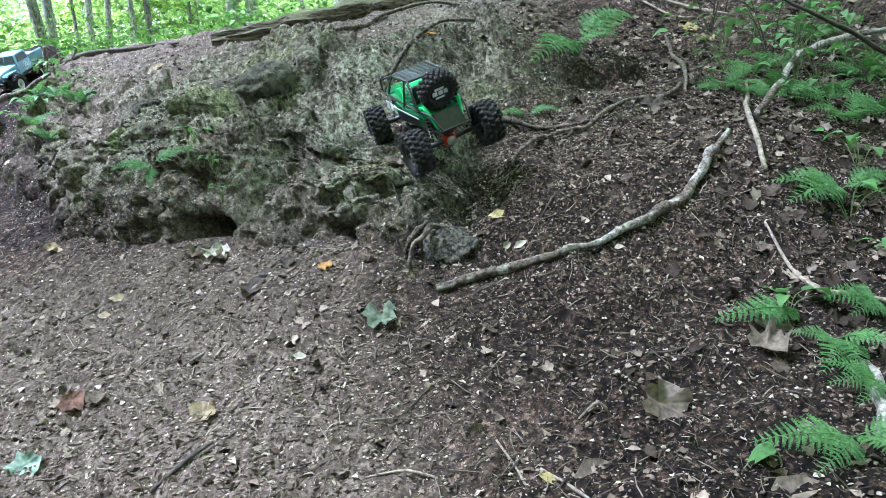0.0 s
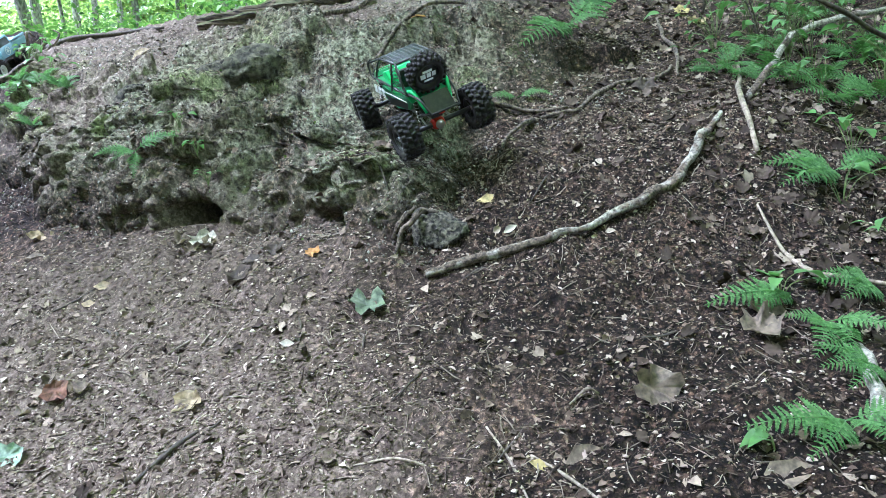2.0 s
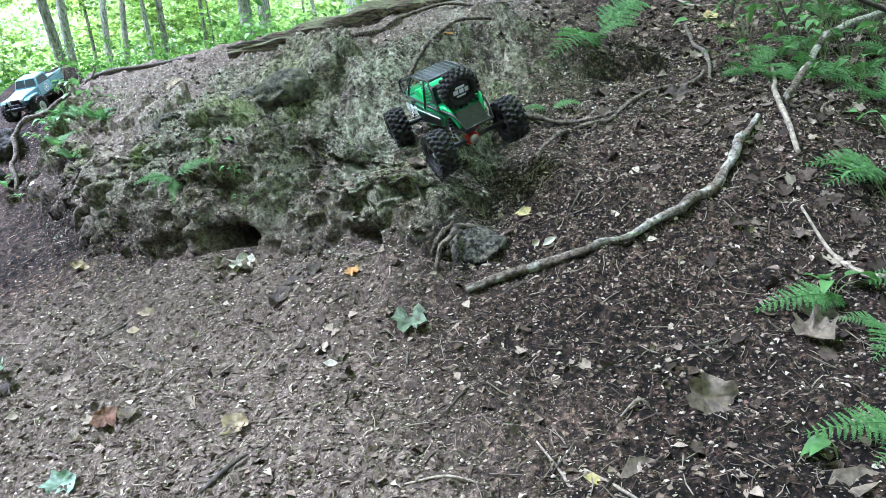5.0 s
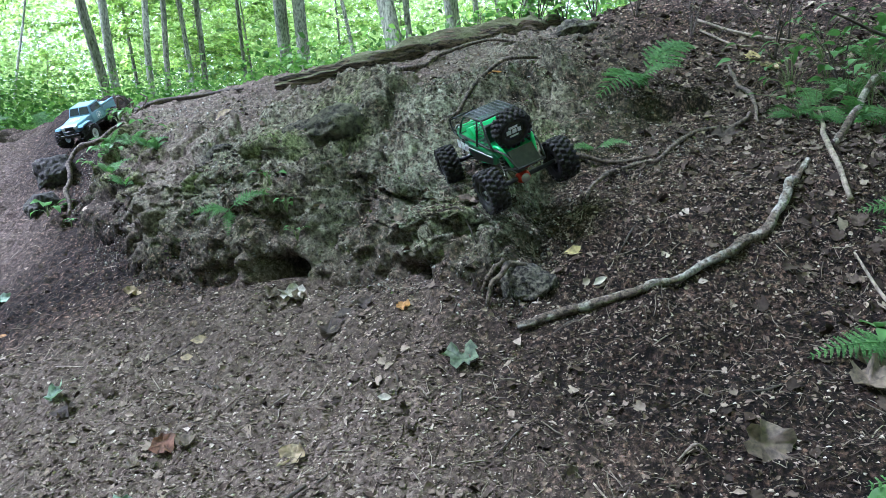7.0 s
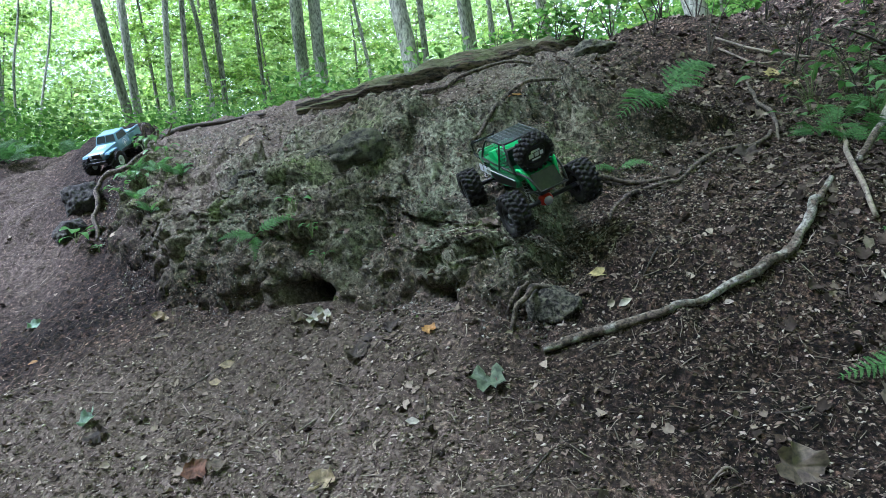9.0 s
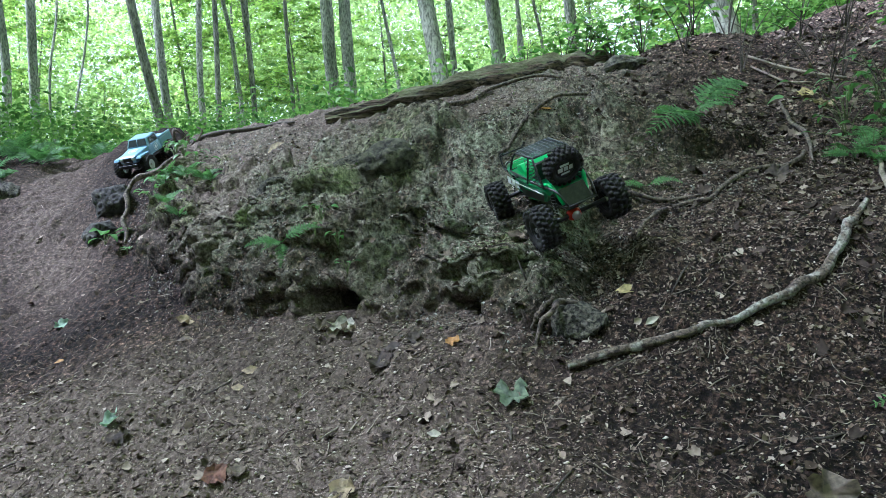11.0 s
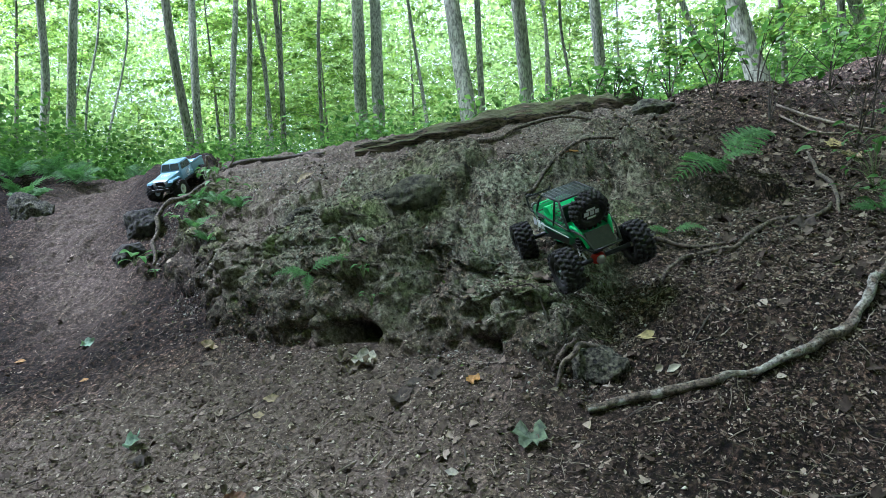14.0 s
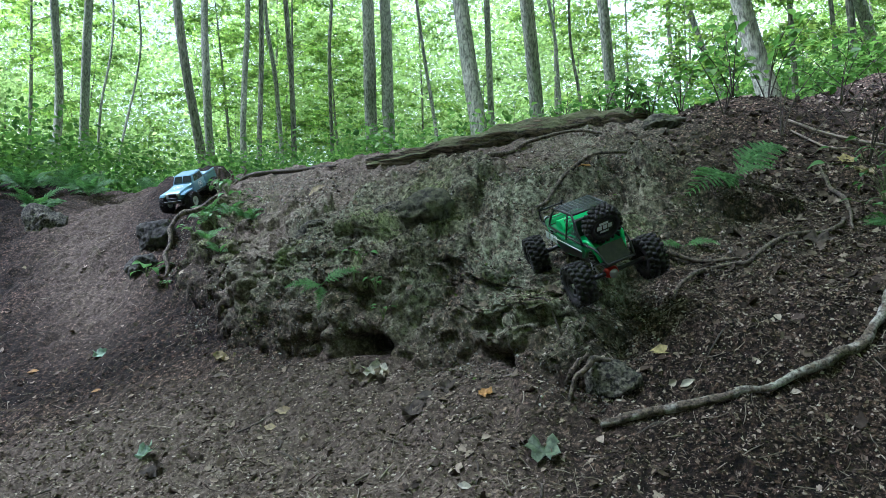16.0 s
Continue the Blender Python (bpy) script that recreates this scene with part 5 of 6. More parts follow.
def near_weight(x, y):
    # thins out towards the downhill slope and at the sides, where the soil is bare
    edge = min(1.0, max(0.0, y / 0.8)) * (1.0 if y > 2.0 else min(1.0, max(0.0, (2.5 - abs(x)) / 0.9)))
    return edge * min(1.0, (1.7 / max(y, 0.8)) ** 1.6)


def bare(x, y):
    # less on the trodden path and the bare upper bank
    w = near_weight(x, y)
    if y > 3.5 and abs(x + 2.08 + 0.3 * (y - 4.2)) < 0.62:
        w *= 0.03
    elif y > 3.0 and x < -0.85:
        w *= 0.2
    # fewer chips on the right, so the darkened soil shows
    if x > 0.0 and y < 2.2:
        w *= 1.0 - 0.6 * min(1.0, x / 0.6)
    return w


chips("leaf_fragments", "countless grey-brown fragments of dead leaves and bark", 1, 124000, (-2.6, 2.6, 0.1, 5.2), 0.004, 0.017, CHIPS, 0.45, bare, 0.32)
chips("leaf_fragments", "coarser brown fragments of dead leaves", 2, 9600, (-2.6, 2.8, 0.1, 5.2), 0.012, 0.032, CHIPS, 0.8, bare, 0.35)


chips("leaf_fragments", "grey leaf crumbs on the soil round the roots", 3, 26000, (0.45, 1.9, 1.85, 3.3), 0.004, 0.018, CHIPS, 0.5, None, 0.5)


def grit(seed, count):
    """Small angular stones and crumbs of earth, half sunk in the soil."""
    rng = np.random.RandomState(seed)
    p, n = scatter(rng, count, (-2.5, 2.2, 0.1, 4.8), bare)
    size = 0.0019 * 4.2 ** (rng.uniform(0, 1, count) ** 2.0)
    axes = np.array([[1, 0, 0], [0, 1, 0], [-1, 0, 0], [0, -1, 0], [0, 0, 1], [0, 0, -1]], float)
    v = axes[None] * [1, 1, 0.55] * rng.uniform(0.6, 1.3, (count, 6, 1)) + rng.normal(0, 0.18, (count, 6, 3))
    v = (v * size[:, None, None] + p[:, None] + n[:, None] * size[:, None, None] * 0.1).reshape(-1, 3)
    f = np.array([[0, 1, 4], [1, 2, 4], [2, 3, 4], [3, 0, 4], [1, 0, 5], [2, 1, 5], [3, 2, 5], [0, 3, 5]])
    f = (np.arange(count)[:, None, None] * 6 + f[None]).reshape(-1, 3)
    return tagged(new("grit", fast_mesh("grit", v, f, GRIT)), "pale and brown grit strewn in the soil", "gravel", kind="stuff")


GRIT = litter_material("grit", [(0.0, (0.05, 0.036, 0.027)), (0.5, (0.16, 0.122, 0.093)), (0.85, (0.33, 0.272, 0.215)), (1.0, (0.60, 0.53, 0.44))])
grit(12, 103000)


def right_side(x, y):
    return (0.04 + 0.96 * float(sstep(0.9, 1.7, np.array(x + 0.15 * (y - 2.0))))) * near_weight(x, y)


def lobed_leaf_arrays(rng, p, n, size, curl=0.25):
    """Maple-like leaves: a lobed outline fanned round the middle, curled."""
    tips = [(0.0, 0.92), (0.13, 0.72), (0.24, 0.66), (0.34, 0.56), (0.56, 0.60), (0.62, 0.34), (0.52, 0.16), (0.55, -0.12), (0.40, -0.30), (0.16, -0.30), (0.02, -0.42), (-0.02, -0.42), (-0.16, -0.30), (-0.40, -0.30), (-0.55, -0.12), (-0.52, 0.16), (-0.62, 0.34), (-0.56, 0.60), (-0.34, 0.56), (-0.24, 0.66), (-0.13, 0.72)]
    k = len(tips)
    verts, faces = [], []
    for i in range(len(p)):
        nn = n[i] / np.linalg.norm(n[i])
        a = rng.normal(0, 1, 3)
        a -= nn * (a @ nn)
        a /= np.linalg.norm(a)
        b = np.cross(nn, a)
        s, c1, c2 = size[i] * 0.62, curl * rng.uniform(-0.3, 1.0), curl * rng.uniform(-1, 1)
        base = len(verts)
        verts.append(p[i] + nn * 0.002)
        for x, y in tips:
            x, y = x * rng.uniform(0.8, 1.15), y * rng.uniform(0.8, 1.15)
            h = c1 * (x * x * 1.4 + y * y * 0.5) + c2 * x * y + rng.normal(0, 0.07)
            verts.append(p[i] + (a * x + b * y) * s + nn * (0.003 + s * max(h, -0.04)))
        for j in range(k):
            faces.append((base, base + 1 + j, base + 1 + (j + 1) % k))
    return np.array(verts), np.array(faces)


PALE_LITTER = litter_material("pale_leaf_litter", [(0.0, (0.03, 0.022, 0.017)), (0.55, (0.115, 0.088, 0.066)), (1.0, (0.32, 0.26, 0.20))])


def crumpled_leaf(rng, n, size, curl):
    """A lobed leaf about the origin with veins' folds: three rings of points, crumpled and cupped."""
    v0, _ = lobed_leaf_arrays(rng, np.zeros((1, 3)), n, np.array([size]), curl * 0.4)
    nn = n[0] / np.linalg.norm(n[0])
    rim = v0[1:]
    k = len(rim)
    verts = [v0[0]]
    for r in (0.33, 0.66, 1.0):
        for j in range(k):
            fold = (0.05 if j % 4 == 0 else -0.03) * r + rng.normal(0, 0.045) * r * (0.5 + curl)
            verts.append(v0[0] + (rim[j] - v0[0]) * r * rng.uniform(0.93, 1.05) + nn * size * (max(fold, -0.02) + 0.25 * curl * r * r * math.sin(j * 0.6 + size * 90) ** 2))
    faces = []
    for j in range(k):
        q = (j + 1) % k
        faces.append((0, 1 + j, 1 + q))
        for ring in (0, 1):
            a, b = 1 + ring * k, 1 + (ring + 1) * k
            faces += [(a + j, b + j, b + q), (a + j, b + q, a + q)]
    return np.array(verts), np.array(faces)


def dead_leaves(name, label, seed, count, box, low, high, weight, material=None):
    rng = np.random.RandomState(seed)
    p, n = scatter(rng, count, box, weight)
    n = n + rng.normal(0, 0.25, n.shape)
    v, f = lobed_leaf_arrays(rng, p, n, rng.uniform(low, high, count), 0.9)
    return tagged(new(name, fast_mesh(name, v, f, material or DEAD_LEAF)), label, "litter", kind="stuff")


dead_leaves("leaf_litter", "thick brown leaf litter among the ferns", 3, 2600, (0.9, 3.4, 0.2, 5.6), 0.022, 0.062, right_side)
def hilltop(x, y):
    return 1.0 if x > 1.0 + 0.25 * (y - 3.2) else 0.03


dead_leaves("leaf_litter", "pale tan leaf litter strewn on the hilltop", 6, 2400, (0.9, 4.6, 3.1, 6.0), 0.022, 0.062, hilltop, PALE_LITTER)
dead_leaves("leaf_litter", "scattered small curled brown leaves", 4, 600, (-2.4, 1.8, 0.9, 5.0), 0.02, 0.045, near_weight, PALE_LITTER)


def twig_litter(seed, count):
    rng = np.random.RandomState(seed)
    p, n = scatter(rng, count, (-2.5, 2.6, 0.1, 5.0), near_weight)
    pieces = []
    for i in range(count):
        d = rng.normal(0, 1, 3)
        d -= n[i] * (d @ n[i])
        d /= np.linalg.norm(d)
        ln = 0.010 * 7 ** (rng.uniform(0, 1) ** 2.0)
        c = np.cross(n[i], d)
        q = p[i] + n[i] * 0.002
        line = np.array([q - d * ln / 2, q + c * ln * rng.uniform(-0.1, 0.1) + n[i] * ln * rng.uniform(0, 0.06), q + d * ln / 2 + n[i] * ln * rng.uniform(0, 0.12)])
        r = 0.0007 + ln * rng.uniform(0.006, 0.02)
        pieces.append(tube_arrays(line, [r, r, r * 0.6], 3, cap=False))
    v, f = joined(pieces)
    return tagged(new("twig_litter", fast_mesh("twig_litter", v, f, TWIGS)), "countless thin dry twigs strewn over the soil", "litter", kind="stuff")


twig_litter(5, 22000)


def moss_tufts(name, label, seed, count, material, low, high):
    """Short crumbs and tufts that roughen the bank's crust."""
    rng = np.random.RandomState(seed)
    k = rng.randint(0, len(GROUND_FACES), count * 14)
    quad = GROUND_VERTS[GROUND_FACES[k]]
    c = quad.mean(1)
    d, _ = foot_distance(c[:, 0], c[:, 1])
    normal = np.cross(quad[:, 2] - quad[:, 0], quad[:, 3] - quad[:, 1])
    area = np.linalg.norm(normal, axis=1) / 2
    normal /= area[:, None] * 2 + 1e-12
    ok = (d > -0.12) & (d < 2.0) & (c[:, 1] < 4.6) & (c[:, 0] > -1.9) & (c[:, 0] < 1.7)
    ok &= rng.uniform(0, 1, len(c)) < np.clip(area / 0.0004, 0, 1)
    ok &= vnoise(c[:, 0] * 6, c[:, 1] * 6, c[:, 2] * 6) > 0.42
    c, normal = c[ok][:count], normal[ok][:count]
    n = len(c)
    way = rng.normal(0, 1, (n, 3)) + normal * 0.7
    ln = low * (high / low) ** (rng.uniform(0, 1, n) ** 1.5)
    v, f = leaf_arrays(c + rng.normal(0, 0.004, (n, 3)), way, normal + rng.normal(0, 0.4, (n, 3)), ln, ln * rng.uniform(0.4, 0.9, n), 0.25)
    return tagged(new(name, fast_mesh(name, v, f, material)), label, "moss", kind="stuff")


def bank_crumbs(seed, count):
    """Angular crumbs of the weathered crust, most of them on the face and its lip."""
    rng = np.random.RandomState(seed)
    k = rng.randint(0, len(GROUND_FACES), count * 12)
    quad = GROUND_VERTS[GROUND_FACES[k]]
    c = quad.mean(1)
    d, _ = foot_distance(c[:, 0], c[:, 1])
    normal = np.cross(quad[:, 2] - quad[:, 0], quad[:, 3] - quad[:, 1])
    area = np.linalg.norm(normal, axis=1) / 2
    normal /= area[:, None] * 2 + 1e-12
    ok = (d > -0.10) & (d < 1.5) & (c[:, 1] < 4.6) & (c[:, 0] > -1.7) & (c[:, 0] < 1.25)
    ok &= rng.uniform(0, 1, len(c)) < np.clip(area / 0.00016, 0, 1)
    ok &= rng.uniform(0, 1, len(c)) < sstep(0.35, 0.62, vnoise(c[:, 0] * 5, c[:, 1] * 5, c[:, 2] * 5)) * (1 - 0.55 * sstep(0.5, 1.2, d))
    c, normal = c[ok][:count], normal[ok][:count]
    n = len(c)
    size = 0.0016 * 4.5 ** (rng.uniform(0, 1, n) ** 3.0)
    axes = np.array([[1, 0, 0], [0, 1, 0], [-1, 0, 0], [0, -1, 0], [0, 0, 1], [0, 0, -1]], float)
    v = axes[None] * rng.uniform(0.5, 1.4, (n, 6, 1)) + rng.normal(0, 0.22, (n, 6, 3))
    v = (v * size[:, None, None] + c[:, None] + normal[:, None] * size[:, None, None] * 0.2).reshape(-1, 3)
    f = np.array([[0, 1, 4], [1, 2, 4], [2, 3, 4], [3, 0, 4], [1, 0, 5], [2, 1, 5], [3, 2, 5], [0, 3, 5]])
    f = (np.arange(n)[:, None, None] * 6 + f[None]).reshape(-1, 3)
    return tagged(new("bank_crumbs", fast_mesh("bank_crumbs", v, f, CRUMB)), "grey crumbs of weathered crust on the bank", "gravel", kind="stuff")


CRUMB = litter_material("bank_crumbs", [(0.0, (0.02, 0.017, 0.014)), (0.45, (0.09, 0.083, 0.068)), (0.85, (0.20, 0.19, 0.16)), (1.0, (0.42, 0.41, 0.36))])
bank_crumbs(8, 40000)
moss_tufts("moss", "green moss tufts on the bank", 9, 900, leafy("moss_green", (0.05, 0.08, 0.02), (0.14, 0.20, 0.05), 0.8, 0.2), 0.006, 0.016)

# ---- single leaves that lie apart ----
LEAF_TONES = {
    "green": leaf_colour("fallen_green_leaf", (0.21, 0.27, 0.19), (0.18, 0.235, 0.16)),
    "mint": leaf_colour("pale_green_leaf", (0.36, 0.52, 0.42), (0.44, 0.60, 0.49)),
    "tan": leaf_colour("tan_leaf", (0.42, 0.33, 0.21), (0.52, 0.42, 0.28)),
    "grey": leaf_colour("dry_grey_leaf", (0.17, 0.13, 0.10), (0.29, 0.235, 0.19)),
    "brown": leaf_colour("dark_brown_leaf", (0.07, 0.055, 0.048), (0.12, 0.095, 0.08)),
    "orange": leaf_colour("orange_leaf", (0.70, 0.40, 0.15), (0.66, 0.38, 0.15)),
    "yellow": leaf_colour("yellow_leaf", (0.85, 0.70, 0.33), (0.66, 0.55, 0.27)),
    "red": leaf_colour("rusty_leaf", (0.22, 0.11, 0.075), (0.27, 0.145, 0.10)),
    "white": leaf_colour("bleached_leaf", (0.58, 0.55, 0.48), (0.70, 0.66, 0.58)),
}


def lone_leaf(x, y, size, tone, label, seed, z=None, lobed=True, slim=0.5, turn=None, curl=0.7):
    rng = np.random.RandomState(seed)
    p, n = drop(x, y)
    if z is not None:
        p = Vector((x, y, z))
    n = (n + Vector((0, -0.5, 0.5))).normalized()
    nn = np.array(n[:])[None] + rng.normal(0, 0.10, (1, 3))
    if lobed:
        v, f = crumpled_leaf(rng, nn, size, curl)
        v = v + nn[0] / np.linalg.norm(nn[0]) * 0.006
    else:
        a = rng.uniform(-0.6, 0.6) if turn is None else radians(turn)
        d = np.array([[math.cos(a), math.sin(a), 0]])
        d = d - nn * (d * nn).sum()
        v, f = leaf_arrays(-d * size * 0.5 + nn * 0.006, d, nn, np.array([size]), np.array([size * slim]), curl)
    ob = new("leaf", fast_mesh("leaf", v, f, LEAF_TONES[tone]))
    ob.location = p
    return tagged(ob, label, "leaf", "fallen leaves")


LEAVES = [(0.25, 1.96, 0.13, "green", "fallen green maple leaf, torn and dusty", True), (-0.94, 3.08, 0.10, "tan", "pale tan dead leaf on the slope", True), (-0.88, 2.92, 0.06, "grey", "small curled dry grey leaf on the soil", False), (-0.54, 2.50, 0.075, "tan", "narrow yellowish dead leaf", False), (-0.57, 2.43, 0.06, "tan", "narrow yellowish dead leaf", False), (0.11, 2.22, 0.055, "orange", "small curled orange leaf", True), (0.64, 2.20, 0.085, "yellow", "long yellow fallen leaf", False), (0.58, 3.02, 0.11, "orange", "orange-yellow fallen leaf on the bank", False), (-0.11, 2.27, 0.11, "brown", "crumpled dark brown leaf", True), (-0.06, 2.30, 0.08, "brown", "crumpled dark brown leaf", False), (0.04, 1.89, 0.045, "white", "small bleached curled leaf", False), (-0.18, 1.79, 0.085, "tan", "folded tan leaf on the soil", True), (-0.53, 1.97, 0.09, "red", "rusty red dead leaf", True), (-0.46, 1.95, 0.07, "grey", "dry grey leaf on the soil", True), (-0.60, 1.93, 0.06, "grey", "dry grey leaf on the soil", True), (-0.97, 2.40, 0.08, "mint", "pale green fallen leaf", True), (-0.90, 2.33, 0.09, "brown", "dark brown dead leaf", True), (0.79, 1.48, 0.155, "grey", "big dry grey-brown maple leaf", True), (1.35, 2.68, 0.12, "brown", "dark brown leaf hung on a root", True), (-1.68, 3.61, 0.09, "mint", "small pale green leaf", True), (2.06, 3.73, 0.11, "yellow", "crumpled yellow leaf on leaf litter", True), (2.06, 3.57, 0.12, "tan", "curled tan leaf on leaf litter", True), (-0.71, 4.15, 0.11, "tan", "pale dead leaf on the bare crest", False), (0.66, 2.07, 0.045, "white", "small bleached leaf on soil", False), (-1.97, 3.57, 0.06, "orange", "small orange leaf on the soil", False), (-1.49, 3.19, 0.05, "orange", "small orange leaf on the soil", False), (0.43, 2.42, 0.09, "grey", "dry grey leaf on the bank", True), (0.36, 2.42, 0.08, "grey", "dry brown-grey leaf on the bank", True), (-0.58, 1.79, 0.10, "mint", "pale mint-green fallen maple leaf", True), (1.09, 1.56, 0.125, "grey", "large crumpled dry leaf by the ferns", True), (1.15, 1.67, 0.14, "grey", "large crumpled dry leaf by the ferns", True), (0.51, 1.36, 0.05, "yellow", "small yellow leaf on a stick", False), (0.60, 1.36, 0.09, "grey", "dry grey leaf on the soil", False), (0.91, 1.20, 0.12, "grey", "long dry pale leaf by the ferns", False)]
for n, (x, y, size, tone, label, lobed) in enumerate(LEAVES):
    lone_leaf(x, y, size, tone, label, 400 + n, lobed=lobed, curl=(0.12 if tone == 'green' else 0.6) if lobed else 0.18)
for n, (x, y, z, size, tone) in enumerate([(-0.26, 2.62, 1.07, 0.11, "white"), (-0.22, 2.60, 1.07, 0.09, "grey"), (-0.33, 2.62, 1.07, 0.08, "grey"), (-0.29, 2.58, 1.05, 0.07, "grey"), (0.00, 2.31, 1.42, 0.08, "brown"), (-0.20, 2.54, 1.04, 0.06, "brown")]):
    lone_leaf(x, y, size, tone, "pale crumpled dead leaf in front of the hollow" if z < 1.2 else "dark dead leaf on the bank's lip", 460 + n, curl=0.7)

# ---- two small radio-controlled cars ----
def paint(name, colour, rough=0.3, metal=0.0, coat=0.0, dust=0.35):
    """Painted or moulded plastic with dust in patches."""
    m, nt, b = mat(name, rough, metal)
    n = noise_node(nt, 55.0, 6.0, 0.7)
    w = noise_node(nt, 9.0, 4.0, 0.6)
    r = ramp(nt, n.outputs[0], [(0.45, (0, 0, 0)), (0.75, (dust, dust, dust))])
    r2 = ramp(nt, w.outputs[0], [(0.35, (0.25, 0.25, 0.25)), (0.7, (1, 1, 1))])
    fac = mix(nt, 1.0, r.outputs[0], r2.outputs[0], "MULTIPLY")
    nt.links.new(mix(nt, fac, colour, (0.16, 0.135, 0.11)), b.inputs["Base Color"])
    b.inputs["Coat Weight"].default_value = coat
    rr = nt.nodes.new("ShaderNodeMapRange")
    nt.links.new(fac, rr.inputs["Value"])
    rr.inputs["To Min"].default_value, rr.inputs["To Max"].default_value = rough, 0.85
    nt.links.new(rr.outputs[0], b.inputs["Roughness"])
    return m


GREEN = paint("bright_green_shell", (0.010, 0.27, 0.075), 0.28, 0.0, 0.4, 0.2)
LIME = paint("light_green_plastic", (0.045, 0.56, 0.15), 0.35, 0.0, 0.2, 0.15)
BLACK = paint("black_plastic", (0.012, 0.012, 0.013), 0.4, 0.0, 0.0, 0.35)
RUBBER = paint("dusty_tyre_rubber", (0.011, 0.010, 0.010), 0.85, 0.0, 0.0, 0.28)
DECAL = paint("white_decal", (0.75, 0.77, 0.78), 0.4, 0.0, 0.0, 0.2)
RED = paint("red_anodised", (0.55, 0.035, 0.02), 0.3, 0.5, 0.0, 0.3)
STEEL = paint("dull_steel", (0.45, 0.44, 0.42), 0.35, 0.9, 0.0, 0.4)
GREYSLAT = paint("grey_slats", (0.12, 0.13, 0.14), 0.4, 0.3, 0.0, 0.3)
BLUE = paint("pale_blue_shell", (0.19, 0.33, 0.44), 0.3, 0.25, 0.3, 0.25)
WINDOW = paint("smoked_window", (0.02, 0.025, 0.03), 0.12, 0.0, 0.0, 0.25)
LAMP = paint("headlight_lens", (0.62, 0.66, 0.68), 0.15, 0.2, 0.5, 0.1)


def arr_part(name, pieces, material, parent, label="", smooth=False):
    v, f = joined(pieces)
    ob = new(name, fast_mesh(name, v, f, material, smooth))
    ob.parent = parent
    if label:
        tagged(ob, label)
    return ob


def rod(a, b, r, sides=7):
    return tube_arrays([a, b], [r, r], sides)


def bent(knots, r, steps=4, sides=7):
    line = curve_points(knots, steps)
    return tube_arrays(line, np.full(len(line), r), sides)


def box_part(name, centre, size, material, parent, label="", turn=(0, 0, 0), bevel=0.003):
    bm = bmesh.new()
    bmesh.ops.create_cube(bm, size=1.0)
    bmesh.ops.scale(bm, vec=size, verts=bm.verts)
    bmesh.ops.bevel(bm, geom=list(bm.edges), offset=min(bevel, min(size) * 0.35), segments=2, affect="EDGES", profile=0.6)
    bmesh.ops.transform(bm, matrix=pose(*centre, *turn), verts=bm.verts)
    return part(name, bm, material, parent, label)


def shell_part(name, outline, widths, material, parent, label="", bevel=0.004, off=0.0):
    """A closed shell: a side outline of (x, z) with a half width at each corner."""
    bm = bmesh.new()
    n = len(outline)
    left = [bm.verts.new((x, w + off, z)) for (x, z), w in zip(outline, widths)]
    right = [bm.verts.new((x, -w + off, z)) for (x, z), w in zip(outline, widths)]
    bm.faces.new(left)
    bm.faces.new(right[::-1])
    for i in range(n):
        j = (i + 1) % n
        bm.faces.new((left[j], left[i], right[i], right[j]))
    bmesh.ops.recalc_face_normals(bm, faces=bm.faces)
    if bevel:
        bmesh.ops.bevel(bm, geom=list(bm.edges), offset=bevel, segments=2, affect="EDGES", profile=0.6)
    return part(name, bm, material, parent, label)


def plate_part(name, corners, thick, material, parent, label=""):
    """A thin plate from corners in space, thickened along its normal."""
    bm = bmesh.new()
    c = [Vector(p) for p in corners]
    nrm = (c[1] - c[0]).cross(c[2] - c[0]).normalized() * thick / 2
    a = [bm.verts.new(p + nrm) for p in c]
    b = [bm.verts.new(p - nrm) for p in c]
    bm.faces.new(a)
    bm.faces.new(b[::-1])
    for i in range(len(c)):
        j = (i + 1) % len(c)
        bm.faces.new((a[j], a[i], b[i], b[j]))
    bmesh.ops.recalc_face_normals(bm, faces=bm.faces)
    return part(name, bm, material, parent, label)


def lathe(profile, segs, jag=None):
    """Rings round the y axis from rows of (y, radius); jag(i, j) shifts the radius."""
    ang = np.linspace(0, 2 * np.pi, segs, endpoint=False)
    y = np.array([p[0] for p in profile])[:, None] * np.ones(segs)
    r = np.array([p[1] for p in profile])[:, None] * np.ones(segs)
    if jag:
        r = r + np.array([[jag(i, j) for i in range(segs)] for j in range(len(profile))])
    v = np.stack([r * np.cos(ang), y, r * np.sin(ang)], -1).reshape(-1, 3)
    idx = np.arange(len(profile) * segs).reshape(len(profile), segs)
    nxt = np.roll(idx, -1, axis=1)
    f = np.stack([idx[:-1], nxt[:-1], nxt[1:], idx[1:]], -1).reshape(-1, 4)
    return v, f


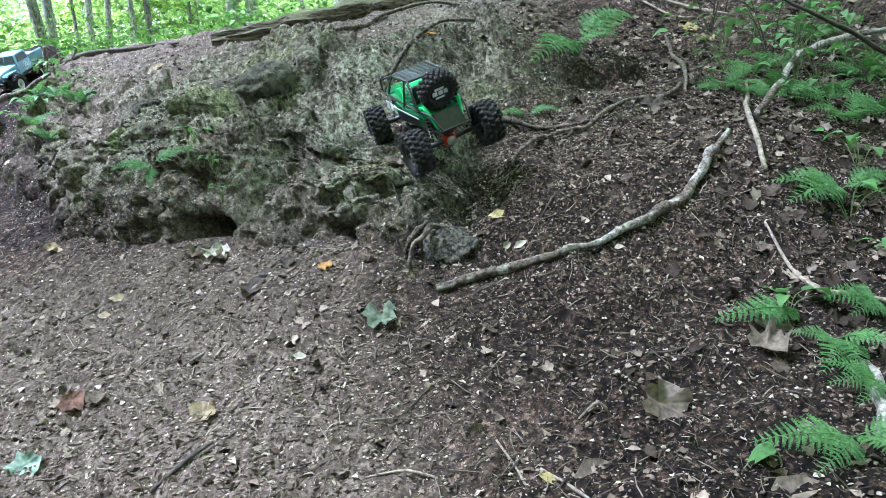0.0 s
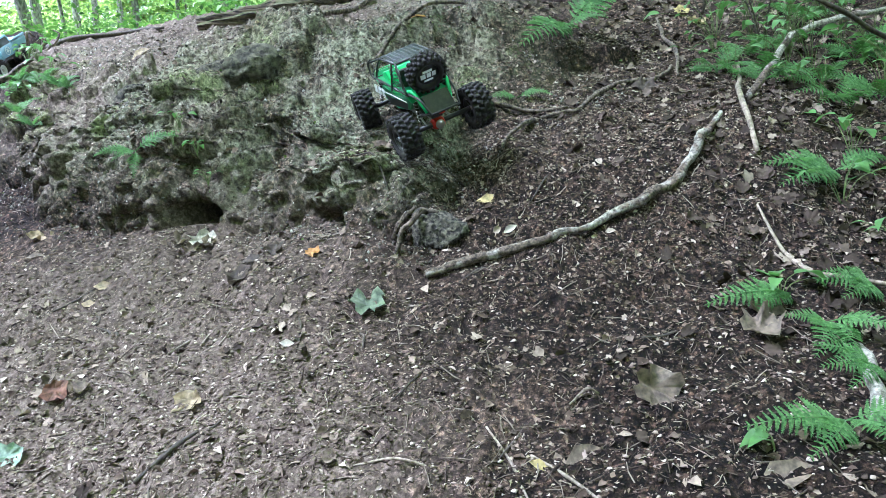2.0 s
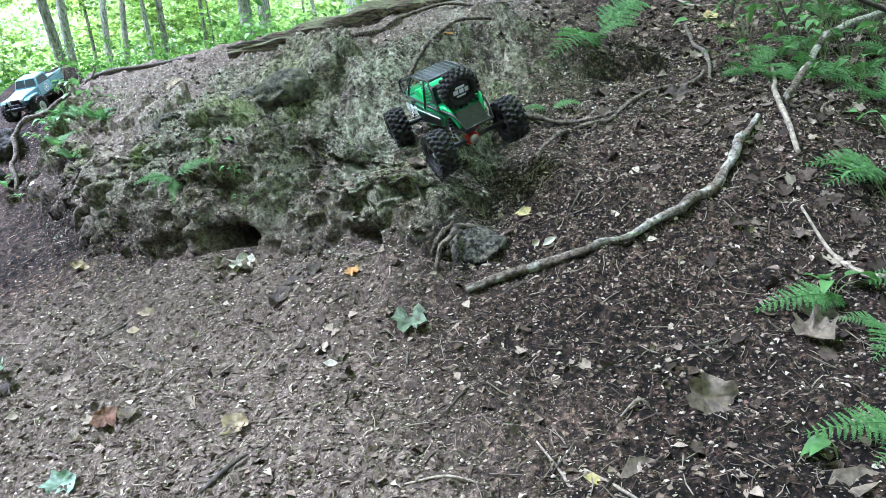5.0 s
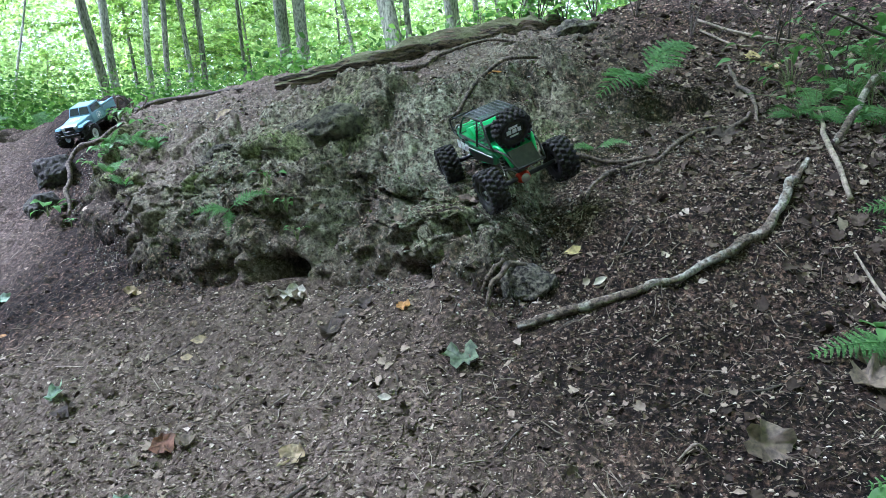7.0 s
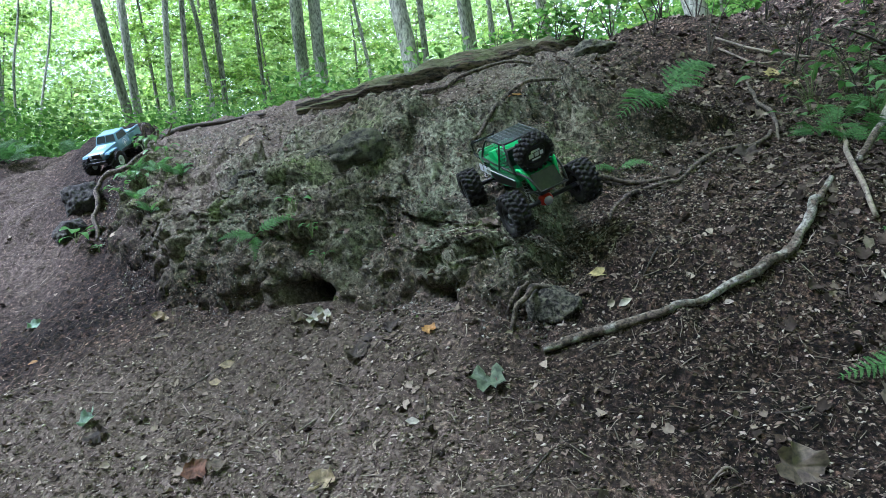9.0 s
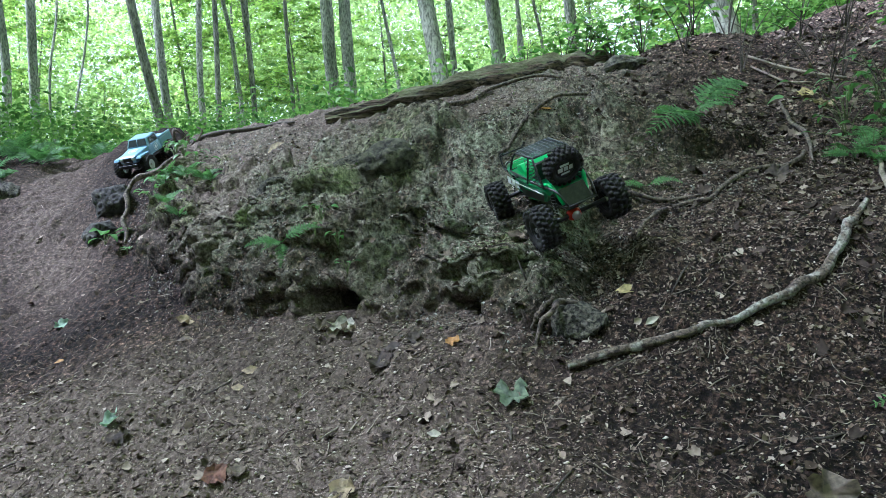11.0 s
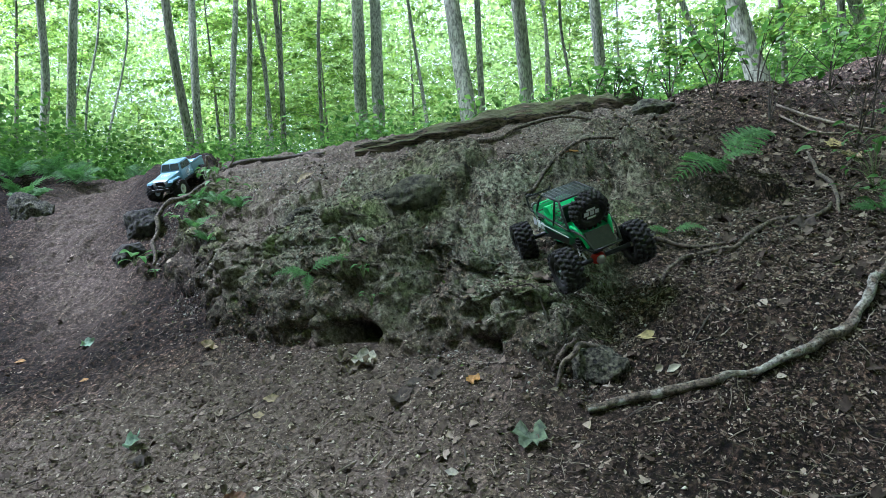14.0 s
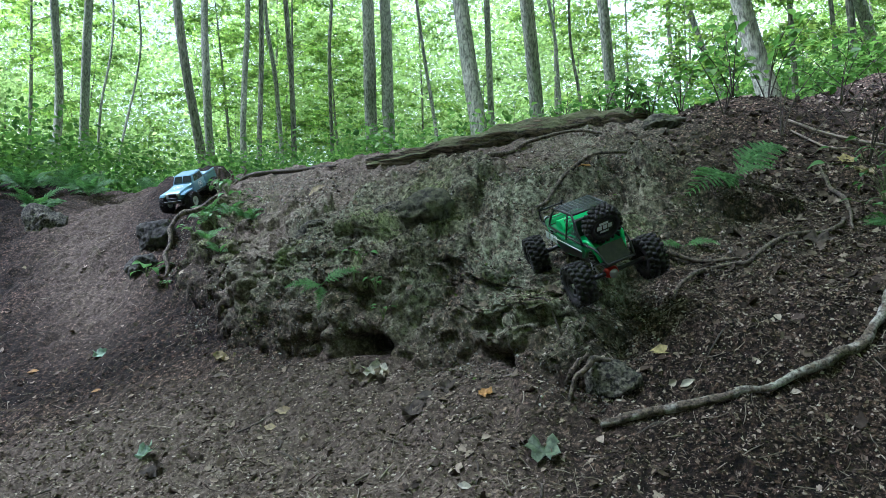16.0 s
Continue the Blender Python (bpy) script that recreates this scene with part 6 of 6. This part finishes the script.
def tyre_mesh(R, W, rim):
    """A balloon tyre with deep lugs: two slanted rows and the shoulders."""
    h, b = W / 2, R - 0.006
    prof = [(-h * 0.80, rim), (-h, rim + 0.006), (-h * 1.02, (R + rim) / 2), (-h, b - 0.008), (-h * 0.84, b - 0.002), (-h * 0.4, b), (h * 0.4, b), (h * 0.84, b - 0.002), (h, b - 0.008), (h * 1.02, (R + rim) / 2), (h, rim + 0.006), (h * 0.80, rim), (-h * 0.80, rim)]
    pieces = [lathe(prof, 60)]
    count = 20
    box = np.array([[x, y, z] for x in (-1, 1) for y in (-1, 1) for z in (0, 1)], float)
    quads = np.array([[0, 1, 3, 2], [4, 6, 7, 5], [0, 4, 5, 1], [2, 3, 7, 6], [0, 2, 6, 4], [1, 5, 7, 3]])
    for k in range(count):
        for row, (y, wide, slant, top) in enumerate([(-0.82, 0.24, 0.0, -0.003), (-0.30, 0.27, 0.35, 0.0), (0.30, 0.27, -0.35, 0.0), (0.82, 0.24, 0.0, -0.003)]):
            a = 2 * math.pi * (k + 0.5 * (row % 2)) / count
            p = box * [R * math.pi / count * 0.58, h * wide, 1.0]
            p[:, :2] *= np.where(box[:, 2:] > 0, 0.85, 1.0)
            x = p[:, 0] + p[:, 1] * slant
            r = np.where(box[:, 2] > 0, R + top, b - 0.006)
            t = a + x / R
            pieces.append((np.stack([r * np.cos(t), p[:, 1] + y * h, r * np.sin(t)], 1), quads))
    v, f = joined(pieces)
    return fast_mesh("tyre", v, f, RUBBER)


def rim_mesh(rim, W, material):
    h = W / 2
    ring = lathe([(-h * 0.80, rim), (-h * 0.86, rim - 0.003), (-h * 0.80, rim - 0.008), (-h * 0.4, rim - 0.010), (h * 0.4, rim - 0.010), (h * 0.80, rim - 0.008), (h * 0.86, rim - 0.003), (h * 0.80, rim)], 40)
    pieces = [ring]
    for k in range(6):
        a = k * math.pi / 3
        for s in (-1, 1):
            pieces.append(rod((0.007 * math.cos(a), s * h * 0.45, 0.007 * math.sin(a)), ((rim - 0.008) * math.cos(a), s * h * 0.62, (rim - 0.008) * math.sin(a)), 0.0042, 5))
    v, f = joined(pieces)
    return fast_mesh("rim", v, f, material)


def hub_mesh(W):
    v, f = lathe([(-W * 0.36, 0.0004), (-W * 0.36, 0.008), (W * 0.36, 0.008), (W * 0.36, 0.0004)], 10)
    return fast_mesh("wheel", v, f, STEEL)


def add_wheel(parent, at_xyz, hub, tyre, rim, turn=(0, 0, 0)):
    w = new("wheel", hub)
    w.parent = parent
    w.matrix_basis = pose(*at_xyz, *turn)
    for key, me in (("tyre", tyre), ("rim", rim)):
        new(key, me).parent = w
    return w


def decal_blocks(parent, origin, right, up, spans, height, name="decal"):
    """Slanted plain blocks in a row."""
    o, r, u = Vector(origin), Vector(right), Vector(up)
    for a, b in spans:
        plate_part(name, [o + r * a, o + r * b, o + r * (b + 0.006) + u * height, o + r * (a + 0.006) + u * height], 0.0008, DECAL, parent, "white printed block")


def axle(parent, x, half, z, red):
    arr_part("axle", [rod((x, -half, z), (x, half, z), 0.0075, 9)], BLACK, parent, "black axle tube")
    v, f = lathe([(-0.020, 0.0005), (-0.020, 0.013), (-0.010, 0.019), (0.010, 0.019), (0.020, 0.013), (0.020, 0.0005)], 14)
    d = new("differential", fast_mesh("differential", v, f, RED if red else BLACK, False))
    d.parent = parent
    d.location = (x, 0.012, z)
    s = -1 if x < 0 else 1
    v, f = lathe([(0, 0.0005), (0, 0.015), (0.004, 0.014), (0.004, 0.0005)], 12)
    c = new("cover", fast_mesh("cover", v, f, STEEL))
    c.parent = d
    c.matrix_basis = pose(s * 0.019, 0, 0, 0, 0, -90 * s)


def shock(parent, a, b):
    a, b = Vector(a), Vector(b)
    mid = a.lerp(b, 0.55)
    s = arr_part("shock", [rod(a, mid, 0.0062, 9), rod(mid, b, 0.0022, 6)], BLACK, parent, "black shock absorber")
    coils = []
    for k in range(40):
        t = k / 39
        p = a.lerp(b, 0.12 + 0.75 * t)
        coils.append((p.x + 0.0085 * math.cos(k * 1.05), p.y + 0.0085 * math.sin(k * 1.05) * 0.8, p.z))
    arr_part("spring", [tube_arrays(np.array(coils), np.full(40, 0.0011), 4)], STEEL, s, "steel coil spring")


def grid_part(name, corner, u, v, nu, nv, r, material, parent, label=""):
    """A flat grille of crossing bars."""
    c, u, v = Vector(corner), Vector(u), Vector(v)
    pieces = [rod(c + u * (i / nu), c + u * (i / nu) + v, r, 4) for i in range(nu + 1)] + [rod(c + v * (j / nv), c + v * (j / nv) + u, r, 4) for j in range(nv + 1)]
    return arr_part(name, pieces, material, parent, label)


def rock_racer():
    car = thing("toy_rock_racer", Matrix(), "green and black radio-controlled rock racer on muddy tyres", "toy car")
    shell_part("chassis", [(0.16, 0.085), (0.18, 0.105), (0.12, 0.115), (-0.13, 0.118), (-0.16, 0.10), (-0.11, 0.08)], [0.03, 0.028, 0.04, 0.045, 0.035, 0.04], BLACK, car, "black chassis and skid plate")
    body = shell_part("body", [(0.205, 0.125), (0.222, 0.148), (0.20, 0.170), (0.115, 0.196), (0.10, 0.178), (-0.02, 0.166), (-0.135, 0.172), (-0.150, 0.150), (-0.115, 0.118), (-0.02, 0.105), (0.11, 0.102)], [0.044, 0.046, 0.048, 0.058, 0.074, 0.078, 0.074, 0.066, 0.066, 0.072, 0.062], GREEN, car, "bright green moulded shell")
    for s in (-1, 1):
        plate_part("side_panel", [(-0.140, s * 0.0755, 0.152), (-0.02, s * 0.0805, 0.142), (0.075, s * 0.074, 0.136), (0.02, s * 0.0765, 0.112), (-0.11, s * 0.071, 0.121)], 0.002, BLACK, body, "black lower side panel")
        plate_part("stripe", [(-0.138, s * 0.077, 0.156), (0.10, s * 0.077, 0.146), (0.10, s * 0.077, 0.143), (-0.138, s * 0.077, 0.153)], 0.0015, DECAL, body, "thin white stripe")
        decal_blocks(body, (0.155 if s > 0 else 0.045, s * 0.0745, 0.124), (-s, 0, 0), (0, 0, 1), [(0.0, 0.026), (0.034, 0.060), (0.068, 0.094)], 0.028)
    plate_part("bonnet", [(0.195, 0.034, 0.175), (0.125, 0.046, 0.196), (0.125, -0.046, 0.196), (0.195, -0.034, 0.175)], 0.002, LIME, body, "light green bonnet panel")
    # tubes of the cage
    cage = []
    for s in (-1, 1):
        cage += [bent([(0.105, s * 0.072, 0.180), (0.070, s * 0.068, 0.225), (0.040, s * 0.062, 0.252)], 0.0036), rod((0.040, s * 0.062, 0.252), (-0.085, s * 0.060, 0.256), 0.0036), bent([(-0.085, s * 0.060, 0.256), (-0.115, s * 0.068, 0.215), (-0.140, s * 0.070, 0.172)], 0.0036), rod((-0.055, s * 0.061, 0.255), (-0.035, s * 0.078, 0.168), 0.0032), rod((0.105, s * 0.074, 0.180), (-0.140, s * 0.072, 0.176), 0.0034), rod((0.08, s * 0.075, 0.178), (0.04, s * 0.077, 0.172), 0.003), bent([(0.105, s * 0.060, 0.20), (0.16, s * 0.05, 0.192), (0.215, s * 0.045, 0.165)], 0.003)]
    for x, z, w in ((0.040, 0.252, 0.062), (-0.085, 0.256, 0.060), (-0.140, 0.172, 0.070), (0.105, 0.180, 0.072), (-0.02, 0.254, 0.061)):
        cage.append(rod((x, -w, z), (x, w, z), 0.0034))
    for piece in cage:
        arr_part("cage_tube", [piece], BLACK, car)
    for i in range(15):
        arr_part("roof_bar", [rod((-0.083 + 0.121 * i / 14, -0.058, 0.257), (-0.083 + 0.121 * i / 14, 0.058, 0.257), 0.0011, 4)], GREYSLAT, car)
    for j in range(9):
        arr_part("roof_bar", [rod((-0.083, -0.058 + 0.0145 * j, 0.2575), (0.038, -0.058 + 0.0145 * j, 0.2575), 0.0011, 4)], GREYSLAT, car)
    for s in (-1, 1):
        grid_part("side_grille", (-0.132, s * 0.0725, 0.178), (0.088, 0, -0.008), (0.022, -s * 0.010, 0.070), 9, 7, 0.0010, BLACK, car, "black mesh side grille")
    shell_part("seat", [(0.0, 0.160), (0.01, 0.168), (-0.028, 0.176), (-0.045, 0.225), (-0.062, 0.225), (-0.055, 0.165)], [0.020] * 6, BLACK, car, "black moulded seat", 0.004, 0.026)
    shell_part("cockpit", [(0.09, 0.165), (0.085, 0.196), (0.05, 0.205), (0.03, 0.185), (0.02, 0.165)], [0.055] * 5, LIME, car, "green moulded dashboard", 0.004)
    # front hoop and lamps
    arr_part("front_bumper", [bent([(0.205, 0.048, 0.145), (0.245, 0.046, 0.150), (0.252, 0.044, 0.190), (0.225, 0.040, 0.205)], 0.0034), bent([(0.205, -0.048, 0.145), (0.245, -0.046, 0.150), (0.252, -0.044, 0.190), (0.225, -0.040, 0.205)], 0.0034), rod((0.252, 0.044, 0.190), (0.252, -0.044, 0.190), 0.0034), rod((0.245, 0.046, 0.150), (0.245, -0.046, 0.150), 0.0034)], BLACK, car, "black tubular front bumper")
    for s in (-1, 1):
        v, f = lathe([(0.0, 0.0004), (0.0, 0.011), (0.010, 0.012), (0.012, 0.009), (0.012, 0.0004)], 16)
        h = new("headlight", fast_mesh("headlight", v, f, LAMP))
        h.parent = car
        h.matrix_basis = pose(0.225, s * 0.03, 0.158, 0, 0, -90)
        tagged(h, "round clear headlight")
    # rear struts and plate
    for s in (-1, 1):
        arr_part("rear_strut", [bent([(-0.135, s * 0.062, 0.182), (-0.165, s * 0.055, 0.178), (-0.180, s * 0.046, 0.140), (-0.185, s * 0.040, 0.118)], 0.0062)], LIME, car, "light green rear strut")
        arr_part("rear_tube", [bent([(-0.145, s * 0.066, 0.176), (-0.200, s * 0.055, 0.165), (-0.235, s * 0.046, 0.125)], 0.0034), rod((-0.235, s * 0.046, 0.125), (-0.15, s * 0.046, 0.105), 0.0034)], BLACK, car)
    box_part("rear_plate", (-0.196, 0, 0.142), (0.006, 0.085, 0.060), BLACK, car, "black tilted rear plate", (0, 38, 0))
    arr_part("rear_bumper", [rod((-0.235, -0.048, 0.125), (-0.235, 0.048, 0.125), 0.0036)], BLACK, car)
    box_part("servo", (-0.165, 0.01, 0.10), (0.03, 0.035, 0.022), BLACK, car, "black servo box")
    box_part("link_mount", (-0.178, -0.006, 0.106), (0.012, 0.02, 0.02), RED, car, "red metal link mount")
    # spare wheel on the back
    hub, tyre, rim = hub_mesh(0.06), tyre_mesh(0.070, 0.060, 0.036), rim_mesh(0.036, 0.060, STEEL)
    black_rim = rim_mesh(0.036, 0.060, BLACK)
    spare = new("spare_wheel", tyre_mesh(0.062, 0.044, 0.034))
    spare.parent = car
    spare.matrix_basis = pose(-0.158, 0, 0.224, 0, 0, 90) @ pose(0, 0, 0, -22, 0, 0)
    v, f = lathe([(0.012, 0.0004), (0.012, 0.033), (0.015, 0.032), (0.015, 0.0004)], 24)
    disc = new("cover_disc", fast_mesh("cover_disc", v, f, BLACK))
    disc.parent = spare
    for z, h, spans in ((0.010, 0.008, [(-0.018, 0.012)]), (-0.008, 0.015, [(-0.026, -0.010), (-0.006, 0.008), (0.012, 0.024)]), (-0.020, 0.006, [(-0.016, 0.014)])):
        for a, b in spans:
            plate_part("decal", [(-a, 0.0165, z), (-b, 0.0165, z), (-b, 0.0165, z + h), (-a, 0.0165, z + h)], 0.001, DECAL, spare, "white printed block")
    # running gear
    for x, red in ((0.17, False), (-0.17, True)):
        axle(car, x, 0.105, 0.070, red)
        for s in (-1, 1):
            shock(car, (x * 0.80, s * 0.052, 0.165), (x * 0.97, s * 0.060, 0.080))
            arr_part("link", [rod((x * 0.98, s * 0.045, 0.064), (x * 0.25, s * 0.026, 0.086), 0.0034), rod((x * 0.98, s * 0.026, 0.088), (x * 0.30, s * 0.036, 0.104), 0.0028)], STEEL if red else BLACK, car)
    for x in (0.17, -0.17):
        for s in (-1, 1):
            add_wheel(car, (x, s * 0.122, 0.070), hub, tyre, black_rim, (0, 30 * s + 100 * x, -8 if x > 0 else 0))
    return car


def star_part(parent, m, size):
    """A plain star inside a ring."""
    bm = bmesh.new()
    pts = [(math.sin(k * math.pi / 5) * (size * 0.72 if k % 2 == 0 else size * 0.29), math.cos(k * math.pi / 5) * (size * 0.72 if k % 2 == 0 else size * 0.29)) for k in range(10)]
    c0 = bm.verts.new((0, 0, 0.0012))
    ring = [bm.verts.new((x, y, 0.0010)) for x, y in pts]
    for k in range(10):
        bm.faces.new((c0, ring[(k + 1) % 10], ring[k]))
    o = [bm.verts.new((math.sin(k * math.pi / 16) * size, math.cos(k * math.pi / 16) * size, 0.0010)) for k in range(32)]
    i = [bm.verts.new((math.sin(k * math.pi / 16) * size * 0.84, math.cos(k * math.pi / 16) * size * 0.84, 0.0010)) for k in range(32)]
    for k in range(32):
        bm.faces.new((o[k], i[k], i[(k + 1) % 32], o[(k + 1) % 32]))
    bmesh.ops.recalc_face_normals(bm, faces=bm.faces)
    ob = part("emblem", bm, DECAL, parent, "white star emblem in a ring")
    ob.matrix_basis = m
    return ob


def trail_truck():
    car = thing("toy_pickup_truck", Matrix(), "pale blue radio-controlled pickup truck with big black tyres", "toy car")
    shell_part("chassis", [(0.20, 0.075), (0.20, 0.095), (-0.22, 0.098), (-0.22, 0.078)], [0.035] * 4, BLACK, car, "black ladder chassis")
    bonnet = shell_part("bonnet", [(0.205, 0.095), (0.210, 0.138), (0.195, 0.144), (0.060, 0.155), (0.060, 0.095)], [0.055, 0.055, 0.056, 0.072, 0.074], BLUE, car, "pale blue tapering bonnet", 0.004)
    star_part(bonnet, pose(0.125, 0, 0.1515, 0, 4.6, 0) @ pose(0, 0, 0, 0, 0, -90), 0.030)
    cab = shell_part("cab", [(0.062, 0.095), (0.062, 0.155), (0.035, 0.205), (-0.070, 0.208), (-0.078, 0.155), (-0.078, 0.092)], [0.078, 0.078, 0.066, 0.066, 0.078, 0.078], BLUE, car, "pale blue cab with a flat roof", 0.005)
    plate_part("windscreen", [(0.0605, 0.066, 0.162), (0.0400, 0.058, 0.200), (0.0400, -0.058, 0.200), (0.0605, -0.066, 0.162)], 0.003, WINDOW, cab, "dark windscreen")
    arr_part("windscreen_post", [rod((0.0625, 0, 0.160), (0.0415, 0, 0.202), 0.002)], BLUE, cab)
    for s in (-1, 1):
        plate_part("side_window", [(0.045, s * 0.0775, 0.160), (0.028, s * 0.0690, 0.198), (-0.055, s * 0.0690, 0.200), (-0.062, s * 0.0775, 0.160)], 0.002, WINDOW, cab, "dark side window")
        star_part(cab, pose(-0.008, s * 0.0792, 0.126, -90 * s, 0, 0), 0.024)
        box_part("bed_side", (-0.155, s * 0.070, 0.128), (0.145, 0.012, 0.055), BLUE, car, "pale blue bed side")
        arr_part("bed_rail", [tube_arrays([(-0.075, s * 0.070, 0.164), (-0.228, s * 0.070, 0.164)], [0.008, 0.008], 10)], BLUE, car, "round blue bed rail")
        shell_part("front_fender", [(0.215, 0.122), (0.205, 0.134), (0.115, 0.134), (0.075, 0.098), (0.085, 0.092), (0.122, 0.124), (0.200, 0.124)], [0.018] * 7, BLUE, car, "flat blue front fender", 0.002, s * 0.078)
        box_part("rock_slider", (-0.005, s * 0.072, 0.084), (0.13, 0.010, 0.010), BLACK, car, "black side step")
        v, f = lathe([(0.0, 0.0004), (0.0, 0.012), (0.006, 0.013), (0.009, 0.010), (0.011, 0.0004)], 18)
        h = new("headlight", fast_mesh("headlight", v, f, LAMP))
        h.parent = car
        h.matrix_basis = pose(0.204, s * 0.040, 0.126, 0, 0, -90)
        tagged(h, "round clear headlight")
        shock(car, (0.145, s * 0.050, 0.125), (0.155, s * 0.058, 0.070))
        shock(car, (-0.145, s * 0.050, 0.120), (-0.155, s * 0.058, 0.070))
    box_part("bed_floor", (-0.152, 0, 0.104), (0.15, 0.13, 0.008), BLUE, car)
    box_part("tailgate", (-0.226, 0, 0.128), (0.008, 0.135, 0.052), BLUE, car)
    box_part("bed_cover", (-0.152, 0, 0.150), (0.148, 0.128, 0.010), BLUE, car, "pale blue bed cover")
    box_part("grille", (0.209, 0, 0.118), (0.006, 0.062, 0.036), BLACK, car, "black slotted grille")
    for k in range(7):
        box_part("slat", (0.213, (k - 3) * 0.0085, 0.118), (0.004, 0.0028, 0.032), BLACK, car, bevel=0.0008)
    box_part("front_bumper", (0.226, 0, 0.086), (0.014, 0.125, 0.016), BLACK, car, "black front bumper")
    arr_part("winch_hoop", [bent([(0.230, 0.035, 0.092), (0.236, 0.028, 0.112), (0.236, -0.028, 0.112), (0.230, -0.035, 0.092)], 0.003)], BLACK, car)
    for x in (0.155, -0.155):
        axle(car, x, 0.085, 0.060, False)
    hub, tyre = hub_mesh(0.048), tyre_mesh(0.062, 0.050, 0.030)
    rim = rim_mesh(0.030, 0.050, DECAL)
    for x in (0.155, -0.155):
        for s in (-1, 1):
            add_wheel(car, (x, s * 0.096, 0.060), hub, tyre, rim, (0, 40 * s, 0))
    return car


RACER = rock_racer()
RACER.matrix_world = pose(0.50, 2.47, 1.325, -21, -19, 106)
TRUCK = trail_truck()
TRUCK.matrix_world = pose(-1.66, 4.95, 1.952, 3, 27, 256)
